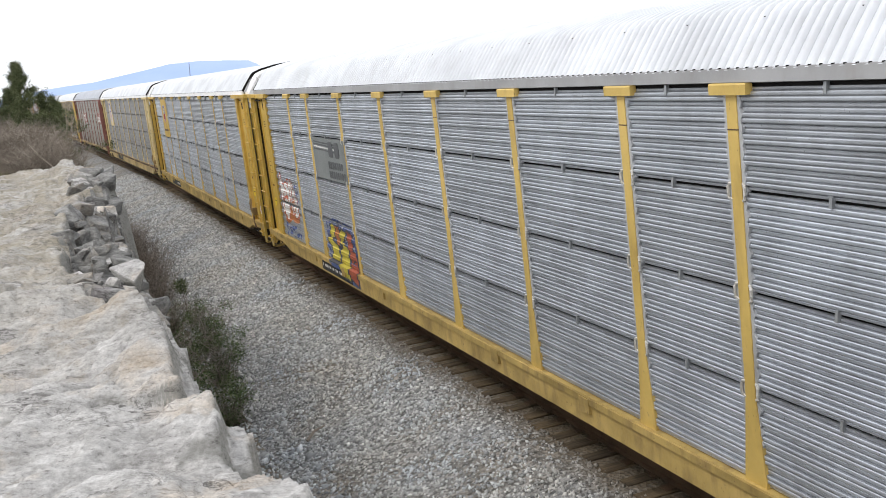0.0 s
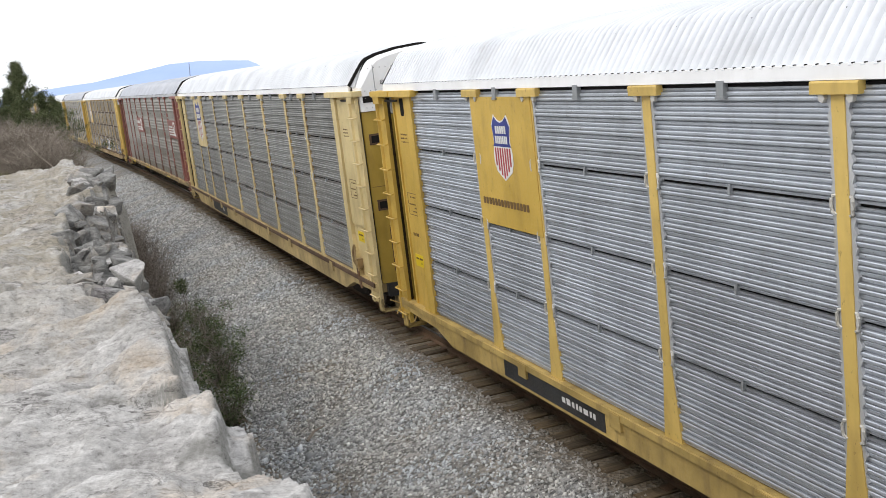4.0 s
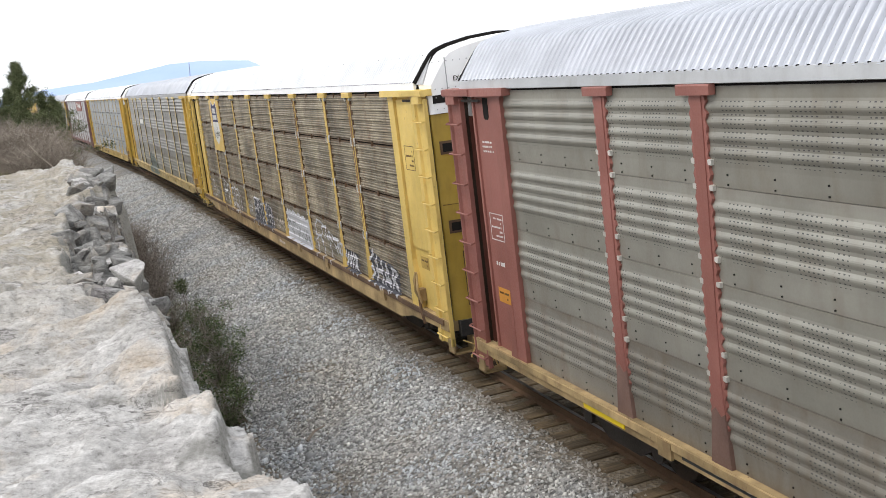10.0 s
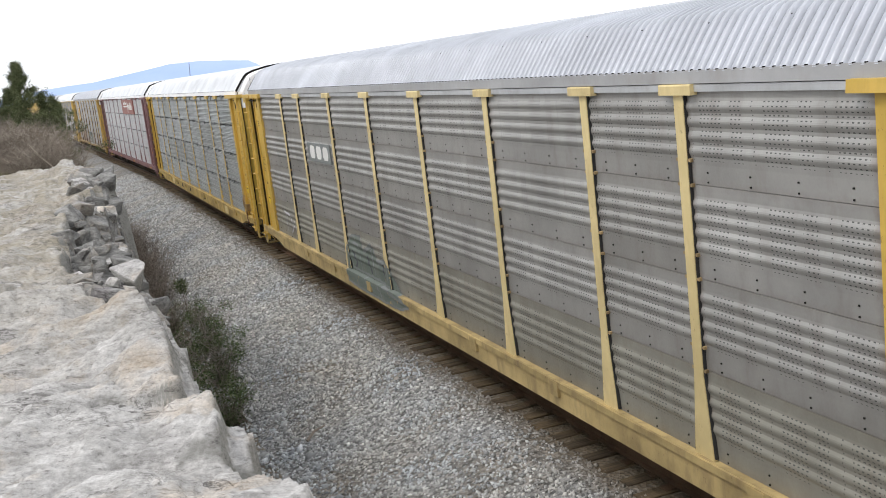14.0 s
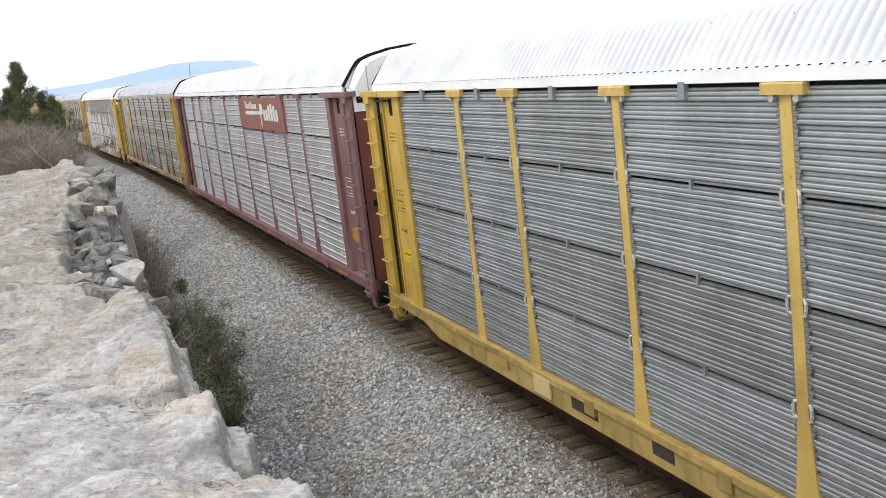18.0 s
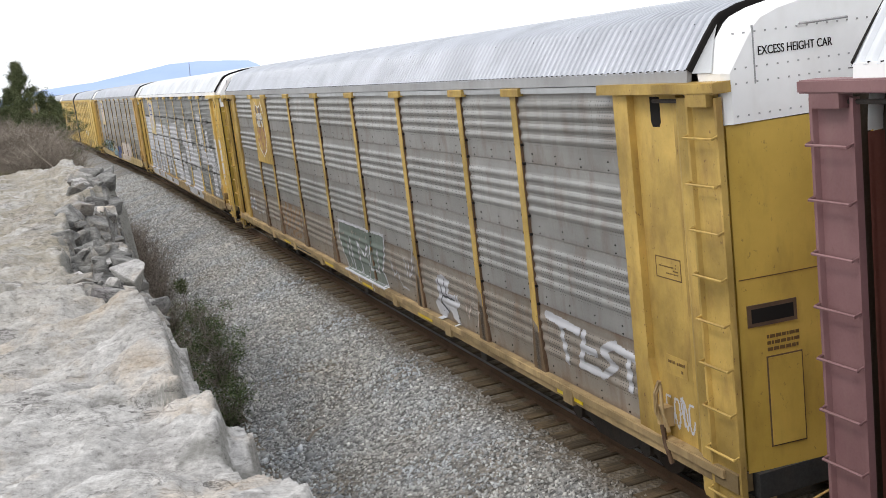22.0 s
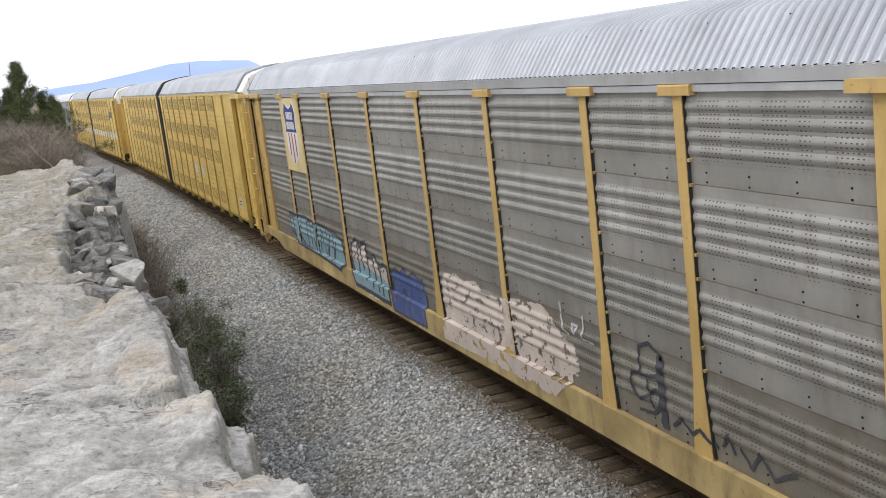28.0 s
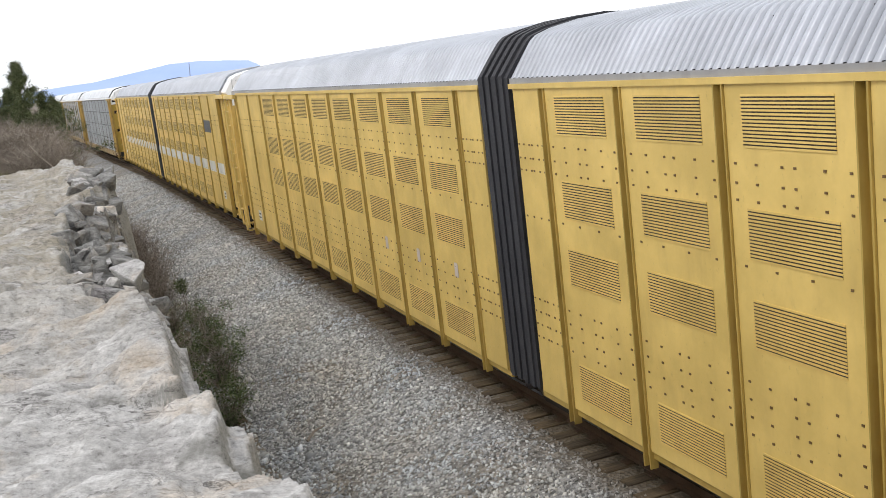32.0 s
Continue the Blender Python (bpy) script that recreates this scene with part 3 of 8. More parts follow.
RAIL_OUT = [(-0.07, -0.165), (0.07, -0.165), (0.07, -0.15), (0.012, -0.13), (0.012, -0.045), (0.036, -0.035), (0.036, -0.004), (-0.036, -0.004), (-0.036, -0.035), (-0.012, -0.045), (-0.012, -0.13), (-0.07, -0.15)]


def build_track():
    track = tagged(new("railway_track"), "single track of rusty rails on weathered wooden ties", "railway track", kind="structure")
    ys = [-300, -60] + [-20 + 5 * i for i in range(50)] + [240, 260, 300, 400]
    for side in (-1, 1):
        s, top = Shape(), Shape()
        for a, b in zip(ys, ys[1:]):
            n = len(RAIL_OUT)
            v = [(CX + bend(y) + side * 0.7535 + dx, y, dz) for y in (a, b) for dx, dz in RAIL_OUT]
            s.add(v, [(i, (i + 1) % n, (i + 1) % n + n, i + n) for i in range(n)])
            top.add([(CX + bend(y) + side * 0.7535 + dx, y, 0.0) for y in (a, b) for dx in (-0.03, 0.03)], [(0, 1, 3, 2)])
        rail = part("rail", s, RAIL, track, "rusty steel rail")
        part("railhead", top, SHINE, rail, "polished running surface")
    rng = random.Random(3)
    tie = shared(("tie",), WOOD, lambda s: s.prism_x([(-0.115, -0.34), (0.115, -0.34), (0.115, -0.175), (0.1, -0.163), (-0.1, -0.163), (-0.115, -0.175)], -1.3, 1.3))
    plate = shared(("tie_plate",), RAIL, lambda s: s.box(-0.18, 0.18, -0.09, 0.09, -0.163, -0.148))
    for i in range(250):
        y = -4 + i * 0.495 + rng.uniform(-0.03, 0.03)
        ob = piece("tie", tie, track, (CX + bend(y) + rng.uniform(-0.06, 0.06), y, rng.uniform(-0.012, 0.008)))
        ob.rotation_euler = (rng.uniform(-0.02, 0.02), 0, rng.uniform(-0.025, 0.025))
        if 4 < y < 45:
            piece("tie_plate", plate, ob, (-0.7535, 0, 0.0))


EDGE = [(-4, 0.9), (3, 0.85), (4.19, 0.80), (4.36, 0.83), (4.58, 0.76), (4.75, 0.67), (4.96, 0.57), (5.05, 0.55), (5.2, 0.6), (5.47, 0.62), (5.6, 0.58), (5.72, 0.50), (6.03, 0.48), (6.5, 0.51), (7.1, 0.53), (7.9, 0.44), (8.6, 0.51), (9.9, 0.55), (13.4, 0.69), (17.2, 0.83), (20, 0.99), (21.2, 1.06), (22.6, 0.92), (24.5, 0.66), (26.5, 0.1), (29, -0.8), (32, -2.2)]
BENCH = [(7.6, 0.6), (7.82, 0.43), (8.4, 0.26), (9.8, 0.13), (11, 0.05), (14.4, 0.12), (16.5, 0.25), (18.0, 0.5), (18.5, 1.25), (20.4, 1.3)]


def step_noise(a, b, c, cut, flat=0.78):
    """Blocky noise: flat plateaus with sharp breaks."""
    v = n3(a, b, c) * 2.2 + 0.35 * n3(a * 3.1, b * 3.1, c + 4)
    f = math.floor(v / cut)
    r = v / cut - f
    r = 0.0 if r < flat else (r - flat) / (1 - flat)
    return (f + r) * cut


def ramp01(v, a, b):
    return max(0.0, min(1.0, (v - a) / (b - a)))


def ledge_z(x, y, skin=True):
    edge = lerp_table(EDGE, y)
    far = ramp01(y, 7.5, 10)
    edge += far * 0.10 * step_noise(y * 0.9, 1.7, 0.3, 0.5) + (0.012 + 0.035 * far) * step_noise(y * 3.3, 4.1, 2.0, 0.5) + (1 - far) * (0.012 * n3(y * 11, 3) + 0.008 * n3(y * 29, 3))
    beds = (0.02 + 0.05 * ramp01(y, 6, 9)) * step_noise(x * 0.6 + 0.2 * y, y * 0.5, 1.3, 0.42) + 0.055 * step_noise(x * 1.5 + 0.3 * y, y * 2.3 - 0.6 * x, 5.0, 0.4, 0.92) + 0.032 * step_noise(x * 2.6 + y, y * 5.6 - 2 * x, 3.0, 0.4, 0.9)
    # two beds step up, away from the near slab
    first = 4.97 + 0.05 * n3(x * 4.1, 0.5) + 0.25 * ramp01(0.5 - x, 0, 0.5)
    second = 5.72 + 0.07 * n3(x * 6.0, 2.5) + 0.9 * max(0.0, 0.45 - x)
    beds += 0.09 * (1 + 0.8 * ramp01(x, 0.25, 0.6)) * ramp01(y, first, first + 0.065) * ramp01(x, -0.1, 0.42) + 0.06 * ramp01(y, 4.6, 5.6) * (1 - ramp01(x, -0.1, 0.42))
    beds += 0.12 * ramp01(y, second, second + 0.065) * ramp01(x, 0.0, 0.35) + 0.10 * ramp01(y, 5.6, 7.2) * (1 - ramp01(x, -0.05, 0.2))
    # hollows weathered out at the foot of each step
    for foot, tall, k in ((first, 0.02, ramp01(x, -0.05, 0.4)), (second, 0.035, ramp01(x, -0.35, 0.25))):
        d = (y - foot + 0.03) / 0.05
        if -1 < d < 1:
            beds -= tall * k * (1 - d * d)
    top = 3.75 + beds + 0.03 * n3(x * 2.2, y * 2.2, 9)
    if skin:
        top += 0.012 * n3(x * 2.4 + y, y * 7.5 - 3 * x, 2) + 0.008 * n3(x * 6.5 + 3 * y, y * 17 - 7 * x, 5) + 0.005 * n3(x * 19, y * 24, 2)
    for kx, ky, deep in ((0.55, 1.5, 0.06 + 0.06 * far), (1.1, 3.4, 0.035 + 0.03 * far)):
        crack = abs(n3(x * kx + 3 + ky, y * ky + 0.4 * x, 6)) + 0.03 * max(0.0, n3(x * 1.3, y * 1.3, 11))
        if crack < 0.03:
            top -= deep * (1 - crack / 0.03)
    if 7.6 < y < 20.4:
        inner = lerp_table(BENCH, y) + 0.10 * step_noise(y * 1.1, 9.2, 3.3, 0.4)
        if x > inner:
            k = min(1.0, (x - inner) / 0.07)
            top -= k * (0.28 + 0.30 * (0.5 + step_noise(x * 2.6, y * 1.3, 7.7, 0.45)) + 0.1 * max(0, x - inner))
    if y > 26.5:
        top -= 0.10 * (y - 26.5) ** 1.3
    if x > edge:
        d = x - edge
        fall = 0.06 + (2.2 if y < 8 else 8.0) * min(d, 0.14) + 8.0 * max(0.0, d - 0.14) + 1.1 * step_noise(d * 3 + 3, y * 0.8, 4.4, 0.5) * min(1, d * 3)
        layer = 0.30
        q = fall / layer + 0.4 * n3(y * 0.7, 8)
        f = math.floor(q)
        r = q - f
        fall = (f + max(0, (r - 0.45) / 0.55)) * layer
        top -= max(fall, 0.22 * min(1, d / 0.05))
    return max(top, -1.4)


def build_ledge():
    xs = [-9, -6.5, -5, -4, -3.2, -2.6, -2.2, -1.8, -1.5, -1.25] + [-1.05 + 0.024 * i for i in range(118)] + [1.8, 2.0, 2.2]
    # rows below y = -6 are unseen, added to block sky from lower car sides
    ys = [-60, -40, -28, -20, -14, -10, -6, -4, -2, -1, 0, 1, 1.8, 2.4, 2.8] + [3.1 + 0.021 * i for i in range(260)] + [8.56 + 0.045 * i for i in range(200)] + [17.56 + 0.115 * i for i in range(125)]
    s = Shape()
    s.sheet([[(x, y, ledge_z(x, y)) for x in xs] for y in ys])
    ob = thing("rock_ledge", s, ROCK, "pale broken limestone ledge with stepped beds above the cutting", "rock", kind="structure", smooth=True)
    # freshly broken grey stone on the bench
    ob.data.materials.append(ROCK_GREY)
    for f in ob.data.polygons:
        c = f.center
        inner = lerp_table(BENCH, c.y) + 0.06 * n3(c.y * 2, c.x * 2) if 7.6 < c.y < 20.4 else 9
        if c.x > inner + 0.03:
            f.material_index = 1


def boulder_mesh(rng, w, l, h):
    """An angular broken stone: the hull of points scattered over a box."""
    bm = bmesh.new()
    for _ in range(15):
        p = [rng.uniform(-1, 1) for _ in range(3)]
        p[rng.randrange(3)] = rng.choice((-1, 1)) * rng.uniform(0.82, 1.0)
        bm.verts.new((p[0] * w / 2, p[1] * l / 2, p[2] * h / 2))
    bmesh.ops.convex_hull(bm, input=bm.verts)
    for v in [v for v in bm.verts if not v.link_faces]:
        bm.verts.remove(v)
    bmesh.ops.dissolve_limit(bm, angle_limit=0.2, verts=bm.verts, edges=bm.edges)
    bmesh.ops.bevel(bm, geom=bm.edges[:], offset=0.03 * h, segments=1, affect="EDGES", clamp_overlap=True)
    me = bpy.data.meshes.new("rock_block")
    bm.to_mesh(me)
    bm.free()
    return me


def build_blocks():
    """Broken limestone on the ledge's bench and along its rim."""
    rng = random.Random(21)
    n = 250
    spots = [(0.42, 8.1, 3.72, 0.22, 0.4, 0.16)]
    for i in range(n):
        y = 8.1 + 11.0 * ((i + rng.random()) / n) ** 1.1
        inner, rim = lerp_table(BENCH, y), lerp_table(EDGE, y)
        if inner > rim:
            inner = rim - 0.5
        x = inner + rng.random() ** 0.9 * (rim + 0.04 - inner)
        k = rng.choice((0.08, 0.11, 0.14, 0.18, 0.24, 0.34)) * (0.62 + y / 34)
        h = k * rng.uniform(0.55, 0.95)
        floor = max(ledge_z(x, y, False), 3.0)
        spots.append((x, y, floor + h * 0.08, k * rng.uniform(0.8, 1.3), k * rng.uniform(0.9, 1.6), h))
    for i, (x, y, z, w, l, h) in enumerate(spots):
        me = boulder_mesh(rng, w, l, h)
        me.materials.append(ROCK if i % 6 == 0 else ROCK_GREY)
        ob = tagged(new("rock_block", me), "angular grey limestone block on the broken ledge", "rock", "blocks of the ledge")
        ob.location = (x, y, z)
        ob.rotation_euler = (rng.uniform(-0.35, 0.35), rng.uniform(-0.2, 0.4), rng.uniform(-0.7, 0.7))
    # the long split slab under the near rim
    bm = bmesh.new()
    bmesh.ops.create_cube(bm, size=1)
    bmesh.ops.subdivide_edges(bm, edges=bm.edges, cuts=7, use_grid_fill=True)
    for v in bm.verts:
        p = v.co
        k = 1 + 0.07 * n3(p.x * 1.7, p.y * 1.7, p.z * 1.7) + 0.02 * step_noise(p.x * 3, p.y * 3, p.z * 3, 0.3) + 0.05 * n3(p.x * 7, p.y * 7, p.z * 7)
        v.co = Vector((p.x * 0.24, p.y * 0.9, p.z * 0.44)) * k
    me = bpy.data.meshes.new("split_slab")
    bm.to_mesh(me)
    bm.free()
    me.materials.append(ROCK)
    ob = tagged(new("split_slab", me), "long pale limestone slab split from the ledge", "rock", "blocks of the ledge")
    ob.location = (0.47, 6.6, 3.46)
    ob.rotation_euler = (0.1, 0.05, 0.1)


def build_hills():
    ridge = [(-2500, 60), (-900, 32), (-157, 15), (-19, 18), (32, 28), (96, 31), (161, 32.5), (214, 39), (290, 48), (367, 58), (443, 57.5), (521, 51), (583, 44), (606, 32), (628, 15), (671, -18), (760, -40)]
    s = Shape()
    cols = []
    for (xa, za), (xb, zb) in zip(ridge, ridge[1:]):
        steps = max(2, int((xb - xa) / 12)) if xa >= -200 else 6
        for i in range(steps):
            k = i / steps
            cols.append((xa + (xb - xa) * k, za + (zb - za) * k + 0.5 * n3((xa + (xb - xa) * k) * 0.06, 0)))
    rows = []
    for k, back in ((0.0, -260), (0.35, -170), (0.7, -80), (1.0, 0), (0.6, 300)):
        rows.append([(x, 3000 + back, -60 + (z + 60) * k) for x, z in cols])
    s.sheet(rows)
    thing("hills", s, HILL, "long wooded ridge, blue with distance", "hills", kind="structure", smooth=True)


def build_masts():
    s = Shape()
    for dx, dy in ((-0.6, 0), (0.6, 0), (0, 0.9)):
        s.tube([(207 + dx, 1500 + dy, -8), (207 + dx * 0.4 + 2.5, 1500 + dy * 0.4, 31)], 0.32, 5)
    for i in range(14):
        z = -6 + i * 2.6
        s.tube([(206.6 + i * 0.17, 1500, z), (207.8 + i * 0.17, 1500.3, z + 1.3), (206.7 + i * 0.17, 1500, z + 2.6)], 0.16, 4)
    # the mast's base colour holds the haze, a pale blue over grey
    thing("radio_mast", s, mat("haze_tinted_grey_steel", (0.42, 0.50, 0.72), 0.8)[0], "slender grey lattice radio mast before the far ridge", "mast")
    p = tagged(new("line_pole"), "short dark wooden pole beside the line, far off", "pole")
    part("post", Shape().tube([(12.3, 230, -1.4), (12.42, 230, 6.0)], 0.13, 8), BARK, p)
    part("crossarm", Shape().box(12.0, 12.8, 229.9, 230.1, 5.5, 5.65), BARK, p)


# ---- plants ----
def twiggy(s, rng, at, height, spread, stems, forks=4, thick=0.012):
    tips = []
    for _ in range(stems):
        a, lean = rng.uniform(0, 2 * math.pi), rng.uniform(0.1, 1.0) * spread
        p = Vector(at) + Vector((rng.uniform(-0.15, 0.15) * spread, rng.uniform(-0.15, 0.15) * spread, 0))
        d = Vector((math.cos(a) * lean, math.sin(a) * lean, height)) * rng.uniform(0.6, 1.0)
        pts = [p]
        for k in range(4):
            pts.append(pts[-1] + d * 0.25 + Vector((rng.uniform(-1, 1), rng.uniform(-1, 1), rng.uniform(-0.4, 0.4))) * 0.07 * height)
        s.tube(pts, thick, 3, thick * 0.35)
        for _ in range(forks):
            k = rng.randint(1, 4)
            if rng.random() < 0.5:
                w = pts[k] + Vector((rng.uniform(-1, 1), rng.uniform(-1, 1), rng.uniform(-0.35, 0.5))) * 0.2 * height
                s.tube([pts[k], w], thick * 0.4, 3, thick * 0.15)
                tips.append(w)
            q = pts[k]
            e = Vector((rng.uniform(-1, 1), rng.uniform(-1, 1), rng.uniform(0.0, 1.0))) * 0.3 * height
            mid = q + e * 0.5 + Vector((rng.uniform(-1, 1), rng.uniform(-1, 1), rng.uniform(-0.5, 0.5))) * 0.05 * height
            s.tube([q, mid, q + e], thick * 0.5, 3, thick * 0.2)
            tips += [mid, q + e]
        tips += pts[2:]
    return tips


def leaves(s, rng, centres, n, size, spread):
    for _ in range(n):
        c = rng.choice(centres)
        p = Vector(c) + Vector((rng.gauss(0, spread), rng.gauss(0, spread), rng.gauss(0, spread)))
        a = Vector((rng.gauss(0, 1), rng.gauss(0, 1), rng.gauss(0, 0.8))).normalized()
        b = a.cross(Vector((rng.gauss(0, 1), rng.gauss(0, 1), rng.gauss(0, 1)))).normalized()
        l, w = size * rng.uniform(0.6, 1.4), size * rng.uniform(0.22, 0.45)
        s.add([tuple(p - a * l * 0.5), tuple(p + b * w * 0.5), tuple(p + a * l * 0.5), tuple(p - b * w * 0.5)], [(0, 1, 2, 3)])


def make_shrub(kind, seed, height, spread, stems, leaf_n):
    rng = random.Random(seed)
    root = new(kind)
    s = Shape()
    tips = twiggy(s, rng, (0, 0, -0.15), height, spread, stems, 16 if kind == "bare_bush" else 5, 0.0085 if kind == "bare_bush" else 0.010)
    part("stem_mass", s, TWIG if kind == "bare_bush" else TWIG_BROWN, root)["kind"] = "stuff"
    if leaf_n:
        c = Shape()
        low = [t for t in tips if t.z < height * 0.9]
        leaves(c, rng, rng.sample(low, min(len(low), 22)), int(leaf_n * 0.85), 0.06, 0.10)
        part("foliage", c, LEAF_SHRUB, root)["kind"] = "stuff"
    return root


def make_juniper(seed, height, width):
    """A ragged conifer: boughs in loose tiers, sprays of foliage along each, a thin leader."""
    rng = random.Random(seed)
    root = new("juniper_tree")
    part("trunk", Shape().tube([(0, 0, -0.3), (0.05, 0.02, height * 0.4), (0.0, 0.06, height * 0.98)], 0.09, 7, 0.012), BARK, root)
    limbs, tips = Shape(), []
    n = int(height * 15)
    for i in range(n):
        k = (i + rng.random()) / n
        z = height * (0.06 + 0.92 * k)
        a = rng.uniform(0, 2 * math.pi)
        reach = width * (1.02 - k) ** 1.25 * rng.choice((0.5, 0.75, 0.95, 1.0, 1.2))
        e = Vector((math.cos(a) * reach, math.sin(a) * reach, z + reach * rng.uniform(-0.05, 0.4)))
        q = Vector((0.03, 0.03, z))
        limbs.tube([q, q.lerp(e, 0.55) + Vector((0, 0, -0.06)), e], 0.02, 3, 0.005)
        for t in (0.3, 0.45, 0.6, 0.72, 0.84, 0.94, 1.03):
            side = Vector((-math.sin(a), math.cos(a), 0)) * rng.gauss(0, 0.16) * reach * (1.15 - t)
            tips.append(q.lerp(e, t) + side + Vector((0, 0, rng.gauss(0, 0.04))))
    part("branchwork", limbs, BARK, root)["kind"] = "stuff"
    crown = Shape()
    leaves(crown, rng, tips, int(6000 * height * width), 0.065, 0.075)
    part("crown", crown, LEAF_DARK, root)
    return root


def plant(root, x, y, z=None, turn=0, scale=1.0):
    root.matrix_basis = Matrix.Translation((x, y, ground_z(x, y) if z is None else z)) @ Matrix.Rotation(turn, 4, "Z") @ Matrix.Scale(scale, 4)


def build_plants():
    rng = random.Random(8)
    # junipers on the bank beyond the ledge
    for i, (x, y, top, w) in enumerate(((-0.33, 40, 6.85, 2.3), (-1.7, 39, 6.4, 2.0), (0.32, 41, 5.75, 0.85), (0.70, 43, 5.65, 0.7), (-2.3, 41, 6.7, 1.3), (0.98, 48, 5.3, 0.7), (-0.4, 37.5, 5.6, 1.1), (1.25, 62, 5.3, 0.8), (1.5, 76, 5.2, 0.8), (0.7, 39.5, 4.9, 0.6))):
        base = ground_z(x, y)
        t = tagged(make_juniper(40 + i, top - base, w), "dark green juniper tree on the dry bank", "tree", "junipers on the bank")
        plant(t, x, y)
    # bare brush
    kinds = [make_shrub("bare_bush", 60 + i, 1.4, 1.4, 110, 0) for i in range(3)]
    for b in kinds:
        tagged(b, "leafless grey-brown brush on the bank", "bush", "bare brush on the bank")
    spots = []
    for i in range(64):
        y = 29.0 + 34 * (i / 64) ** 1.2
        right = CX + bend(y) - 7.2
        spots.append((right - rng.random() * 2.6, y))
    for i, (x, y) in enumerate(spots):
        b = kinds[i] if i < 3 else copy_thing(kinds[i % 3], Matrix.Identity(4))
        plant(b, x, y, None, rng.uniform(0, 6), rng.uniform(0.85, 1.15))
    # low green scrub at the bank's foot
    for i, (x, y, h) in enumerate(((1.25, 56, 1.5), (1.5, 63, 1.6), (1.55, 70, 1.9), (1.85, 78, 1.9), (1.6, 84, 2.1), (1.2, 50, 1.2))):
        t = tagged(make_shrub("green_scrub", 90 + i, h, 0.8, 26, 1400), "dark green scrub at the foot of the bank", "bush", "scrub by the bank")
        plant(t, x, y)
    # shrubs and weeds in the ditch
    for i, (x, y, h, sp, stems, lf) in enumerate(((2.75, 22.2, 1.3, 0.7, 42, 4200), (2.95, 25.2, 1.25, 0.7, 42, 3600), (2.5, 19.6, 1.15, 0.55, 26, 3600), (3.05, 28.4, 1.0, 0.6, 30, 900), (2.35, 28.0, 1.0, 0.7, 44, 500), (2.62, 34.0, 1.5, 0.9, 130, 0), (2.75, 38.5, 1.5, 1.0, 140, 0), (2.85, 44.0, 1.4, 1.0, 120, 0), (2.1, 24.0, 1.1, 0.7, 30, 1400), (2.6, 51, 0.9, 0.8, 60, 0), (2.4, 30.8, 1.3, 0.8, 100, 150), (3.0, 36.5, 0.6, 0.6, 40, 0), (2.55, 57, 0.9, 0.9, 60, 0))):
        label = "scrubby green shrub among dry stems in the ditch" if lf > 400 else "dry leafless weeds in the ditch"
        t = tagged(make_shrub("ditch_shrub" if lf > 400 else "dry_weed", 120 + i, h, sp, stems, lf), label, "bush", "weeds along the ditch")
        plant(t, x, y)
    sap = tagged(new("juniper_sapling"), "small dark juniper sapling with a bare stem in the ditch", "tree", "weeds along the ditch")
    part("trunk", Shape().tube([(0, 0, -0.1), (0.04, 0.02, 0.4), (-0.03, 0.0, 1.0)], 0.014, 5, 0.006), BARK, sap)
    tuft = Shape()
    leaves(tuft, rng, [Vector((-0.03 + 0.1 * math.cos(i), 0.1 * math.sin(i), 0.78 + 0.3 * i / 12)) for i in range(13)], 900, 0.06, 0.065)
    part("crown", tuft, LEAF_DARK, sap)
    plant(sap, 2.98, 29.7)
    twig = Shape().tube([(3.24, 16.5, -0.50), (3.42, 16.62, -0.40), (3.62, 16.75, -0.40)], 0.028, 5, 0.014)
    thing("fallen_stick", twig, TWIG, "short dry stick lying on the ballast", "stick")
    stick = Shape().tube([(-0.26, 28.7, 4.43), (0.0, 28.5, 4.05), (0.24, 28.3, 3.78)], 0.024, 5, 0.016)
    thing("fallen_branch", stick, TWIG, "pale bare branch leaning in the brush", "branch")
    # dry grass tufts on the ledge's far end
    g = Shape()
    for _ in range(3200):
        x, y = rng.uniform(-4.2, 0.4), rng.uniform(20.5, 31.0)
        if x > -0.55 * (27.5 - y) and y < 27.5 or x > lerp_table(EDGE, y) - 0.1 or n3(x * 1.1, y * 0.7, 5) < -0.1:
            continue
        z = ledge_z(x, y)
        a = rng.uniform(0, 6.28)
        h, w = rng.uniform(0.06, 0.2), 0.006
        d = Vector((math.cos(a), math.sin(a), 0))
        e = d * rng.uniform(0, 0.1)
        g.add([(x - d.y * w, y + d.x * w, z - 0.01), (x + d.y * w, y - d.x * w, z - 0.01), (x + e.x, y + e.y, z + h)], [(0, 1, 2)])
    thing("dry_grass", g, GRASS, "short yellowed grass at the end of the ledge", "grass", kind="stuff")


build_ground()
build_bed()
build_stones()
build_ledge()
build_blocks()
build_hills()
build_masts()
build_plants()


# ---- the train: closed car carriers ----
# A car's own space: origin on the rail tops under its middle, -Y its leading end, the camera's side at x = -1.6.
ROWS = [1.04, 2.00, 2.97, 3.93, 4.90]
POSTS = [-11.65, -8.98, -7.03, -4.14, -1.25, 1.61, 4.43, 7.22, 9.12, 11.80]
REAR = 0.15        # how much longer the trailing half is than the leading one
HALF = 13.56
ROOF_END = 13.05
ROW_H = 0.966
FACE = 1.52       # outer face of the flat sheet


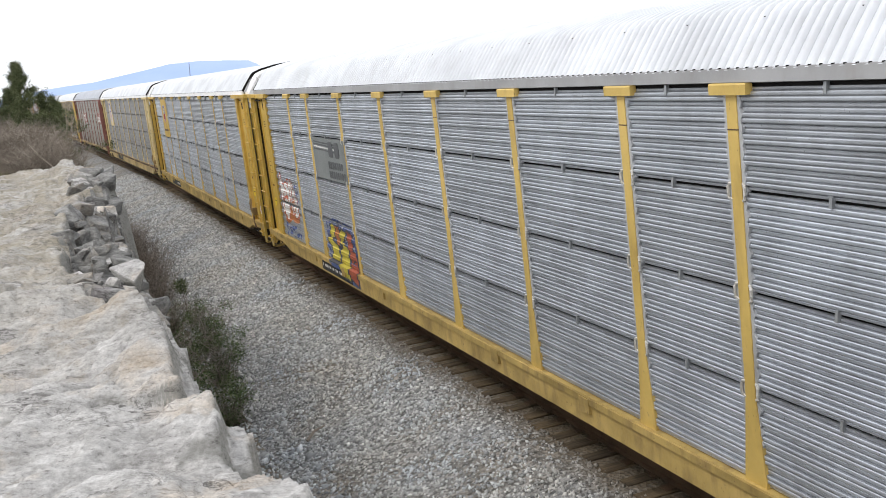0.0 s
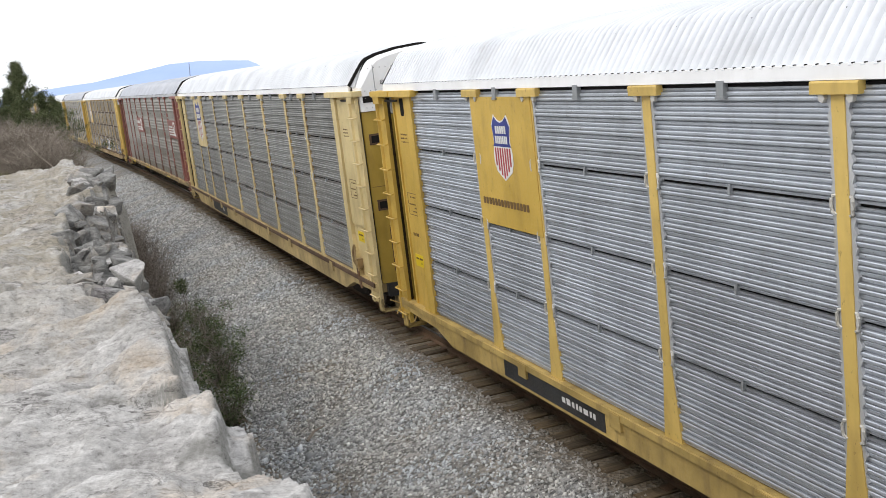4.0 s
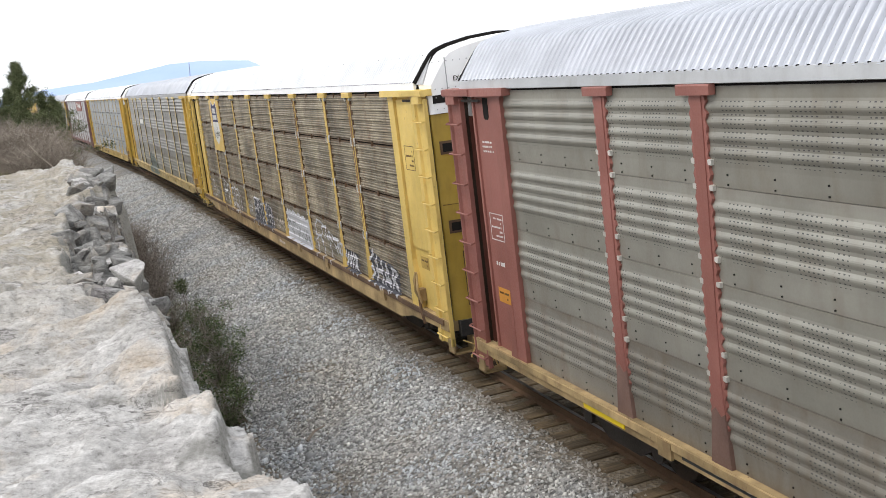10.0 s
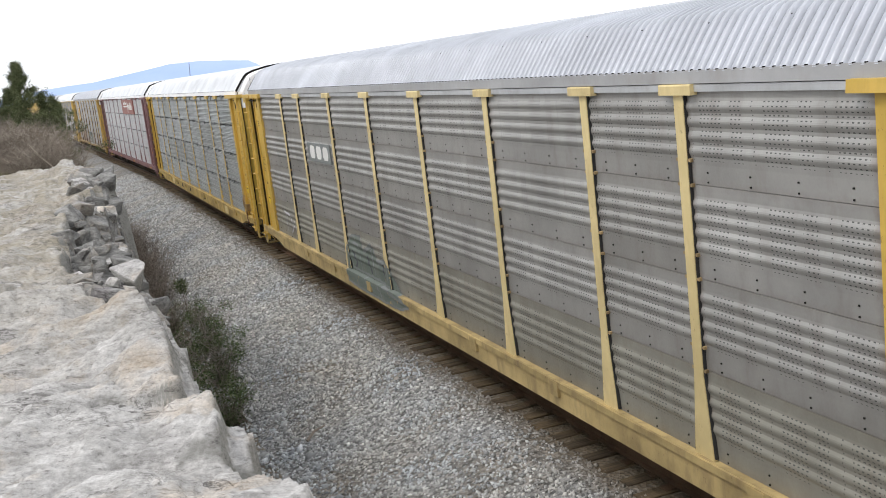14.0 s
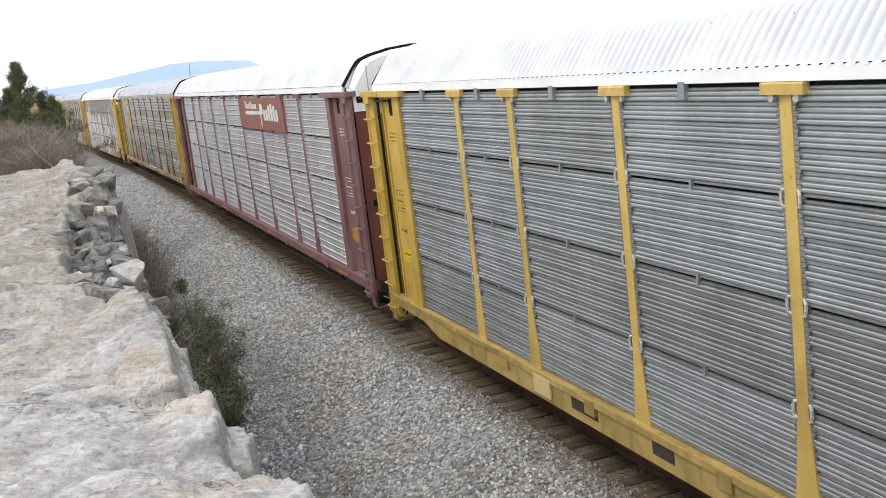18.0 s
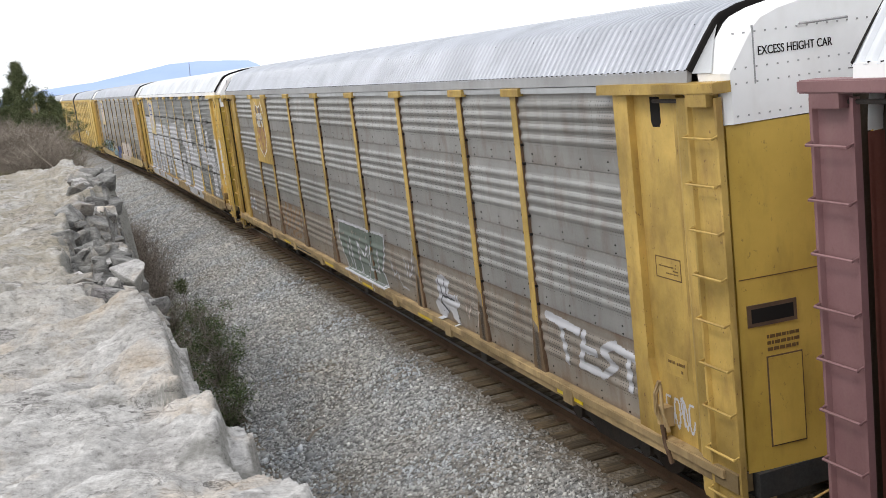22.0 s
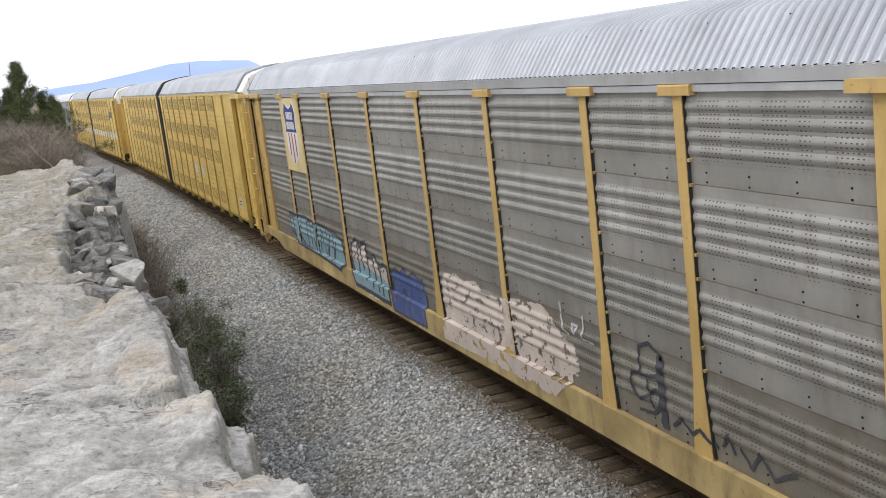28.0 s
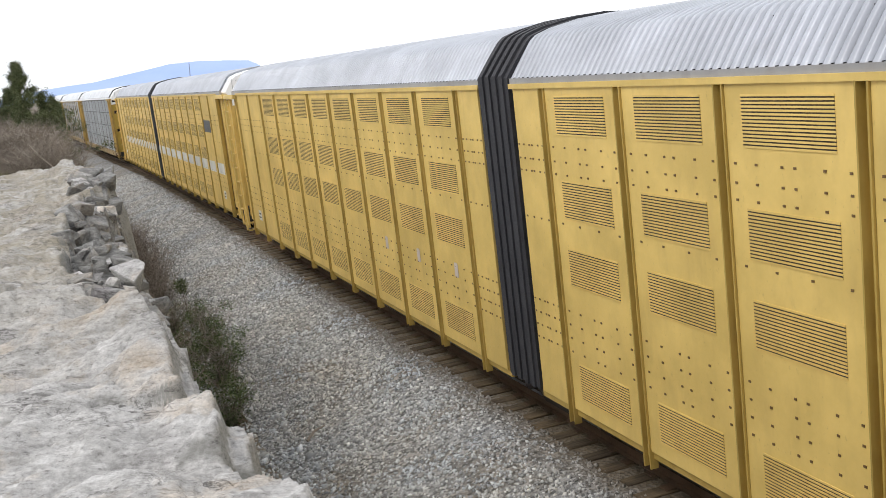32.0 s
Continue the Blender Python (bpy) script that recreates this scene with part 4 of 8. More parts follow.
def ridges(style):
    """The sheet's section over one row: (height, how far it stands out)."""
    pts = [(0.0, 0.0)]
    if style == "slat":
        step = ROW_H / 20
        for i in range(20):
            swell = 0.031 * (0.5 - 0.5 * math.cos(math.pi * (i + 0.5) / 2))
            for k, d in ((0.06, 0.0), (0.3, 0.0066), (0.7, 0.0066), (0.94, 0.0)):
                pts.append((step * (i + k), swell + d))
    elif style == "bold":
        step = ROW_H / 6
        for i in range(6):
            for k, d in ((0.06, 0.0), (0.17, 0.02), (0.28, 0.023), (0.38, 0.005), (0.52, 0.006), (0.55, 0.001), (0.6, 0.001), (0.63, 0.006), (0.75, 0.006), (0.78, 0.001), (0.83, 0.001), (0.86, 0.006), (0.95, 0.005)):
                pts.append((step * (i + k), d))
    else:
        z = 0.26
        pts.append((0.2, 0.0))
        for i in range(4):
            for k in range(1, 9):
                pts.append((z + 0.145 * (i + k / 9), 0.023 * math.sin(math.pi * k / 9) ** 1.6))
        pts.append((0.85, 0.0))
    pts.append((ROW_H, 0.0))
    return pts


SECTIONS = {k: ridges(k) for k in ("slat", "bold", "perf")}


def out_at(style, z):
    """The sheet's outer x at a height on the camera's side."""
    pts = SECTIONS[style]
    h = (z - ROWS[0]) % ROW_H
    return -FACE - lerp_table(pts, h)


def car_root(label, name="autorack_car"):
    return tagged(new(name), label, "railway car", "cars of the train")


def panel_mesh(style, width, material, rows=1, gap=0.012):
    def build(s):
        sec = SECTIONS[style]
        face = []
        for r in range(rows):
            lo, hi = gap if r == 0 else 0.0, (ROW_H - gap) if r == rows - 1 else ROW_H
            face += [(-FACE - d, r * ROW_H + min(max(z, lo), hi)) for z, d in sec]
        s.prism_y(face + [(-FACE + 0.03, rows * ROW_H - gap), (-FACE + 0.03, gap)], -width / 2, width / 2)
    return shared(("side_panel", style, round(width, 3), rows, gap), material, build)


def post_mesh(material, gusset, w=0.075):
    def build(s):
        x0, x1, z0 = -1.566, -1.50, ROWS[0] - 0.06
        if gusset:
            for lx, hx in ((x0, x1),):
                s.prism_x([(-0.175, z0), (0.175, z0), (w, 1.95), (w, 4.86), (-w, 4.86), (-w, 1.95)], lx, hx)
        else:
            s.prism_x([(-w, z0), (w, z0), (w, 4.86), (-w, 4.86)], x0, x1)
    return shared(("post", gusset, w), material, build)


def cap_mesh(material):
    return shared(("post_cap",), material, lambda s: s.prism_y([(-1.608, 4.825), (-1.53, 4.825), (-1.53, 4.93), (-1.598, 4.93), (-1.608, 4.915)], -0.275, 0.275))


def foot_mesh(material):
    return shared(("cap_flange",), material, lambda s: s.prism_x([(-0.2, 4.825), (-0.14, 4.825), (-0.12, 4.79), (-0.15, 4.755), (-0.19, 4.77)], -1.59, -1.53).prism_x([(0.2, 4.825), (0.14, 4.825), (0.12, 4.79), (0.15, 4.755), (0.19, 4.77)], -1.59, -1.53))


def flange_mesh(material, w, ragged=True):
    """The ragged flat flange behind a post, to which the sheets are fixed."""
    def build(s):
        rng = random.Random(9)
        left, right = [], []
        n = 64
        for i in range(n + 1):
            z = ROWS[0] + 0.02 + (4.80 - ROWS[0]) * i / n
            k = (0.056 if i % 2 else 0.03) if ragged else 0.010
            if z < 1.95 and not ragged:
                k += 0.105 * (1.95 - z) / 0.95
            left.append((-w - k - rng.uniform(0, 0.010) * ragged, z))
            right.append((w + k + rng.uniform(0, 0.012) * ragged, z))
        s.prism_x(left + right[::-1], -1.556, -1.50)
    return shared(("post_flange", w, ragged), material, build)


def clip_mesh():
    def build(s):
        s.tube([(-1.545, -0.02, 0.055), (-1.565, 0.022, 0.05), (-1.570, 0.036, 0.02), (-1.572, 0.036, -0.04), (-1.570, 0.028, -0.085), (-1.560, 0.0, -0.10), (-1.545, -0.03, -0.10)], 0.0165, 6)
    return shared(("clip",), CLIP, build)


ROOF_HALF = [(-1.55, 5.045), (-1.445, 5.19), (-1.33, 5.345), (-1.215, 5.49), (-1.14, 5.55), (-0.93, 5.62), (-0.5, 5.70), (0.0, 5.735)]
ROOF_LINE = ROOF_HALF + [(-x, z) for x, z in ROOF_HALF[-2::-1]]


def roof_mesh(material, half):
    def build(s):
        step, depth = 0.135, 0.040
        n = int(2 * half / step * 8)
        grid = []
        for i in range(n + 1):
            y = -half + 2 * half * i / n
            w = math.sin(2 * math.pi * y / step)
            k = depth * (0.6 + 0.2 * w if w > -0.2 else 0.56 - 2.8 * (-w - 0.2) / 0.8)
            grid.append([(x * (1 + k * 0.42), y, z + k * min(1.0, max(0.0, (z - 5.04) * 2.2))) for x, z in ROOF_LINE])
        s.sheet(grid)
        s.sheet([[(x, y, z - 0.06) for x, z in ROOF_LINE] for y in (-half, half)])
    return shared(("roof", round(half, 2)), material, build, True)


def roof_bolts_mesh(half):
    def build(s):
        n = int(2 * half / 0.135)
        for i in range(n):
            y = -half + 0.135 * (i + 0.25)
            s.box(-1.572, -1.545, y - 0.006, y + 0.006, 5.058, 5.069)
        for i in range(n):
            if i % 9 == 2:
                y = -half + 0.135 * (i + 0.25)
                s.box(-1.24, -1.22, y - 0.006, y + 0.006, 5.477, 5.488)
    return shared(("roof_bolts", round(half, 2)), INK, build)


def lean(z):
    """How much of its bulge the hood keeps at a height: it leans back into the roof."""
    return 1 - 1.3 * max(0.0, (z - 4.53) / 1.17) ** 1.6


def end_skin(s, y, lo, hi, face, bulge):
    """The convex end door between two heights, cut to the roof's line."""
    rows = 10
    pts = []
    for i in range(rows + 1):
        z = lo + (hi - lo) * i / rows
        half = 1.49
        if z > 5.0:
            half = max(0.3, min(1.49, abs(lerp_table([(pz, px) for px, pz in ROOF_HALF], z)) - 0.05))
        pts.append([(half * k / 6, y + face * bulge * ((1 - (k / 6) ** 2) * min(1.0, lean(z)) if lo < 4.4 else (1 - (k / 6) ** 2) * lean(z) + lean(z) - 1), z) for k in range(-6, 7)])
    s.sheet(pts)
    s.sheet([[(px, py - face * 0.06, pz) for px, py, pz in row] for row in pts])


def end_patch(x0, x1, z0, z1, y, sign, bulge, off, half=1.49):
    """A thin plate that lies on the curved end door."""
    def face(x, d):
        return y + sign * (bulge * (1 - (x / half) ** 2) + d)
    xs = [x0 + (x1 - x0) * i / 6 for i in range(7)]
    return Shape().prism_z([(x, face(x, off)) for x in xs] + [(x, face(x, -0.02)) for x in xs[::-1]], z0, z1)


def text_mesh(body, size, material):
    key = (("words", body, size), material.name)
    if key not in SHARED:
        cu = bpy.data.curves.new("words", "FONT")
        cu.body, cu.size, cu.extrude = body, size, 0.003
        ob = new("words", cu)
        me = bpy.data.meshes.new_from_object(ob.evaluated_get(bpy.context.evaluated_depsgraph_get()))
        bpy.data.objects.remove(ob)
        me.materials.clear()
        me.materials.append(material)
        SHARED[key] = me
    return SHARED[key]


def hood_shell(parent, sign, y, words, back=0.36):
    """The white box above the end doors: the roof's section carried on past the roof, with a chamfered front."""
    w = 1.50 if back < 0.5 else 1.41
    line = [(-w, 4.53), (-w, 4.9)] + [(x * 0.975, z - 0.03) for x, z in ROOF_LINE] + [(w, 4.9), (w, 4.53)]
    small = [(x * 0.955, 4.53 if z < 4.6 else 4.7 + (z - 4.7) * 0.955) for x, z in line]
    s = Shape()
    s.sheet([[(x, y + sign * d, z) for x, z in ring] for ring, d in ((line, -back), (line, 0.0), (small, 0.05))])
    s.add([(x, y + sign * 0.05, z) for x, z in small], [tuple(range(len(small)))])
    hood = part("end_hood", s, WHITE, parent, "white sheet-metal hood over the end doors")
    front = y + sign * 0.05
    if sign > 0:
        return hood
    x0, z0 = words
    me = text_mesh("EXCESS HEIGHT CAR", 0.115, INK).copy()
    for v in me.vertices:
        v.co = (x0 + 0.8 * v.co.x, front - 0.004 - v.co.z, z0 + v.co.y)
    piece("words", me, hood, (0, 0, 0), "black block letters")
    r = Shape()
    for z in (z0 - 0.10, z0 - 0.24, 4.60, 5.36):
        for i in range(24):
            x = -1.38 + i * 0.12
            r.box(x - 0.008, x + 0.008, front - 0.008, front + 0.01, z - 0.008, z + 0.008)
    part("rivets", r, FASCIA, hood, "rows of rivet heads")["kind"] = "stuff"
    part("hood_joint", Shape().box(-1.17, -1.155, front - 0.004, front + 0.01, 4.88, 5.42), FASCIA, hood, "upright sheet joint")
    part("grab_iron", Shape().tube([(x0 + 0.5, front, z0 + 0.24), (x0 + 0.5, front - 0.07, z0 + 0.24), (x0 + 1.0, front - 0.07, z0 + 0.25), (x0 + 1.0, front, z0 + 0.25)], 0.013, 5), FASCIA, hood)
    return hood


def stencil(parent, x, y0, y1, z0, z1, rows, material, seed=1, label="small stencilled lettering, unreadable", wide=1.0):
    """Lines of lettering too small to read: short bars on a side."""
    rng = random.Random(seed)
    s = Shape()
    h = (z1 - z0) / rows
    for r in range(rows):
        y = y0 + (y1 - y0) * rng.uniform(0, 0.2)
        while y < y1 - 0.02:
            w = rng.uniform(0.012, 0.034) * wide
            s.box(x - 0.003, x + 0.002, y, min(y + w, y1), z0 + h * (r + 0.26), z0 + h * (r + rng.uniform(0.6, 0.7)))
            y += w + rng.choice((0.008, 0.010, 0.012, 0.035)) * wide
            if rng.random() < 0.08:
                break
    ob = part("stencil", s, material, parent, label)
    ob["kind"] = "stuff"
    return ob


def frame_lines(parent, x, y0, y1, z0, z1, material, t=0.012):
    s = Shape()
    for a, b, c, d in ((y0, y1, z0, z0 + t), (y0, y1, z1 - t, z1), (y0, y0 + t, z0, z1), (y1 - t, y1, z0, z1)):
        s.box(x - 0.003, x + 0.002, a, b, c, d)
    part("stencil_frame", s, material, parent, "thin painted frame")


def ladder(parent, y, sign, material, hoop=False):
    """A corner ladder on its backing plate; sign: which way the car's end lies."""
    lad = part("ladder", Shape().prism_z([(-1.605, y - 0.25), (-1.535, y - 0.25), (-1.535, y + 0.25), (-1.605, y + 0.25), (-1.605, y + 0.215), (-1.56, y + 0.20), (-1.56, y - 0.20), (-1.605, y - 0.215)], 0.62, 4.80), material, parent)
    for i in range(9):
        z = 0.78 + i * 0.455
        s = Shape().tube([(-1.575, y - 0.235, z + 0.03), (-1.665, y - 0.235, z), (-1.665, y + 0.235, z), (-1.575, y + 0.235, z + 0.03)], 0.0145, 6)
        piece("rung", shared(("rung", round(y, 2), i), material, lambda q, s=s: q.add(s.v, s.f)), lad)
    return lad


def wheelset_mesh():
    def build(s):
        for x in (-0.7535, 0.7535):
            s.disc_x(x - 0.06, x + 0.06, 0, 0, 0.42, 28)
            k = 0.075 if x > 0 else -0.075
            s.disc_x(x - k - 0.015, x - k + 0.015, 0, 0, 0.45, 28)
            for a in range(6):
                w = a * math.pi / 3
                s.box(x + k * 0.6 - 0.01, x + k * 0.6 + 0.035, 0.25 * math.cos(w) - 0.03, 0.25 * math.cos(w) + 0.03, 0.25 * math.sin(w) - 0.03, 0.25 * math.sin(w) + 0.03)
        s.disc_x(-1.05, 1.05, 0, 0, 0.075, 10)
    return shared(("wheelset",), WHEEL, build)


def truck_mesh():
    def build(s):
        for x in (-1.03, 1.03):
            s.prism_x([(-1.15, 0.36), (-1.15, 0.58), (-0.55, 0.68), (0.55, 0.68), (1.15, 0.58), (1.15, 0.36), (0.65, 0.36), (0.4, 0.22), (-0.4, 0.22), (-0.65, 0.36)], x - 0.07, x + 0.07)
            for y in (-0.87, 0.87):
                s.disc_x(x - 0.12, x + 0.12, y, 0.42, 0.13, 12)
            for y in (-0.2, 0, 0.2):
                s.tube([(x, y, 0.26), (x, y, 0.55)], 0.06, 8)
        s.box(-1.0, 1.0, -0.17, 0.17, 0.4, 0.66)
    return shared(("truck",), GRIME, build)


TRUCKS = []


def trucks(root, places):
    for y in places:
        t = piece("truck", truck_mesh(), root, (0, y, 0), "grimy cast steel truck")
        pair = []
        for dy in (-0.87, 0.87):
            pair.append(piece("wheelset", wheelset_mesh(), t, (0, dy, 0.42), "dark steel wheels on an axle"))
        TRUCKS.append(pair)


def end_gear(root, sign, half, colour, sill_mat):
    """Coupler, end sill, hose and lever at one end."""
    s = Shape()
    s.box(-0.12, 0.12, min(sign * (half - 0.5), sign * (half + 0.34)), max(sign * (half - 0.5), sign * (half + 0.34)), 0.75, 0.98)
    s.prism_z([(-0.2, sign * (half + 0.2)), (0.22, sign * (half + 0.2)), (0.2, sign * (half + 0.46)), (-0.05, sign * (half + 0.42)), (-0.16, sign * (half + 0.52))], 0.70, 1.0)
    part("coupler", s, GRIME, root, "rusty steel knuckle coupler")
    y0, y1 = sorted((sign * (half - 0.32), sign * (half + 0.02)))
    part("end_sill", Shape().box(-1.42, 1.42, y0 - 0.06 * (sign > 0), y1 + 0.06 * (sign < 0), 0.78, 1.05), BLACK, root, "blackened steel end sill")
    part("step", Shape().box(-1.58, -1.2, y0 + 0.05, y1 - 0.05, 0.46, 0.49).box(-1.58, -1.55, y0 + 0.05, y1 - 0.05, 0.46, 0.75).box(-1.23, -1.2, y0 + 0.05, y1 - 0.05, 0.46, 0.75), sill_mat, root)
    y = sign * (half + 0.12)
    part("uncoupling_lever", Shape().tube([(-1.45, y, 0.74), (-1.2, y, 0.60), (-0.8, y, 0.70), (-0.3, y, 0.80)], 0.013, 6).tube([(-1.25, y, 0.76), (-1.24, y, 0.6), (-1.18, y, 0.40)], 0.015, 6).tube([(-1.24, y, 0.6), (-1.34, y, 0.42)], 0.015, 6), YELLOW_TAN, root, "pale bent steel rod")
    part("brake_hose", Shape().tube([(0.35, y, 0.85), (0.4, y + sign * 0.15, 0.5), (0.36, y + sign * 0.3, 0.38)], 0.03, 8), RUBBER, root, "black rubber hose")


def end_zone(root, sign, o):
    """The flat end of a side: door post, recessed plate, slot and ladder."""
    end, a, b = o["end"], 11.9, 12.74
    y0, y1 = sorted((sign * a, sign * b))
    plate = part("end_plate", Shape().prism_z([(-1.50, y0), (-1.44, y0), (-1.44, y1), (-1.50, y1)], 0.98, 4.85), end, root)
    part("plate_edge", Shape().box(-1.53, -1.44, min(sign * 12.70, sign * 12.76), max(sign * 12.70, sign * 12.76), 0.98, 4.84), end, plate)
    if o.get("peep", True):
        # no real hole: a black plate carries its shade
        part("peep_hole", Shape().prism_x([(sign * 12.33 + dy, z) for dy, z in ((-0.09, 4.80), (-0.09, 4.54), (-0.06, 4.49), (0.06, 4.49), (0.09, 4.54), (0.09, 4.80))], -1.544 if o.get("half_plate") else -1.504, -1.45), INK, plate, "dark rounded opening")
    if o.get("half_plate"):
        part("raised_plate", Shape().box(-1.54, -1.495, y0 + 0.02, y1 - 0.05, 2.15, 4.78), end, plate)
    yp0, yp1 = sorted((sign * 11.63, sign * 11.92))
    post = part("door_post", Shape().prism_z([(-1.585, yp0), (-1.45, yp0), (-1.45, yp1), (-1.585, yp1)], 0.98, 4.86), end, root)
    if sign < 0 or o.get("gusset", True):
        part("gusset", Shape().prism_x([(sign * 11.92, 1.0), (sign * 12.15, 1.0), (sign * 11.92, 1.9)], -1.59, -1.50), end, post)
    yb0, yb1 = sorted((sign * 11.4, sign * (HALF + 0.02)))
    rail = part("top_rail", Shape().prism_y([(-1.655, 4.838), (-1.46, 4.838), (-1.46, 4.945), (-1.645, 4.945)], yb0, yb1), end, root)
    yc0, yc1 = sorted((sign * 12.55, sign * (HALF + 0.025)))
    part("rail_sleeve", Shape().box(-1.668, -1.48, yc0, yc1, 4.85, 4.937), end, rail)
    yd0, yd1 = sorted((sign * 13.12, sign * 13.46))
    part("rail_bracket", Shape().box(-1.66, -1.52, yd0, yd1, 4.72, 4.84), end, rail)
    ye0, ye1 = sorted((sign * 12.4, sign * 13.12))
    part("roller_bar", Shape().tube([(-1.56, ye0, 4.765), (-1.56, ye1, 4.765)], 0.022, 6), GRIME, rail, "dark greasy roller bar")
    ladder(root, sign * 13.28, sign, end)
    if sign < 0:
        part("ladder_stile", Shape().prism_z([(-1.60, -13.06), (-1.46, -13.06), (-1.46, -12.73), (-1.52, -12.73), (-1.585, -12.86)], 0.62, 4.80), end, root, "broad flat stile beside the ladder")
    else:
        # dark sheets that paint the shade of the gap
        part("slot_back", Shape().box(-1.36, -1.33, min(sign * 12.6, sign * 13.0), max(sign * 12.6, sign * 13.0), 1.0, 4.84).box(-1.52, -1.36, min(sign * 13.12, sign * 13.14), max(sign * 13.12, sign * 13.14), 1.0, 4.84), HOLLOW_SHADE, root, "dark gap behind the ladder")
    # markings
    x = -1.50 if not o.get("half_plate") else -1.54
    ink = o.get("ink", INK_BROWN)
    if "box" in o:
        lo, hi = o["box"]
        frame_lines(root, x, sign * 12.34 - 0.24, sign * 12.34 + 0.24, lo, hi, ink)
        stencil(root, x, sign * 12.34 - 0.2, sign * 12.34 + 0.2, lo + 0.05, hi - 0.05, 4, ink, 4)
    else:
        stencil(root, x, sign * 12.38 - 0.2, sign * 12.38 + 0.2, 4.0, 4.2, 3, ink, 3)
        frame_lines(root, x, sign * 12.38 - 0.24, sign * 12.38 + 0.22, 2.72, 3.12, ink)
        stencil(root, x, sign * 12.38 - 0.2, sign * 12.38 + 0.18, 2.76, 3.08, 5, ink, 4)
        stencil(root, -1.50, sign * 12.38 - 0.18, sign * 12.38 + 0.15, 2.3, 2.45, 1, ink, 5)
    part("warning_sticker", Shape().box(-1.505, -1.495, sign * 12.36 - 0.2, sign * 12.36 + 0.2, 1.78, 2.0), o.get("sticker", SIGN_YELLOW if o["end"] not in (BROWN, MAROON) else SIGN_ORANGE), root, "small bright warning sticker")
    stencil(root, -1.506, sign * 12.36 - 0.17, sign * 12.36 + 0.17, 1.81, 1.97, 2, INK_BROWN, 6)
    if sign < 0 and o.get("disc"):
        disc = part("round_sticker", Shape().disc_x(-1.572, -1.564, sign * 13.28, 1.45, 0.13, 18), SIGN_WHITE, root, "round white sticker with a red bar")
        part("sticker_bar", Shape().prism_x([(sign * 13.28 - 0.09, 1.53), (sign * 13.28 - 0.06, 1.55), (sign * 13.28 + 0.09, 1.37), (sign * 13.28 + 0.06, 1.35)], -1.577, -1.571), SIGN_RED, disc)
    if sign < 0 and o["end"] not in (BROWN, MAROON):
        b = Shape().box(-1.62, -1.50, -12.22, -12.06, 1.18, 1.40)
        b.tube([(-1.60, -12.14, 1.2), (-1.66, -12.12, 1.36), (-1.68, -12.17, 1.58), (-1.64, -12.2, 1.72)], 0.03, 6)
        b.tube([(-1.63, -12.2, 1.68), (-1.67, -12.26, 1.42), (-1.63, -12.3, 1.16)], 0.022, 6)
        brake = part("hand_brake", b, SILL_WORN, root, "worn brake lever on its bracket")
        part("brake_chain", Shape().tube([(-1.62, -12.16, 1.2), (-1.625, -12.2, 1.0), (-1.61, -12.28, 0.78)], 0.03, 6), RUST, brake, "rusty chain and its stain")


SIGN_ORANGE = paint("orange_sign_paint", (0.62, 0.27, 0.03), (0.4, 0.2, 0.1), 0.2, 0.55)


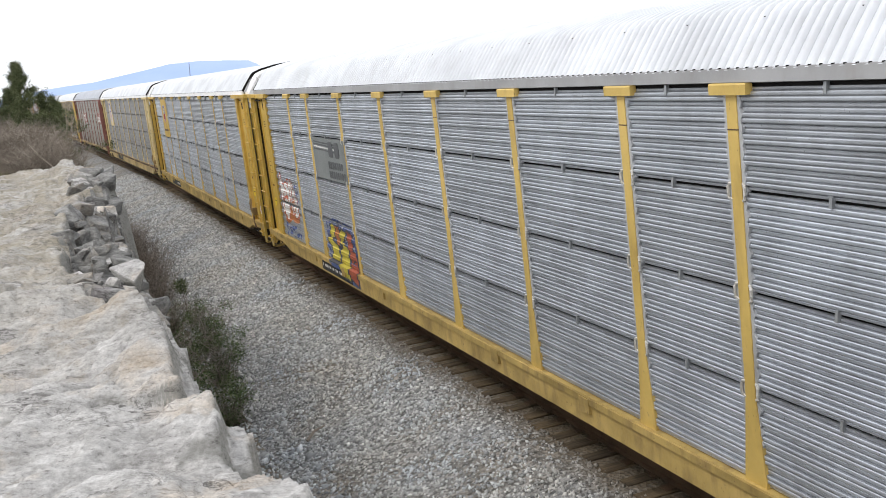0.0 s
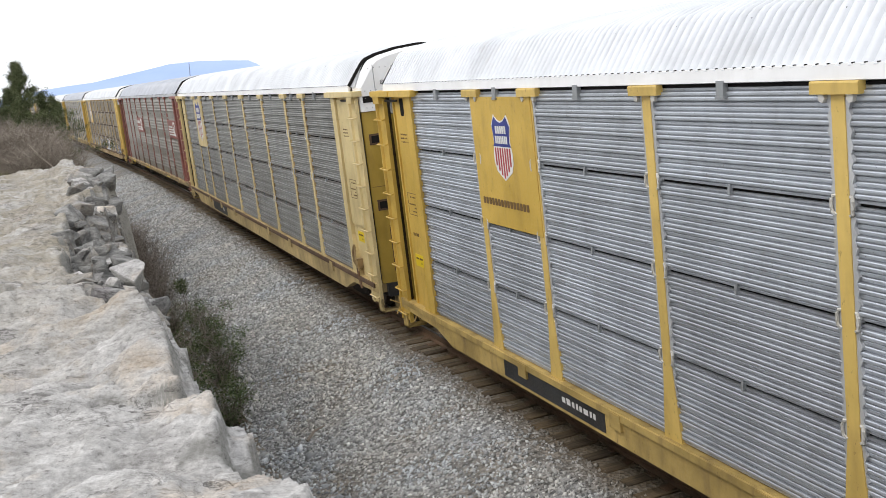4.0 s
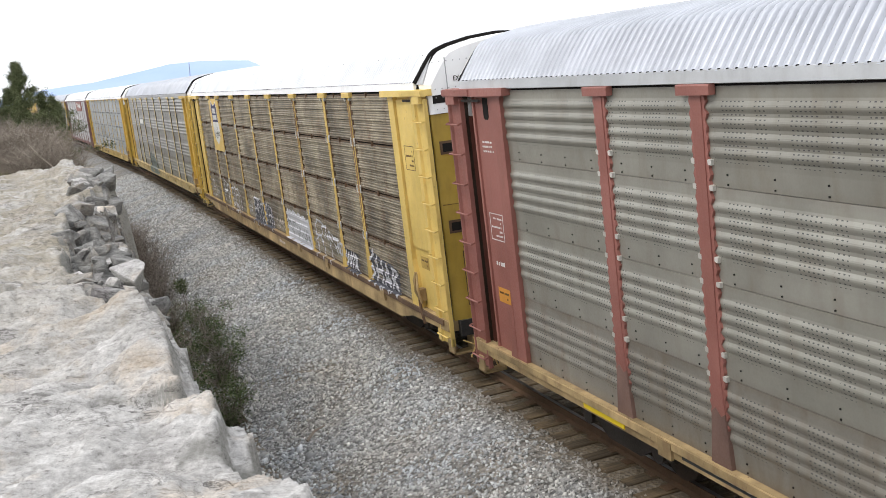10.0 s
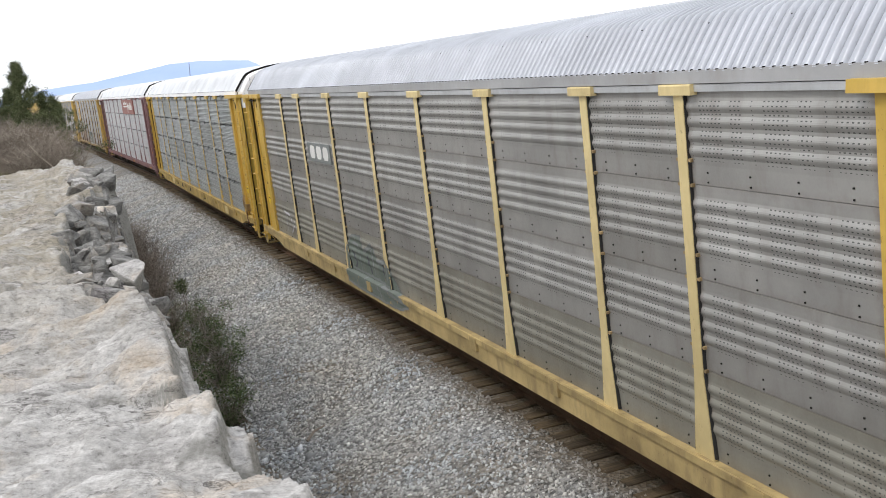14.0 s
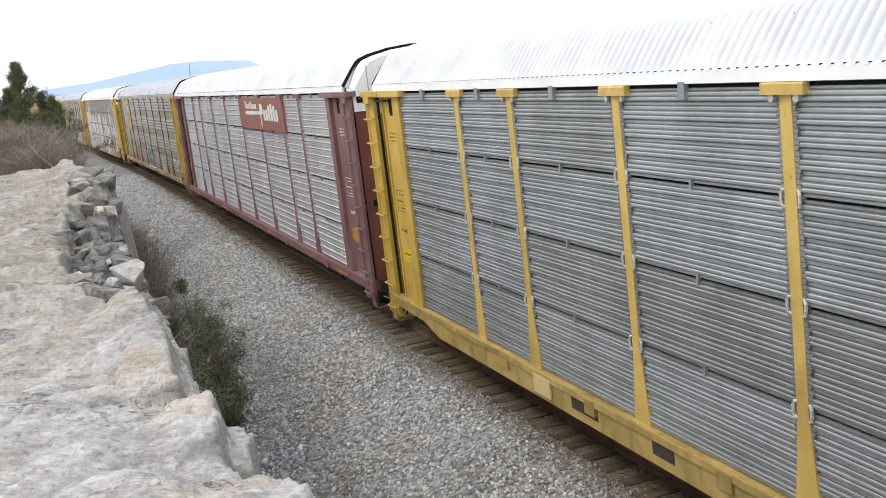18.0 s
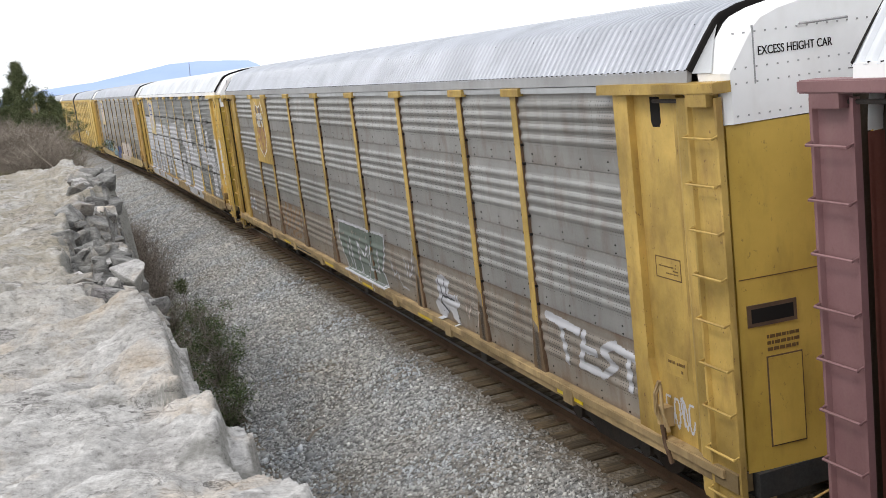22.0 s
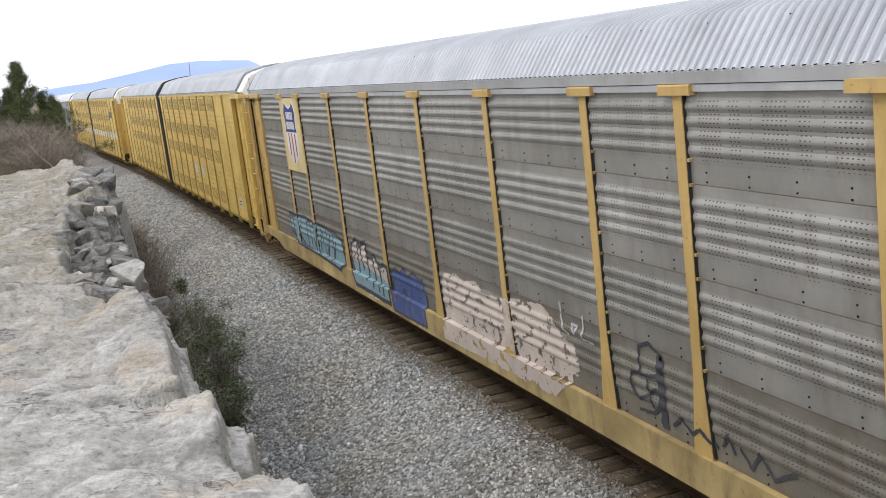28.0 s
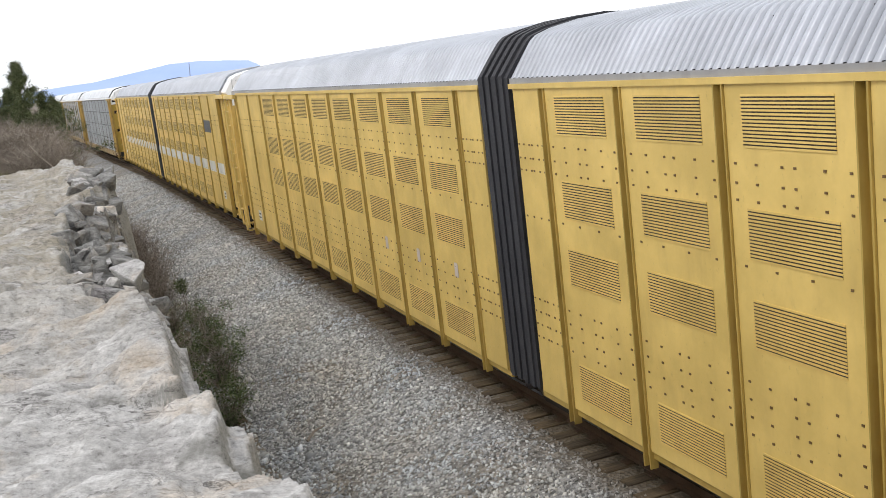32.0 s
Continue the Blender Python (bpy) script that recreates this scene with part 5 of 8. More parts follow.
def end_wall(root, sign, o):
    bulge = 0.10
    s = Shape()
    y = sign * (ROOF_END + (0.45 if sign < 0 else -0.04))
    end_skin(s, y, 1.05, 4.52, sign, bulge)
    door = part("end_door", s, o.get("door", YELLOW_DEEP_SHADE), root, "curved end doors", True)
    if sign > 0:
        w = Shape()
        end_skin(w, y, 4.53, 5.70, sign, 0.22)
        part("end_hood", w, WHITE, root, "white upper end panel", True)
    else:
        x0, z0 = o.get("words", (-1.05, 5.03))
        hood = hood_shell(root, sign, y, (x0, z0))
        front = y - 0.05
        if o.get("hood_slot", True):
            # black plate in place of the slot's shade
            part("hood_slot", Shape().box(-1.44, x0 + 0.5, front - 0.006, front + 0.02, z0 - 0.33, z0 - 0.2), INK, hood, "dark slot")
        door_mat = o.get("door", YELLOW_DEEP_SHADE)
        for z in o.get("holes", (2.58,) if o["end"] in (BROWN, MAROON) else (3.9, 2.58)):
            rim = part("door_slot", end_patch(-1.40, -0.86, z - 0.04, z + 0.18, y, sign, bulge, 0.012), RUST, door, "rusted rim of a hand hole")
            # the hand hole's shade is a black plate on the rim
            part("slot_hollow", end_patch(-1.36, -0.90, z, z + 0.14, y, sign, bulge, 0.016), INK, rim, "dark hollow")
        if o["end"] not in (BROWN, MAROON):
            rim = part("hatch_rim", end_patch(-1.22, -0.82, 1.28, 2.22, y, sign, bulge, 0.006), RUST, door, "rusty joint round the hatch")
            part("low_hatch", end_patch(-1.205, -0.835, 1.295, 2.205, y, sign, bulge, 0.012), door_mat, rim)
        for i in range(3):
            stencil_line = Shape()
            x = -1.2
            while x < -0.86:
                w = 0.02 + 0.018 * ((i * 7 + int(x * 40)) % 3)
                q = end_patch(x, x + w, 2.40 - 0.065 * i, 2.435 - 0.065 * i, y, sign, bulge, 0.004)
                stencil_line.add(q.v, q.f)
                x += w + 0.012
            part("door_stencil", stencil_line, o.get("ink", INK_BROWN), door, "small stencilled lettering, unreadable")["kind"] = "stuff"
        part("door_seam", end_patch(-1.46, 0.4, 3.02, 3.03, y, sign, bulge, 0.004), INK_BROWN, door, "dark seam")
    low = ROOF_HALF[:4]
    grow = [(0.32 if sign < 0 else 0.05) * max(0.0, 1 - (z - 5.045) / 0.42) for _, z in low]
    for k in (-1, 1):
        fair = Shape().sheet([[(-k * x * 0.985, sign * (ROOF_END - 0.3), z - 0.02) for x, z in low], [(-k * x * 0.985, sign * (ROOF_END + 0.02 + g), z - 0.02) for (x, z), g in zip(low, grow)]])
        part("end_fairing", fair, o.get("fairing", FASCIA_PALE), root, "flat grey corner sheet under the roof's end")
        # black inner sheet: the shade behind the corner sheet, put in as colour
        gap = Shape().sheet([[(-k * x * 0.965, sign * (ROOF_END - 0.1), z - 0.04) for x, z in low], [(-k * x * 0.965, sign * (ROOF_END + 0.06 + 1.1 * g), z - 0.03) for (x, z), g in zip(low, grow)]])
        part("fairing_liner", gap, INK, root, "dark inner lining of the corner sheet")
    seal = Shape()
    y2 = sorted((sign * (ROOF_END - 0.012), sign * (ROOF_END + 0.02)))
    seal.sheet([[(x * 1.016, yy, z + 0.02) for x, z in ROOF_LINE] for yy in y2])
    seal.sheet([[(x * k, y2[1] if sign > 0 else y2[0], z + dz) for x, z in ROOF_LINE] for k, dz in ((1.016, 0.02), (0.96, -0.05))])
    part("roof_seal", seal, INK, root, "black edge seal of the roof")


def side(root, o):
    style = o["style"]
    for y0, y1 in zip(POSTS, POSTS[1:]):
        w, mid = y1 - y0 - 0.05, (y0 + y1) / 2
        for r in range(4):
            lap = 0.016 if style != "perf" else 0.003
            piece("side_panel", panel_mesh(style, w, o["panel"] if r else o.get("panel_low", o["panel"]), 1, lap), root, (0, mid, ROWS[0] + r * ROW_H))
            if style != "perf":
                if r == 3 and o.get("wing") and o["panel"] is not STEEL_RUST:
                    piece("top_latch", shared(("top_latch",), TAB, lambda s: s.prism_y([(-1.592, -0.10), (-1.53, -0.105), (-1.53, 0.045), (-1.584, 0.05)], -0.055, 0.055).box(-1.596, -1.55, -0.07, 0.07, -0.118, -0.095)), root, (0, mid + 0.1, ROWS[0] + 4 * ROW_H), "grey folded latch under the eaves")
                else:
                    piece("latch_tab", shared(("latch_tab", o["panel"] is STEEL_RUST), RUST if o["panel"] is STEEL_RUST else TAB, lambda s: s.prism_y([(-1.568, -0.05), (-1.52, -0.055), (-1.52, 0.055), (-1.556, 0.05)], -0.018, 0.018)), root, (0, mid + 0.1, ROWS[0] + (r + 1) * ROW_H - (0.03 if r == 3 else 0)))
            else:
                def rivets(s, w=w):
                    n = max(3, int(w / 0.62))
                    for i in range(n):
                        for z in (0.035, 0.13):
                            y = -w / 2 + w * (i + 0.5) / n
                            s.box(-FACE - 0.010, -FACE + 0.01, y - 0.008, y + 0.008, z - 0.008, z + 0.008)
                piece("rivets", shared(("rivets", round(w, 2)), INK, rivets), root, (0, mid, ROWS[0] + r * ROW_H), "dark rivet heads")["kind"] = "stuff"
            # a black strip behind each row joint paints the shade in the gap
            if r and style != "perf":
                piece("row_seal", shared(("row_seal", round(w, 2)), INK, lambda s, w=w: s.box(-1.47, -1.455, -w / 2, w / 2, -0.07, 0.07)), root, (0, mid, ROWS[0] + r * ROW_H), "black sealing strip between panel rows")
        far = piece("side_panel", panel_mesh(style, w, o["panel"], 4, 0.02), root, (0, mid, ROWS[0]))
        far.rotation_euler = (0, 0, math.pi)
    for y in POSTS[1:-1]:
        p = piece("post", post_mesh(o["post"], o.get("gusset", True), 0.080 if style == "perf" else 0.076), root, (0, y, 0))
        piece("post_cap", cap_mesh(o["post"]), p)
        if o.get("splice"):
            piece("post_splice", shared(("post_splice",), RUST, lambda s: s.prism_x([(-0.079, 4.50), (0.079, 4.50), (0.079, 4.512), (-0.079, 4.512)], -1.569, -1.54)), p, (0, 0, 0), "rusty splice line")
        piece("post_flange", flange_mesh(o.get("flange", BLACK if style == "perf" else FASCIA_PALE if o["panel"] is STEEL else STEEL_DULL), 0.080 if style == "perf" else 0.076, style == "slat" or o.get("ragged", False)), p)
        if POSTS.index(y) in o.get("rust_posts", ()):
            piece("rust_run", shared(("rust_run",), RUST_RUN, lambda s: s.prism_x([(-0.06, 4.82), (0.05, 4.82), (0.058, 4.1), (0.03, 3.5), (0.045, 2.9), (0.01, 2.3), (-0.01, 2.0), (-0.025, 2.6), (-0.05, 3.1), (-0.04, 3.7), (-0.064, 4.3)], -1.568, -1.55)), p, (0, 0, 0), "run of rust down the post")
        if o.get("foot"):
            piece("post_foot", shared(("post_foot", o["foot"].name), o["foot"], lambda s: s.prism_x([(-0.178, ROWS[0] - 0.062), (0.178, ROWS[0] - 0.062), (0.112, 1.60), (0.04, 1.66), (-0.05, 1.58), (-0.114, 1.62)], -1.570, -1.50)), p, (0, 0, 0), "grimy foot of the post")
        if o.get("wing"):
            piece("cap_flange", foot_mesh(CLIP), p)
        if o.get("clips"):
            for r in (1, 2, 3):
                for k in (-1, 1):
                    c = piece("clip", clip_mesh(), p, (0, k * 0.088, ROWS[r] + 0.02))
                    if k < 0:
                        c.scale = (1, -1, 1)
        elif style == "perf" or o.get("studs"):
            for r, dy, dz in [(r, a, c) for r in (1, 2, 3) for a in (-0.105, 0.105) for c in (0.0, 0.25)]:
                big = o["stud_mat"] is CLIP
                grow = 1.7 if big else 1.0
                piece("stud", shared(("stud", o["stud_mat"].name), o["stud_mat"], lambda s, g=grow: s.prism_x([(-0.016 * g, -0.018 * g), (0.014 * g, -0.014 * g), (0.018 * g, 0.012 * g), (0.004 * g, 0.018 * g), (-0.018 * g, 0.014 * g)], -1.558, -1.52)), p, (0, dy * (1.3 if big else 1.0), ROWS[r] + dz))
        q = piece("post", post_mesh(o["post"], o.get("gusset", True), 0.080 if style == "perf" else 0.076), root, (0, y, 0))
        q.rotation_euler = (0, 0, math.pi)
    # a black strip painting the shade under the eaves, the fascia and the roof
    part("eaves_gap", Shape().box(-1.50, -1.46, -11.7, 11.85, 4.84, 4.97).box(1.46, 1.50, -11.7, 11.85, 4.84, 4.97), INK, root, "dark gap under the eaves")
    if style == "perf" and o.get("rail", True):
        part("top_rail", Shape().box(-1.562, -1.53, -11.7, 11.85, 4.855, 4.925), FASCIA_PALE, root, "pale grey rail under the eaves")
    part("fascia", Shape().prism_y([(-1.575, 4.935), (-1.53, 4.925), (-1.50, 5.06), (-1.565, 5.06)], -ROOF_END, ROOF_END + REAR).prism_y([(1.575, 4.935), (1.53, 4.925), (1.50, 5.06), (1.565, 5.06)], -ROOF_END, ROOF_END + REAR), o["fascia"], root)
    roof = piece("roof", roof_mesh(o["roof"], ROOF_END + REAR / 2), root, (0, REAR / 2, 0), o.get("roof_label", "ribbed sheet metal roof"))
    piece("roof_bolts", roof_bolts_mesh(ROOF_END + REAR / 2), roof, (0, 0, 0), "row of dark bolt heads")["kind"] = "stuff"
    if o.get("seam"):
        for y in (-12.1, 12.1):
            part("roof_seam", Shape().sheet([[(x * 1.035, y + dy, z + 0.05 * min(1.0, max(0.0, (z - 5.04) * 2.2)) + 0.004) for x, z in ROOF_LINE] for dy in (-0.012, 0.012)]), INK, roof, "dark seam between roof sheets")


def underframe(root, o):
    zb = o["sill_z"]
    top = ROWS[0]
    for k in (-1, 1):
        s = Shape()
        xo, xi = k * 1.60, k * 1.42
        if zb < 0.8:
            outline = [(-HALF + 0.1, 0.86), (-11.6, 0.80), (-10.9, zb), (11.05, zb), (11.75, 0.80), (HALF + 0.05, 0.86), (HALF + 0.05, top), (-HALF + 0.1, top)]
        else:
            outline = [(-HALF + 0.1, zb), (HALF + 0.05, zb), (HALF + 0.05, top), (-HALF + 0.1, top)]
        s.prism_x(outline, min(xo, xi), max(xo, xi))
        sill = part("side_sill", s, o["sill"], root)
        if o.get("flush_sill"):
            continue
        part("sill_lip", Shape().box(min(xo, xo + k * 0.03), max(xo, xo + k * 0.03), -HALF + 0.3, HALF - 0.15, top - 0.095, top - 0.005), o.get("lip", o["sill"]), sill)
        if k < 0:
            for y in (-9.9, -5.6, -2.8, 2.8, 5.6, 8.2):
                part("sill_tab", Shape().box(-1.64, -1.60, y - 0.13, y + 0.13, top - 0.22, top - 0.02), o["sill"], sill)
    part("deck", Shape().box(-1.42, 1.42, -HALF + 0.3, HALF - 0.3, 0.92, 1.04), GRIME, root)
    part("centre_sill", Shape().prism_y([(-0.35, 0.5), (0.35, 0.5), (0.45, 0.93), (-0.45, 0.93)], -HALF + 0.5, HALF - 0.5), GRIME, root)
    for y in (-6.5, -3, 0, 3, 6.5):
        part("cross_bearer", Shape().prism_x([(y - 0.1, 0.55), (y + 0.1, 0.55), (y + 0.14, 0.93), (y - 0.14, 0.93)], -1.4, 1.4), GRIME, root)
    trucks(root, (-10.05, 10.05))


def autorack(o):
    root = car_root(o["label"])
    o.setdefault("stud_mat", INK)
    side(root, o)
    underframe(root, o)
    for sign in (-1, 1):
        built = set(root.children)
        end_zone(root, sign, o)
        end_wall(root, sign, o)
        end_gear(root, sign, HALF, o["end"], o["sill"])
        if sign > 0:
            for ob in root.children:
                if ob not in built:
                    ob.location.y += REAR
    return root


# ---- signs and spray paint on the sides ----
def plate(root, name, y0, y1, z0, z1, material, label, x=-1.60, t=0.05):
    return part(name, Shape().prism_z([(x, y0), (x + t, y0), (x + t, y1), (x, y1)], z0, z1), material, root, label)


def flat_shape(points, x):
    """A flat painted shape on a side, from (y, z) points; thin but solid."""
    return Shape().prism_x(points, x - 0.004, x)


def shield_outline(cy, cz, w, h):
    half = [(0.0, 0.40), (0.18, 0.43), (0.34, 0.50), (0.5, 0.34), (0.45, 0.22), (0.43, 0.08), (0.5, -0.08), (0.5, -0.22), (0.40, -0.36), (0.2, -0.43), (0.0, -0.5)]
    pts = [(cy + a * w, cz + b * h) for a, b in half]
    return pts + [(cy - a * w, cz + b * h) for a, b in half[-2:0:-1]]


def shield(root, cy, cz, w, h, x, upper, lower_mat, stripes):
    """A heraldic shield: dark upper field with two rows of pale blocks, striped or plain lower field."""
    base = part("shield", flat_shape(shield_outline(cy, cz, w, h), x), SIGN_WHITE, root, "painted shield emblem")
    inner = shield_outline(cy, cz, w * 0.93, h * 0.94)
    split = cz + 0.02 * h
    top = [(a, max(b, split)) for a, b in inner]
    part("shield_field", flat_shape(top, x - 0.005), upper, base, "dark upper field")
    if lower_mat is not None:
        for i in range(-3, 4):
            if stripes and i % 2:
                continue
            c = cy + i * w * 0.125
            reach = 0.46 - 0.045 * abs(i) ** 1.3
            part("shield_stripe", flat_shape([(c - w * 0.032, split - 0.02 * h), (c + w * 0.032, split - 0.02 * h), (c + w * 0.032, cz - h * reach), (c - w * 0.032, cz - h * reach)], x - 0.005), lower_mat, base)
    for row, n, k in ((0.27, 5, 0.58), (0.12, 7, 0.66)):
        span = k * w
        bw = span / n
        for i in range(n):
            a = cy - span / 2 + bw * (i + 0.14)
            part("shield_block", flat_shape([(a, cz + h * (row - 0.055)), (a + bw * 0.72, cz + h * (row - 0.055)), (a + bw * 0.72, cz + h * (row + 0.06)), (a, cz + h * (row + 0.06))], x - 0.009), SIGN_WHITE, base)


def skin_x(style, y, z, lip):
    """The outermost surface on the camera's side: sheet, post or sill."""
    if z < ROWS[0] + 0.02:
        return -1.606 - (lip if z > 0.93 else 0.0)
    half = 0.08 + 0.105 * max(0.0, 1.95 - z)
    if any(abs(y - p) < half for p in POSTS[1:-1]):
        return -1.571
    return out_at(style, z) - 0.007


def spray(root, style, y0, y1, z0, z1, inside, material, label, dy=0.03, dz=0.016, lip=0.028):
    """Paint that follows the ribbed sheet wherever inside(y, z) says so."""
    s = Shape()
    ny, nz = int((y1 - y0) / dy), int((z1 - z0) / dz)
    index = {}

    def vert(i, j):
        if (i, j) not in index:
            y, z = y0 + i * dy, z0 + j * dz
            index[(i, j)] = len(s.v)
            s.v.append((skin_x(style, y, z, lip), y, z))
        return index[(i, j)]

    for i in range(ny):
        y = y0 + (i + 0.5) * dy
        for j in range(nz):
            z = z0 + (j + 0.5) * dz
            row = (z - ROWS[0]) % ROW_H
            joint = style != "perf" and z > 1.2 and min(row, ROW_H - row) < 0.024
            if not joint and inside(y, z):
                s.f.append((vert(i, j), vert(i + 1, j), vert(i + 1, j + 1), vert(i, j + 1)))
    if s.f:
        ob = part("spray_paint", s, material, root, label)
        ob["kind"] = "stuff"
        return ob


def flat_spray(root, x, y0, y1, z0, z1, inside, material, label, d=0.025, name="spray_paint"):
    """Paint on a flat plate wherever inside(y, z) says so."""
    s, index = Shape(), {}

    def vert(i, j):
        if (i, j) not in index:
            index[(i, j)] = len(s.v)
            s.v.append((x, y0 + i * d, z0 + j * d))
        return index[(i, j)]
    for i in range(int((y1 - y0) / d)):
        for j in range(int((z1 - z0) / d)):
            if inside(y0 + (i + 0.5) * d, z0 + (j + 0.5) * d):
                s.f.append((vert(i, j), vert(i + 1, j), vert(i + 1, j + 1), vert(i, j + 1)))
    if s.f:
        ob = part(name, s, material, root, label)
        ob["kind"] = "stuff"
        return ob


def within(outline):
    """A test whether (y, z) lies inside a closed outline."""
    sides = list(zip(outline, outline[1:] + outline[:1]))

    def test(y, z):
        odd = False
        for (ya, za), (yb, zb) in sides:
            if (za > z) != (zb > z) and y < ya + (z - za) * (yb - ya) / (zb - za):
                odd = not odd
        return odd
    return test


def worn_shield(root, cy, cz, w, h, x):
    """A shield emblem of which only flakes of paint are left."""
    full, inner = within(shield_outline(cy, cz, w, h)), within(shield_outline(cy, cz, w * 0.92, h * 0.93))
    split = cz + 0.02 * h

    def flaked(y, z, k, cut):
        return n3(y * k, z * k, 3.3) + 0.5 * n3(y * k * 2.7, z * k * 2.7, 8.1) > cut
    box = (cy - w / 2, cy + w / 2, cz - h / 2, cz + h / 2)
    base = flat_spray(root, x - 0.001, *box, lambda y, z: full(y, z) and not inner(y, z) and flaked(y, z, 5, -0.25), SIGN_WHITE, "flaking white rim of an emblem", 0.012, "shield")
    flat_spray(base, x - 0.001, *box, lambda y, z: inner(y, z) and z > split and flaked(y, z, 6, -0.05), SIGN_DUSK, "flakes of dark paint", 0.014, "shield_field")
    flat_spray(base, x - 0.001, *box, lambda y, z: inner(y, z) and z < split and abs((y - cy) / w * 8 % 1 - 0.5) < 0.27 and flaked(y, z, 4, -0.1), BROWN, "flakes of brown stripes", 0.014, "shield_stripe")
    for row, n in ((0.235, 5), (0.10, 7)):
        bw = 0.66 * w / n
        flat_spray(base, x - 0.003, cy - 0.33 * w, cy + 0.33 * w, cz + h * (row - 0.055), cz + h * (row + 0.06), lambda y, z: (y - cy + 0.33 * w) / bw % 1 < 0.72 and flaked(y, z, 7, -0.2), SIGN_WHITE, "flaking white blocks", 0.012, "shield_block")


def near_line(pts, r):
    segs = list(zip(pts, pts[1:]))

    def test(y, z):
        for (ya, za), (yb, zb) in segs:
            dy, dz = yb - ya, zb - za
            k = max(0.0, min(1.0, ((y - ya) * dy + (z - za) * dz) / (dy * dy + dz * dz + 1e-9)))
            if (y - ya - k * dy) ** 2 + (z - za - k * dz) ** 2 < r * r:
                return True
        return False
    return test


def scrawl(rng, y0, y1, z0, z1, letters):
    """Running loops and strokes across a box: a tag's line without being any word."""
    lines = []
    w, h = (y1 - y0) / letters, z1 - z0
    for i in range(letters):
        a, mid = y0 + w * (i + 0.5), z0 + h * rng.uniform(0.45, 0.55)
        turn, start = rng.choice((1.2, 1.6, 2.1)), rng.uniform(0, 6.28)
        ry, rz = w * rng.uniform(0.28, 0.5), h * rng.uniform(0.32, 0.5)
        skew = rng.uniform(-0.25, 0.25)
        pts = []
        for k in range(15):
            t = start + turn * math.pi * k / 14
            zz = rz * math.sin(t) * (1 + 0.15 * math.sin(3 * t))
            pts.append((a + ry * math.cos(t) + skew * zz, mid + zz))
        lines.append(pts)
        if rng.random() < 0.6:
            yy = a + w * rng.uniform(-0.3, 0.3)
            lines.append([(yy, z0 + h * rng.uniform(0.0, 0.2)), (yy + w * rng.uniform(-0.15, 0.15), z0 + h * rng.uniform(0.75, 1.0))])
    return lines


def wobble(y, z):
    return y + 0.018 * n3(y * 9, z * 9, 1.5), z + 0.014 * n3(y * 9, z * 9, 7.5)


def patch(root, style, outline, material, label, worn=0.0, out=0.0, dy=0.03, dz=0.016, lip=0.028, holes=()):
    """A sprayed area with slightly unsteady edges, worn through in flecks."""
    ys, zs = [a for a, _ in outline], [b for _, b in outline]
    inside, gaps = within(outline), [within(h) for h in holes]

    def test(y, z):
        a, b = wobble(y, z)
        return inside(a, b) and not any(g(a, b) for g in gaps) and (not worn or n3(y * 5, z * 7, 3) + 0.5 * n3(y * 17, z * 19, 5) > worn - 0.9)
    ob = spray(root, style, min(ys) - 0.05, max(ys) + 0.05, max(min(zs) - 0.05, 0.68), max(zs) + 0.05, test, material, label, dy, dz, lip)
    if ob is not None:
        ob.location.x = -out
    return ob


def strokes(root, style, lines, r, material, label, out=0.005, lip=0.028):
    """Sprayed lines of one width."""
    ys, zs = [a for q in lines for a, _ in q], [b for q in lines for _, b in q]
    tests = [(min(a for a, _ in q) - 2 * r, max(a for a, _ in q) + 2 * r, near_line(q, r)) for q in lines]

    def test(y, z):
        y, z = wobble(y, z)
        return any(lo < y < hi and t(y, z) for lo, hi, t in tests)
    ob = spray(root, style, min(ys) - 0.08, max(ys) + 0.08, max(min(zs) - 0.05, 0.68), max(zs) + 0.05, test, material, label, 0.018, 0.013, lip)
    if ob is not None:
        ob.location.x = -out
    return ob


def closed(outline):
    return outline + outline[:1]


def block_row(root, y0, y1, z0, z1, n, x, material, label="", heights=()):
    """Lettering of a name, kept as plain blocks of its size."""
    w = (y1 - y0) / n
    for i in range(n):
        a = y0 + w * (i + 0.12)
        top = z0 + (z1 - z0) * (heights[i % len(heights)] if heights else 1.0)
        c = w * 0.12
        part("lettering_block", flat_shape([(a, z0 + c), (a + c, z0), (a + w * 0.74 - c, z0), (a + w * 0.74, z0 + c), (a + w * 0.74, top - c), (a + w * 0.74 - c, top), (a + c, top), (a, top - c)], x), material, root)


def sill_marks(root, y0, y1, zb, seed):
    plate(root, "sill_plate", y0, y1, zb + 0.05, 0.98, BLACK, "black painted stretch of the sill", -1.606, 0.02)
    stencil(root, -1.607, y0 + 0.1, y1 - 0.1, zb + 0.1, 0.92, 1, SIGN_WHITE, seed, "white reporting marks, kept as bars", 4.0)


# ---- the cars, in the order in which they pass ----
TRAIN = []      # (root, place of its middle at 16 s)


def yellow_sign(root, style_mat=YELLOW, label="yellow sheet panel with an emblem"):
    return plate(root, "sign_panel", 7.18, 9.16, 2.99, 4.82, style_mat, label, -1.576, 0.05)


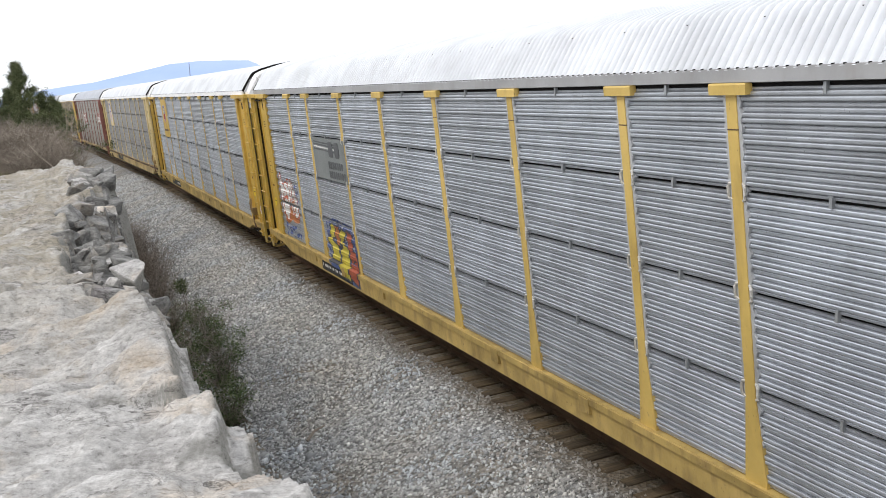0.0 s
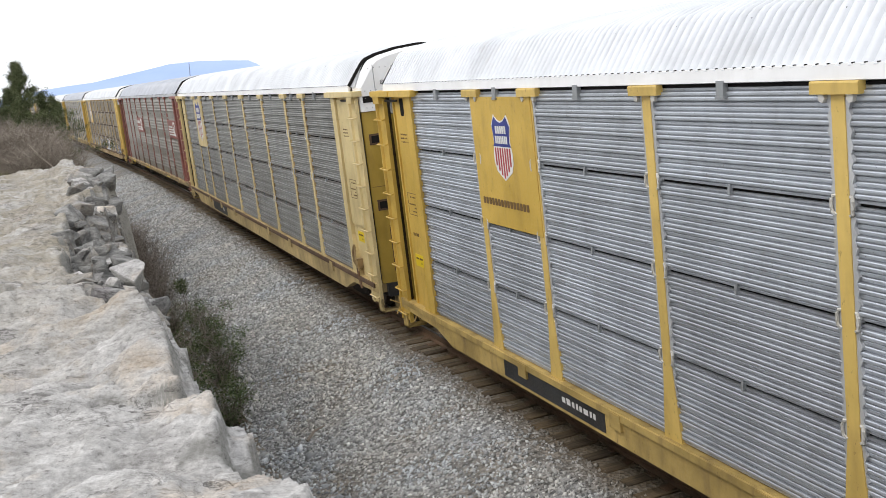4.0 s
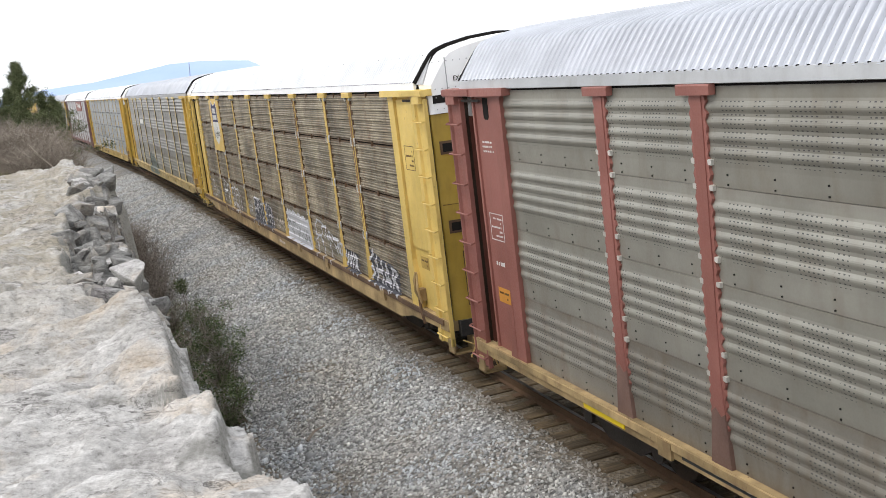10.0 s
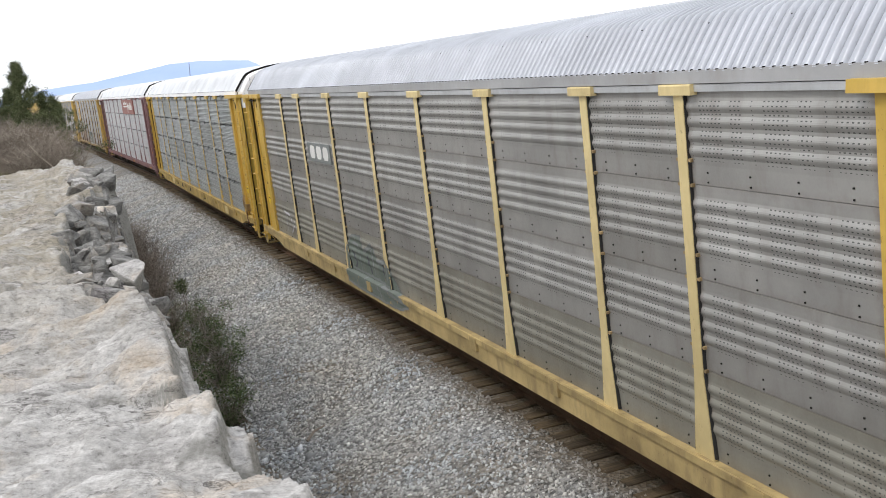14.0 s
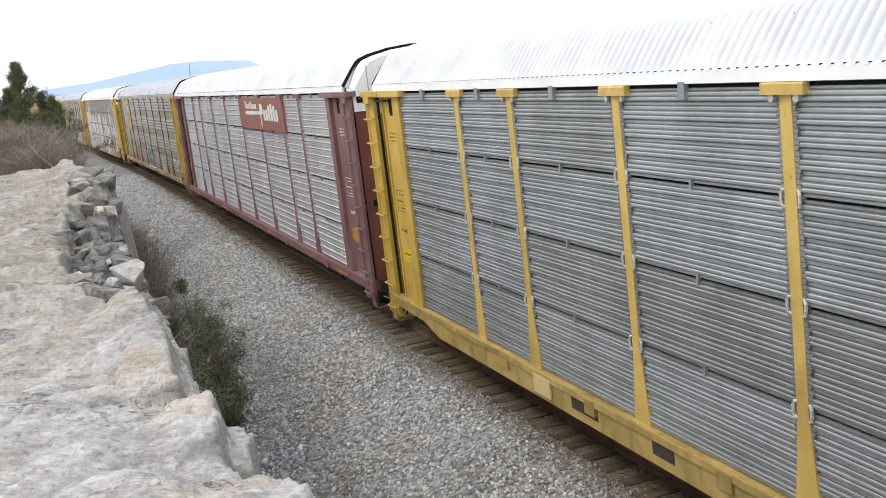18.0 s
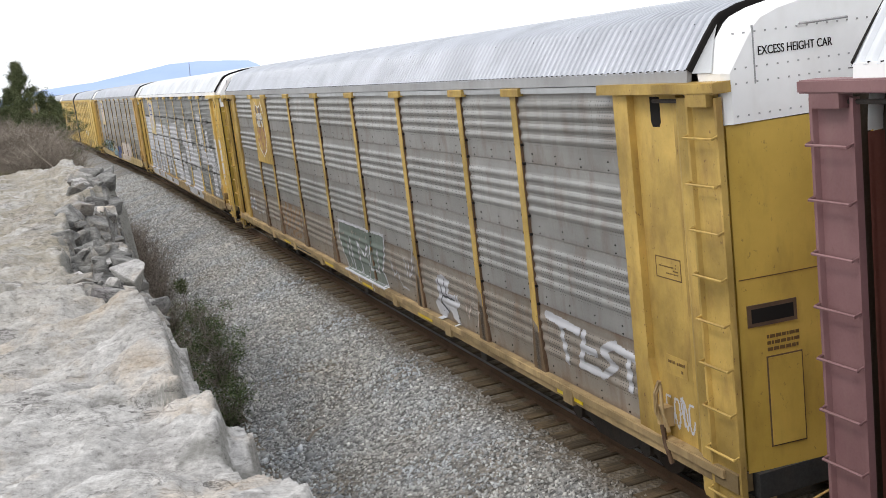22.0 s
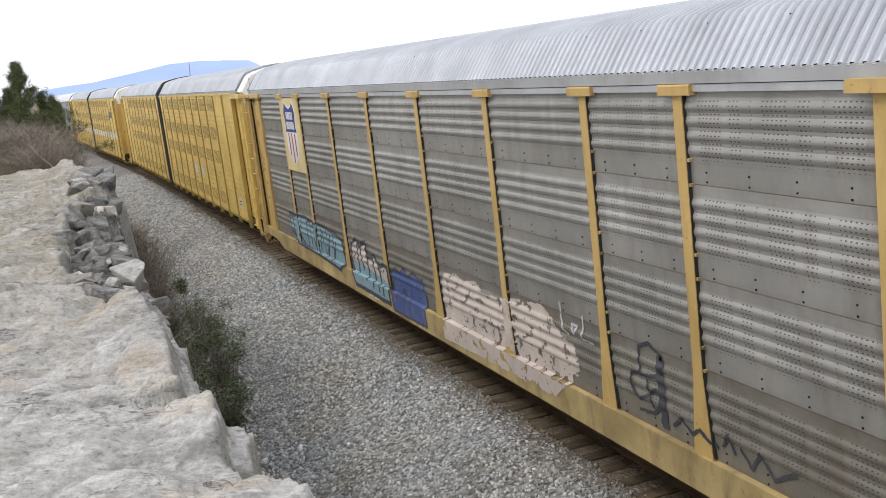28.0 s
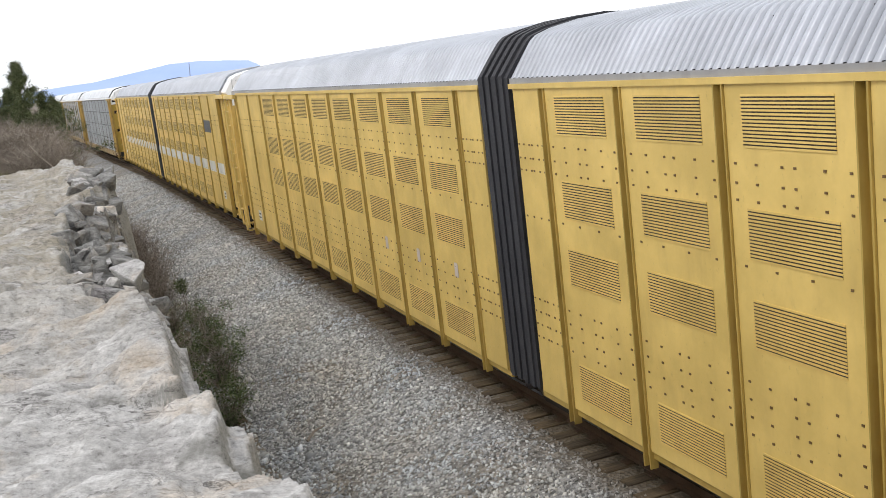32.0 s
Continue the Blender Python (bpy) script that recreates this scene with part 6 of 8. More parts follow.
def car_a():
    o = dict(splice=True, label="silver ribbed car carrier with yellow posts and sprayed lettering", style="slat", panel=STEEL, post=YELLOW_POST, sill=YELLOW_SILL, end=YELLOW, roof=ROOF_WHITE, fascia=FASCIA, sill_z=0.66, clips=True)
    r = autorack(o)
    sign = plate(r, "sign_panel", 4.4, 7.05, 2.99, 3.92, SIGN_GREY, "grey panel with a dark emblem", -1.57, 0.05)
    for i in range(4):
        part("sign_stripe", flat_shape([(5.15, 3.62 + 0.055 * i), (6.95, 3.66 + 0.055 * i), (6.95, 3.69 + 0.055 * i), (5.15, 3.65 + 0.055 * i)], -1.571), SIGN_WHITE if i == 1 else SIGN_DARK, sign)
    block_row(sign, 4.75, 5.75, 3.52, 3.86, 2, -1.576, SIGN_DARK, "dark emblem blocks")
    block_row(sign, 4.65, 5.85, 3.26, 3.42, 7, -1.572, SIGN_DARK, "dark lettering blocks")
    block_row(sign, 4.5, 5.85, 3.05, 3.21, 8, -1.572, SIGN_DARK, "dark lettering blocks")
    bubble = [
        [(11.45, 2.76), (11.35, 2.81), (11.24, 2.72), (11.2, 2.56), (11.06, 2.51), (10.77, 2.3), (10.81, 2.2), (11.16, 2.15), (11.27, 2.26), (11.23, 1.76), (11.36, 1.67), (11.44, 1.78), (11.5, 2.36)],
        [(11.2, 2.06), (10.92, 2.17), (10.65, 2.11), (10.6, 1.94), (10.69, 1.69), (10.9, 1.55), (11.13, 1.56), (11.23, 1.72)],
        [(11.03, 2.5), (10.88, 2.58), (10.61, 2.56), (10.42, 2.39), (10.36, 2.15), (10.4, 1.96), (10.58, 2.02), (10.7, 2.17), (10.92, 2.19)],
        [(10.6, 2.65), (10.39, 2.69), (10.22, 2.62), (10.22, 2.36), (10.27, 2.0), (10.19, 1.77), (10.35, 1.69), (10.38, 1.97), (10.42, 2.35)],
        [(10.22, 2.64), (10.12, 2.7), (10.01, 2.55), (9.88, 2.42), (9.63, 2.15), (9.62, 1.88), (9.75, 1.69), (9.98, 1.68), (10.18, 1.85), (10.19, 2.06), (10.08, 2.19), (10.21, 2.4)]]
    patch(r, "slat", [(11.49, 1.75), (11.23, 1.45), (10.88, 1.46), (10.53, 1.58), (10.13, 1.55), (9.8, 1.56), (9.62, 1.72), (9.62, 1.95), (10.3, 1.95), (11.2, 1.85)], SPRAY_ORANGE, "orange sprayed shadow under bubble letters", 0.1)
    for q in bubble:
        patch(r, "slat", q, SIGN_WHITE, "white bubble lettering", 0.12, 0.003)
    strokes(r, "slat", [closed(q) for q in bubble], 0.02, SPRAY_RED, "red sprayed outline", 0.006)
    strokes(r, "slat", [[(10.12, 2.1), (9.95, 2.14), (9.84, 2.0), (9.95, 1.86)], [(11.25, 2.05), (11.12, 2.06)]], 0.025, SPRAY_ORANGE, "orange strokes inside the letters", 0.009)
    patch(r, "slat", [(9.95, 2.6), (9.55, 2.55), (9.45, 2.2), (9.62, 2.1), (9.75, 2.3)], SPRAY_BLUE, "thin blue overspray", 1.0)
    patch(r, "slat", [(11.4, 1.45), (10.5, 1.42), (9.7, 1.5), (9.75, 1.15), (10.6, 1.1), (11.35, 1.1)], SPRAY_BLUE, "thin blue overspray", 1.02)
    halo = [(6.84, 1.94), (6.14, 2.10), (5.21, 2.06), (4.52, 2.0), (4.41, 1.4), (4.42, 0.70), (5.56, 0.72), (6.75, 1.0), (7.0, 1.37)]
    patch(r, "slat", halo, SPRAY_BLUE, "blue sprayed halo", 0.62)
    left = [(6.53, 1.89), (6.31, 1.98), (6.14, 1.9), (6.21, 1.63), (6.48, 1.58), (6.13, 1.49), (5.97, 1.39), (5.93, 1.06), (6.69, 1.05), (6.55, 1.35), (6.88, 1.45), (6.81, 1.6), (6.61, 1.61)]
    mid = [(5.8, 1.81), (5.54, 1.91), (5.26, 1.86), (5.36, 1.69), (5.62, 1.59), (5.18, 1.53), (5.19, 1.22), (5.08, 0.77), (5.52, 0.79), (5.88, 1.01), (5.85, 1.39), (5.58, 1.52), (5.81, 1.55)]
    wedge = [(6.13, 1.93), (5.76, 1.94), (5.83, 1.44), (6.01, 1.46), (6.17, 1.63)]
    tail = [(5.19, 1.92), (4.82, 1.89), (4.8, 1.51), (4.46, 1.4), (4.46, 0.74), (5.06, 0.85), (5.1, 1.39), (5.21, 1.62)]
    for q, m in ((wedge, SPRAY_ORANGE), (tail, SPRAY_RED), (left, SPRAY_YELLOW), (mid, SPRAY_YELLOW)):
        patch(r, "slat", q, m, "sprayed block lettering", 0.0, 0.004)
    strokes(r, "slat", [closed(left), closed(mid), closed(wedge), closed(tail), [(4.95, 1.2), (4.7, 1.3), (4.6, 1.1)]], 0.022, SPRAY_DARK, "dark outline", 0.008)
    sill_marks(r, 5.0, 7.6, 0.66, 3)
    TRAIN.append((r, -143.79))


def car_b():
    o = dict(words=(-1.02, 5.03), disc=True, wing=True, label="silver ribbed car carrier with yellow posts and a small shield", style="slat", panel=STEEL, post=YELLOW_POST, sill=YELLOW_SILL, end=YELLOW, roof=ROOF_WHITE, fascia=WHITE, sill_z=0.62, clips=True)
    r = autorack(o)
    p = yellow_sign(r)
    shield(p, 8.17, 4.12, 0.62, 0.92, -1.577, SIGN_BLUE, SIGN_RED, False)
    block_row(p, 7.5, 9.05, 3.28, 3.38, 15, -1.578, INK_BROWN, "small brown lettering blocks")
    sill_marks(r, 5.9, 8.9, 0.62, 4)
    TRAIN.append((r, -115.79))


def car_c():
    o = dict(peep=False, lip=RUST, flange=SILL_WORN, wing=True, label="dull grey ribbed car carrier with pale yellow posts and large shield", style="slat", panel=STEEL_DULL, post=YELLOW_PALE, sill=PALE_SILL, end=YELLOW_PALE, roof=ROOF_WHITE, fascia=WHITE, sill_z=0.56, clips=True, half_plate=True)
    r = autorack(o)
    p = yellow_sign(r, YELLOW_PALE)
    shield(p, 8.17, 3.98, 1.2, 1.55, -1.577, SIGN_BLUE, SIGN_RED, True)
    sill_marks(r, 4.6, 7.6, 0.56, 23)
    TRAIN.append((r, -87.28))


def car_d():
    # panel_low: lowest row darker and browner than the rows above
    o = dict(panel_low=PERF_UMBER, foot=FOOT_RED, words=(-1.10, 5.13), rail=False, label="dark perforated car carrier with oxide red posts and ends", style="perf", panel=PERF_OLIVE, flange=BROWN, ragged=True, post=BROWN, sill=SILL_WORN, end=BROWN, door=BROWN_SHADED, ink=SIGN_WHITE, roof=ROOF_ZINC, fascia=FASCIA_PALE, sill_z=0.84, stud_mat=CLIP)
    r = autorack(o)
    for y0, y1, z0, z1, words in ((1.66, 4.4, 2.95, 3.78, 7), (-11.7, -9.15, 2.98, 3.82, 14)):
        p = plate(r, "sign_panel", y0, y1, z0, z1, BROWN, "oxide red sheet panel with a white emblem", -1.60, 0.07)
        w = y1 - y0
        n = 2 if words == 7 else 3
        for i in range(n):
            za = z0 + 0.14 + 0.12 * i
            part("emblem_bar", flat_shape([(y0 + 0.22 * w, za), (y1 - 0.1 * w, za), (y1 - 0.1 * w, za + 0.07), (y0 + 0.22 * w, za + 0.07)], -1.601), SIGN_WHITE, p)
        cy, cz, ra = y0 + 0.2 * w, z0 + 0.46, 0.35
        arc = [(cy + ra * math.cos(a), cz + ra * math.sin(a)) for a in [math.pi * (-0.5 + k / 8) for k in range(13)]]
        arc += [(cy + ra * 0.66 * math.cos(a), cz + ra * 0.66 * math.sin(a)) for a in [math.pi * (-0.5 + k / 8) for k in range(12, -1, -1)]]
        part("emblem_wheel", flat_shape(arc, -1.602), SIGN_WHITE, p)
        part("emblem_hub", flat_shape([(cy + 0.11 * math.cos(k), cz + 0.11 * math.sin(k)) for k in [0.45 * i for i in range(14)]], -1.602), SIGN_WHITE, p)
        part("emblem_tail", flat_shape([(cy - 0.3, cz - 0.34), (cy - 0.08, cz - 0.34), (cy + 0.14, cz - 0.1), (cy - 0.02, cz - 0.06)], -1.602), SIGN_WHITE, p)
        size = 0.17 if words == 7 else 0.075
        block_row(p, y0 + 0.42 * w, y1 - 0.1 * w, z0 + 0.5, z0 + 0.5 + size, words, -1.601, SIGN_WHITE, "white lettering blocks")
    for y in (-6.3, 2.4, 9.6):
        part("sill_patch", Shape().box(-1.612, -1.59, y - 0.5, y + 0.5, 0.87, 1.0), SIGN_YELLOW, r, "yellow reflective patch")
    sill_marks(r, 5.4, 7.9, 0.84, 21)
    TRAIN.append((r, -59.20))


def car_e():
    o = dict(box=(3.55, 3.98), sticker=YELLOW_WORN, rust_posts=(1, 3), peep=False, lip=RUST, wing=True, label="rust-streaked car carrier with yellow posts and white sprayed tags", style="slat", panel=STEEL_RUST, flange=RUST, post=YELLOW_POST, sill=SILL_WORN, end=YELLOW_BRIGHT, roof=ROOF_WHITE, fascia=WHITE, sill_z=0.64, clips=True, half_plate=True, door=YELLOW_DEEP_SHADE)
    r = autorack(o)
    p = yellow_sign(r, YELLOW_MAX)
    shield(p, 8.17, 3.98, 1.22, 1.55, -1.577, SIGN_NAVY, None, False)
    loops = [[(0.08, 0.8), (0.16, 0.5), (0.22, 0.3), (0.14, 0.32), (0.14, 0.5), (0.24, 0.4)], [(0.27, 0.78), (0.34, 0.38)], [(0.38, 0.68), (0.46, 0.3), (0.55, 0.62), (0.6, 0.3)], [(0.68, 0.85), (0.55, 0.62), (0.72, 0.5), (0.6, 0.32)], [(0.78, 0.82), (0.78, 0.46), (0.95, 0.62), (0.8, 0.55), (0.97, 0.42)]]
    ink = [near_line([(8.78 - 1.22 * u, 3.2 + 0.75 * v) for u, v in q], 0.014) for q in loops]
    flat_spray(p, -1.588, 7.56, 8.78, 3.2, 3.95, lambda y, z: any(t(y, z) for t in ink), INK, "thin dark marker scrawl", 0.012, "scrawl")
    strokes(r, "slat", [[(10.9, 1.75), (10.85, 1.2), (10.5, 1.2)], [(10.9, 1.5), (10.55, 1.5)], [(10.9, 1.75), (10.5, 1.72)], [(10.3, 1.55), (10.2, 1.25)], [(10.1, 1.3), (10.0, 1.55), (9.8, 1.3), (9.7, 1.55)]], 0.02, SPRAY_WHITE, "faint thin white tag")
    arch = [[(8.39, 1.87), (8.22, 1.94), (7.83, 1.84), (7.84, 1.61), (8.39, 1.57), (8.39, 1.87)], [(8.54, 1.19), (8.42, 1.46), (7.92, 1.59), (7.66, 1.45), (7.65, 1.06)], [(7.84, 1.61), (7.75, 1.82), (7.43, 1.81), (7.18, 1.68), (6.96, 1.47), (6.79, 1.01)],
            [(7.4, 1.7), (7.45, 1.5), (7.25, 1.5)], [(6.94, 1.54), (6.87, 1.77), (6.63, 1.76), (6.55, 1.57), (6.57, 1.31)], [(6.51, 1.76), (6.31, 1.83), (6.19, 1.65), (6.29, 1.32)], [(6.17, 1.74), (5.84, 1.81), (5.53, 1.65), (5.41, 1.42), (5.35, 1.01)],
            [(6.19, 1.53), (5.82, 1.61), (5.75, 1.34), (5.92, 1.06)], [(6.68, 1.23), (6.48, 1.28), (6.12, 1.24), (5.7, 1.0)], [(6.8, 1.1), (6.4, 1.3), (6.1, 1.05)]]
    strokes(r, "slat", arch, 0.028, SPRAY_WHITE, "white sprayed outline letters")
    strokes(r, "slat", [[(4.08, 1.45), (4.0, 1.2), (3.85, 1.48), (3.78, 1.22)], [(3.7, 1.45), (3.62, 1.25), (3.78, 1.3)], [(3.6, 1.56), (3.38, 1.22)], [(3.38, 1.52), (3.6, 1.25)]], 0.022, SPRAY_WHITE, "small white tag")
    shade = [(2.96, 1.77), (2.45, 1.77), (2.1, 1.76), (1.75, 1.66), (1.45, 1.73), (1.1, 1.75), (0.7, 1.72), (0.35, 1.55), (0.2, 1.06), (3.0, 1.06)]
    patch(r, "slat", shade, SPRAY_DARK, "dark sprayed fill", 0.35)
    strokes(r, "slat", [[(2.96, 1.71), (2.89, 1.77), (2.49, 1.75), (2.42, 1.59), (2.53, 1.43), (2.95, 1.41), (2.96, 1.71)], [(3.01, 0.95), (3.04, 1.26), (2.95, 1.41), (2.56, 1.44), (2.37, 1.25), (2.35, 0.95)], [(2.52, 1.5), (2.43, 1.73), (2.1, 1.74), (2.07, 1.44), (1.82, 1.05)],
                        [(2.3, 1.62), (2.3, 1.48), (2.15, 1.5)], [(2.05, 1.62), (1.75, 1.63), (1.64, 1.46), (1.43, 1.05)], [(1.63, 1.63), (1.45, 1.71), (1.32, 1.65), (1.33, 1.1)], [(1.2, 1.2), (1.2, 1.66), (0.95, 1.72), (0.9, 1.2)], [(0.8, 1.68), (0.5, 1.62), (0.35, 1.3), (0.25, 1.0)], [(0.85, 1.4), (0.6, 1.42), (0.55, 1.1)]], 0.03, SPRAY_WHITE, "white sprayed outline letters", 0.008)
    strokes(r, "slat", [[(-0.2, 1.45), (-0.15, 1.25), (-0.4, 1.2)], [(-0.5, 1.2), (-0.55, 1.45), (-0.7, 1.3), (-0.85, 1.45), (-0.9, 1.2)], [(-1.2, 1.45), (-1.05, 1.35), (-1.25, 1.2)]], 0.022, SPRAY_PINK, "faint pale tag")
    block = [(-1.63, 1.89), (-1.8, 1.80), (-1.93, 1.86), (-2.15, 1.80), (-2.35, 1.88), (-2.7, 1.78), (-2.95, 1.86), (-3.2, 1.76), (-3.47, 1.83), (-3.8, 1.74), (-4.15, 1.81), (-4.32, 1.05), (-1.48, 1.05)]
    patch(r, "slat", block, SPRAY_WHITE, "white sprayed block with a scalloped top", 0.1)
    strokes(r, "slat", [[(-1.65, 1.35), (-1.75, 1.54), (-2.0, 1.52), (-2.1, 1.22)], [(-2.2, 1.2), (-2.3, 1.55), (-2.6, 1.55), (-2.65, 1.25)], [(-2.75, 1.15), (-2.95, 1.45), (-3.2, 1.15)], [(-3.4, 1.45), (-3.35, 1.2), (-3.65, 1.2), (-3.7, 1.45)], [(-3.85, 1.2), (-4.0, 1.4), (-4.15, 1.15)]], 0.025, SIGN_GREY, "grey scrawl on the white block", 0.006)
    strokes(r, "slat", [[(-4.81, 1.79), (-4.98, 1.88), (-5.43, 1.85), (-5.33, 1.53), (-5.02, 1.51), (-4.79, 1.51), (-4.81, 1.79)], [(-4.76, 1.22), (-4.74, 1.38), (-5.02, 1.51), (-5.35, 1.37), (-5.49, 0.98)], [(-5.42, 1.77), (-5.75, 1.8), (-5.77, 1.59), (-5.98, 1.49), (-6.17, 0.98)], [(-5.6, 1.65), (-5.62, 1.52)],
                        [(-5.89, 1.52), (-6.01, 1.73), (-6.34, 1.59), (-6.75, 1.6), (-6.83, 1.29)], [(-5.99, 1.6), (-6.33, 1.48), (-6.48, 1.38), (-6.74, 1.5), (-6.6, 1.25)], [(-4.85, 1.3), (-4.88, 1.0)], [(-6.95, 1.55), (-6.93, 1.3), (-7.12, 1.3), (-7.12, 1.55), (-6.95, 1.55)]], 0.03, SPRAY_WHITE, "white sprayed outline letters")
    patch(r, "slat", [(-7.3, 1.5), (-8.35, 1.45), (-8.35, 1.06), (-7.35, 1.06)], SPRAY_DARK, "dark sprayed fill", 0.45)
    strokes(r, "slat", [[(-7.33, 1.49), (-7.4, 1.1), (-7.54, 1.41), (-7.65, 1.1), (-7.74, 1.44)], [(-7.74, 1.44), (-7.83, 1.3), (-7.94, 1.45)], [(-7.83, 1.3), (-7.84, 1.08)], [(-8.03, 1.04), (-8.02, 1.4), (-8.23, 1.35), (-8.07, 1.22), (-8.34, 1.06)]], 0.035, SPRAY_WHITE, "bold white tag", 0.008)
    patch(r, "slat", [(-9.15, 1.75), (-9.8, 1.62), (-10.6, 1.58), (-11.05, 1.5), (-11.05, 1.06), (-9.15, 1.06)], SPRAY_DARK, "dark sprayed fill", 0.55)
    strokes(r, "slat", [[(-9.49, 1.72), (-9.15, 1.45), (-9.46, 1.3), (-9.2, 1.08)], [(-9.65, 1.62), (-9.6, 1.05)], [(-9.63, 1.33), (-9.96, 1.35)], [(-9.98, 1.55), (-9.95, 1.03)], [(-10.1, 1.05), (-10.28, 1.52), (-10.48, 1.05)], [(-10.18, 1.22), (-10.4, 1.22)], [(-10.62, 1.06), (-10.64, 1.52), (-10.93, 1.47), (-10.69, 1.29), (-11.0, 1.06)]], 0.045, SPRAY_WHITE, "bold white block tag", 0.008)
    stencil(r, -1.604, -1.2, 0.7, 0.72, 0.9, 1, SPRAY_PINK, 24, "faint pale marks, kept as bars", 5.0)
    for ob in r.children:
        if ob.name.startswith("spray_paint"):
            ob.location.y += 0.13
    TRAIN.append((r, -30.92))


def car_f():
    # panel_low: lowest row darker and more olive than the rows above
    o = dict(panel_low=PERF_OLIVE, label="grey perforated car carrier with pale yellow posts and sill", style="perf", panel=PERF, post=YELLOW_PALE, sill=PALE_SILL, end=YELLOW, roof=ROOF_ZINC, fascia=FASCIA, sill_z=0.66, stud_mat=SILL_WORN, hood_slot=False, door=YELLOW_DEEP_SHADE)
    r = autorack(o)
    p = plate(r, "sign_panel", 4.75, 6.75, 3.35, 3.78, SIGN_GREY, "weathered grey sign with white blocks", -1.57, 0.05)
    block_row(p, 4.85, 6.6, 3.42, 3.72, 3, -1.572, SIGN_WHITE, "white emblem blocks")
    cloud = [(4.42, 1.48), (4.2, 1.75), (3.95, 1.86), (3.36, 1.91), (3.19, 1.61), (2.59, 1.83), (2.38, 1.68), (2.27, 1.51), (1.68, 1.62), (1.43, 1.42), (1.13, 1.18), (0.82, 1.02), (0.38, 0.89), (0.89, 0.77), (1.92, 0.76), (3.43, 0.76), (4.4, 0.80)]
    patch(r, "perf", cloud, SPRAY_GREEN, "grey-green sprayed lettering, unreadable", 0.3)
    strokes(r, "perf", [closed(cloud), [(4.3, 1.43), (4.12, 1.12), (3.35, 1.12), (1.53, 1.1)], [(3.91, 1.69), (3.53, 1.69), (3.45, 1.1)], [(3.1, 1.59), (2.61, 1.77), (2.51, 1.2)], [(2.21, 1.46), (1.62, 1.57), (1.57, 1.21)], [(2.31, 1.13), (1.4, 1.01), (0.43, 0.93)], [(3.1, 1.1), (2.8, 0.8)], [(2.2, 1.05), (2.0, 0.78)]], 0.026, SIGN_GREY, "pale grey outline", 0.008)
    strokes(r, "perf", [[(4.0, 1.5), (3.8, 1.3), (3.9, 1.15)], [(2.9, 1.5), (2.75, 1.2)], [(1.9, 1.45), (1.85, 1.2)]], 0.04, SPRAY_DARK, "dark strokes", 0.008)
    strokes(r, "perf", [[(10.63, 1.73), (9.93, 1.68)], [(10.35, 1.7), (10.45, 1.22)], [(9.95, 1.63), (9.6, 1.4), (10.02, 1.19)], [(9.5, 1.55), (9.3, 1.2)]], 0.025, SPRAY_WHITE, "pale tag")
    TRAIN.append((r, -2.31))


def car_g():
    o = dict(words=(-0.68, 5.06), wing=True, label="blue-grey ribbed car carrier with bright yellow posts and ends", style="slat", panel=STEEL_COOL, post=YELLOW_POST, sill=YELLOW_SILL, end=YELLOW, roof=ROOF_WHITE, fascia=WHITE, sill_z=0.64, clips=True, door=YELLOW_DEEP_SHADE)
    r = autorack(o)
    plate(r, "sill_placard", -8.4, -7.85, 0.72, 0.98, YELLOW_PALE, "pale placard on the sill", -1.64, 0.03)
    plate(r, "sill_placard", 6.7, 7.2, 0.72, 0.98, YELLOW_PALE, "pale placard on the sill", -1.64, 0.03)
    for y0, y1 in ((5.45, 6.15), (3.75, 4.2), (1.2, 1.6), (-2.9, -2.4)):
        # a plate on the sill, coloured as a shaded opening
        plate(r, "sill_opening", y0, y1, 0.76, 0.93, HOLLOW_SHADE, "dark rusty opening in the sill", -1.603, 0.02)
    TRAIN.append((r, 26.06))


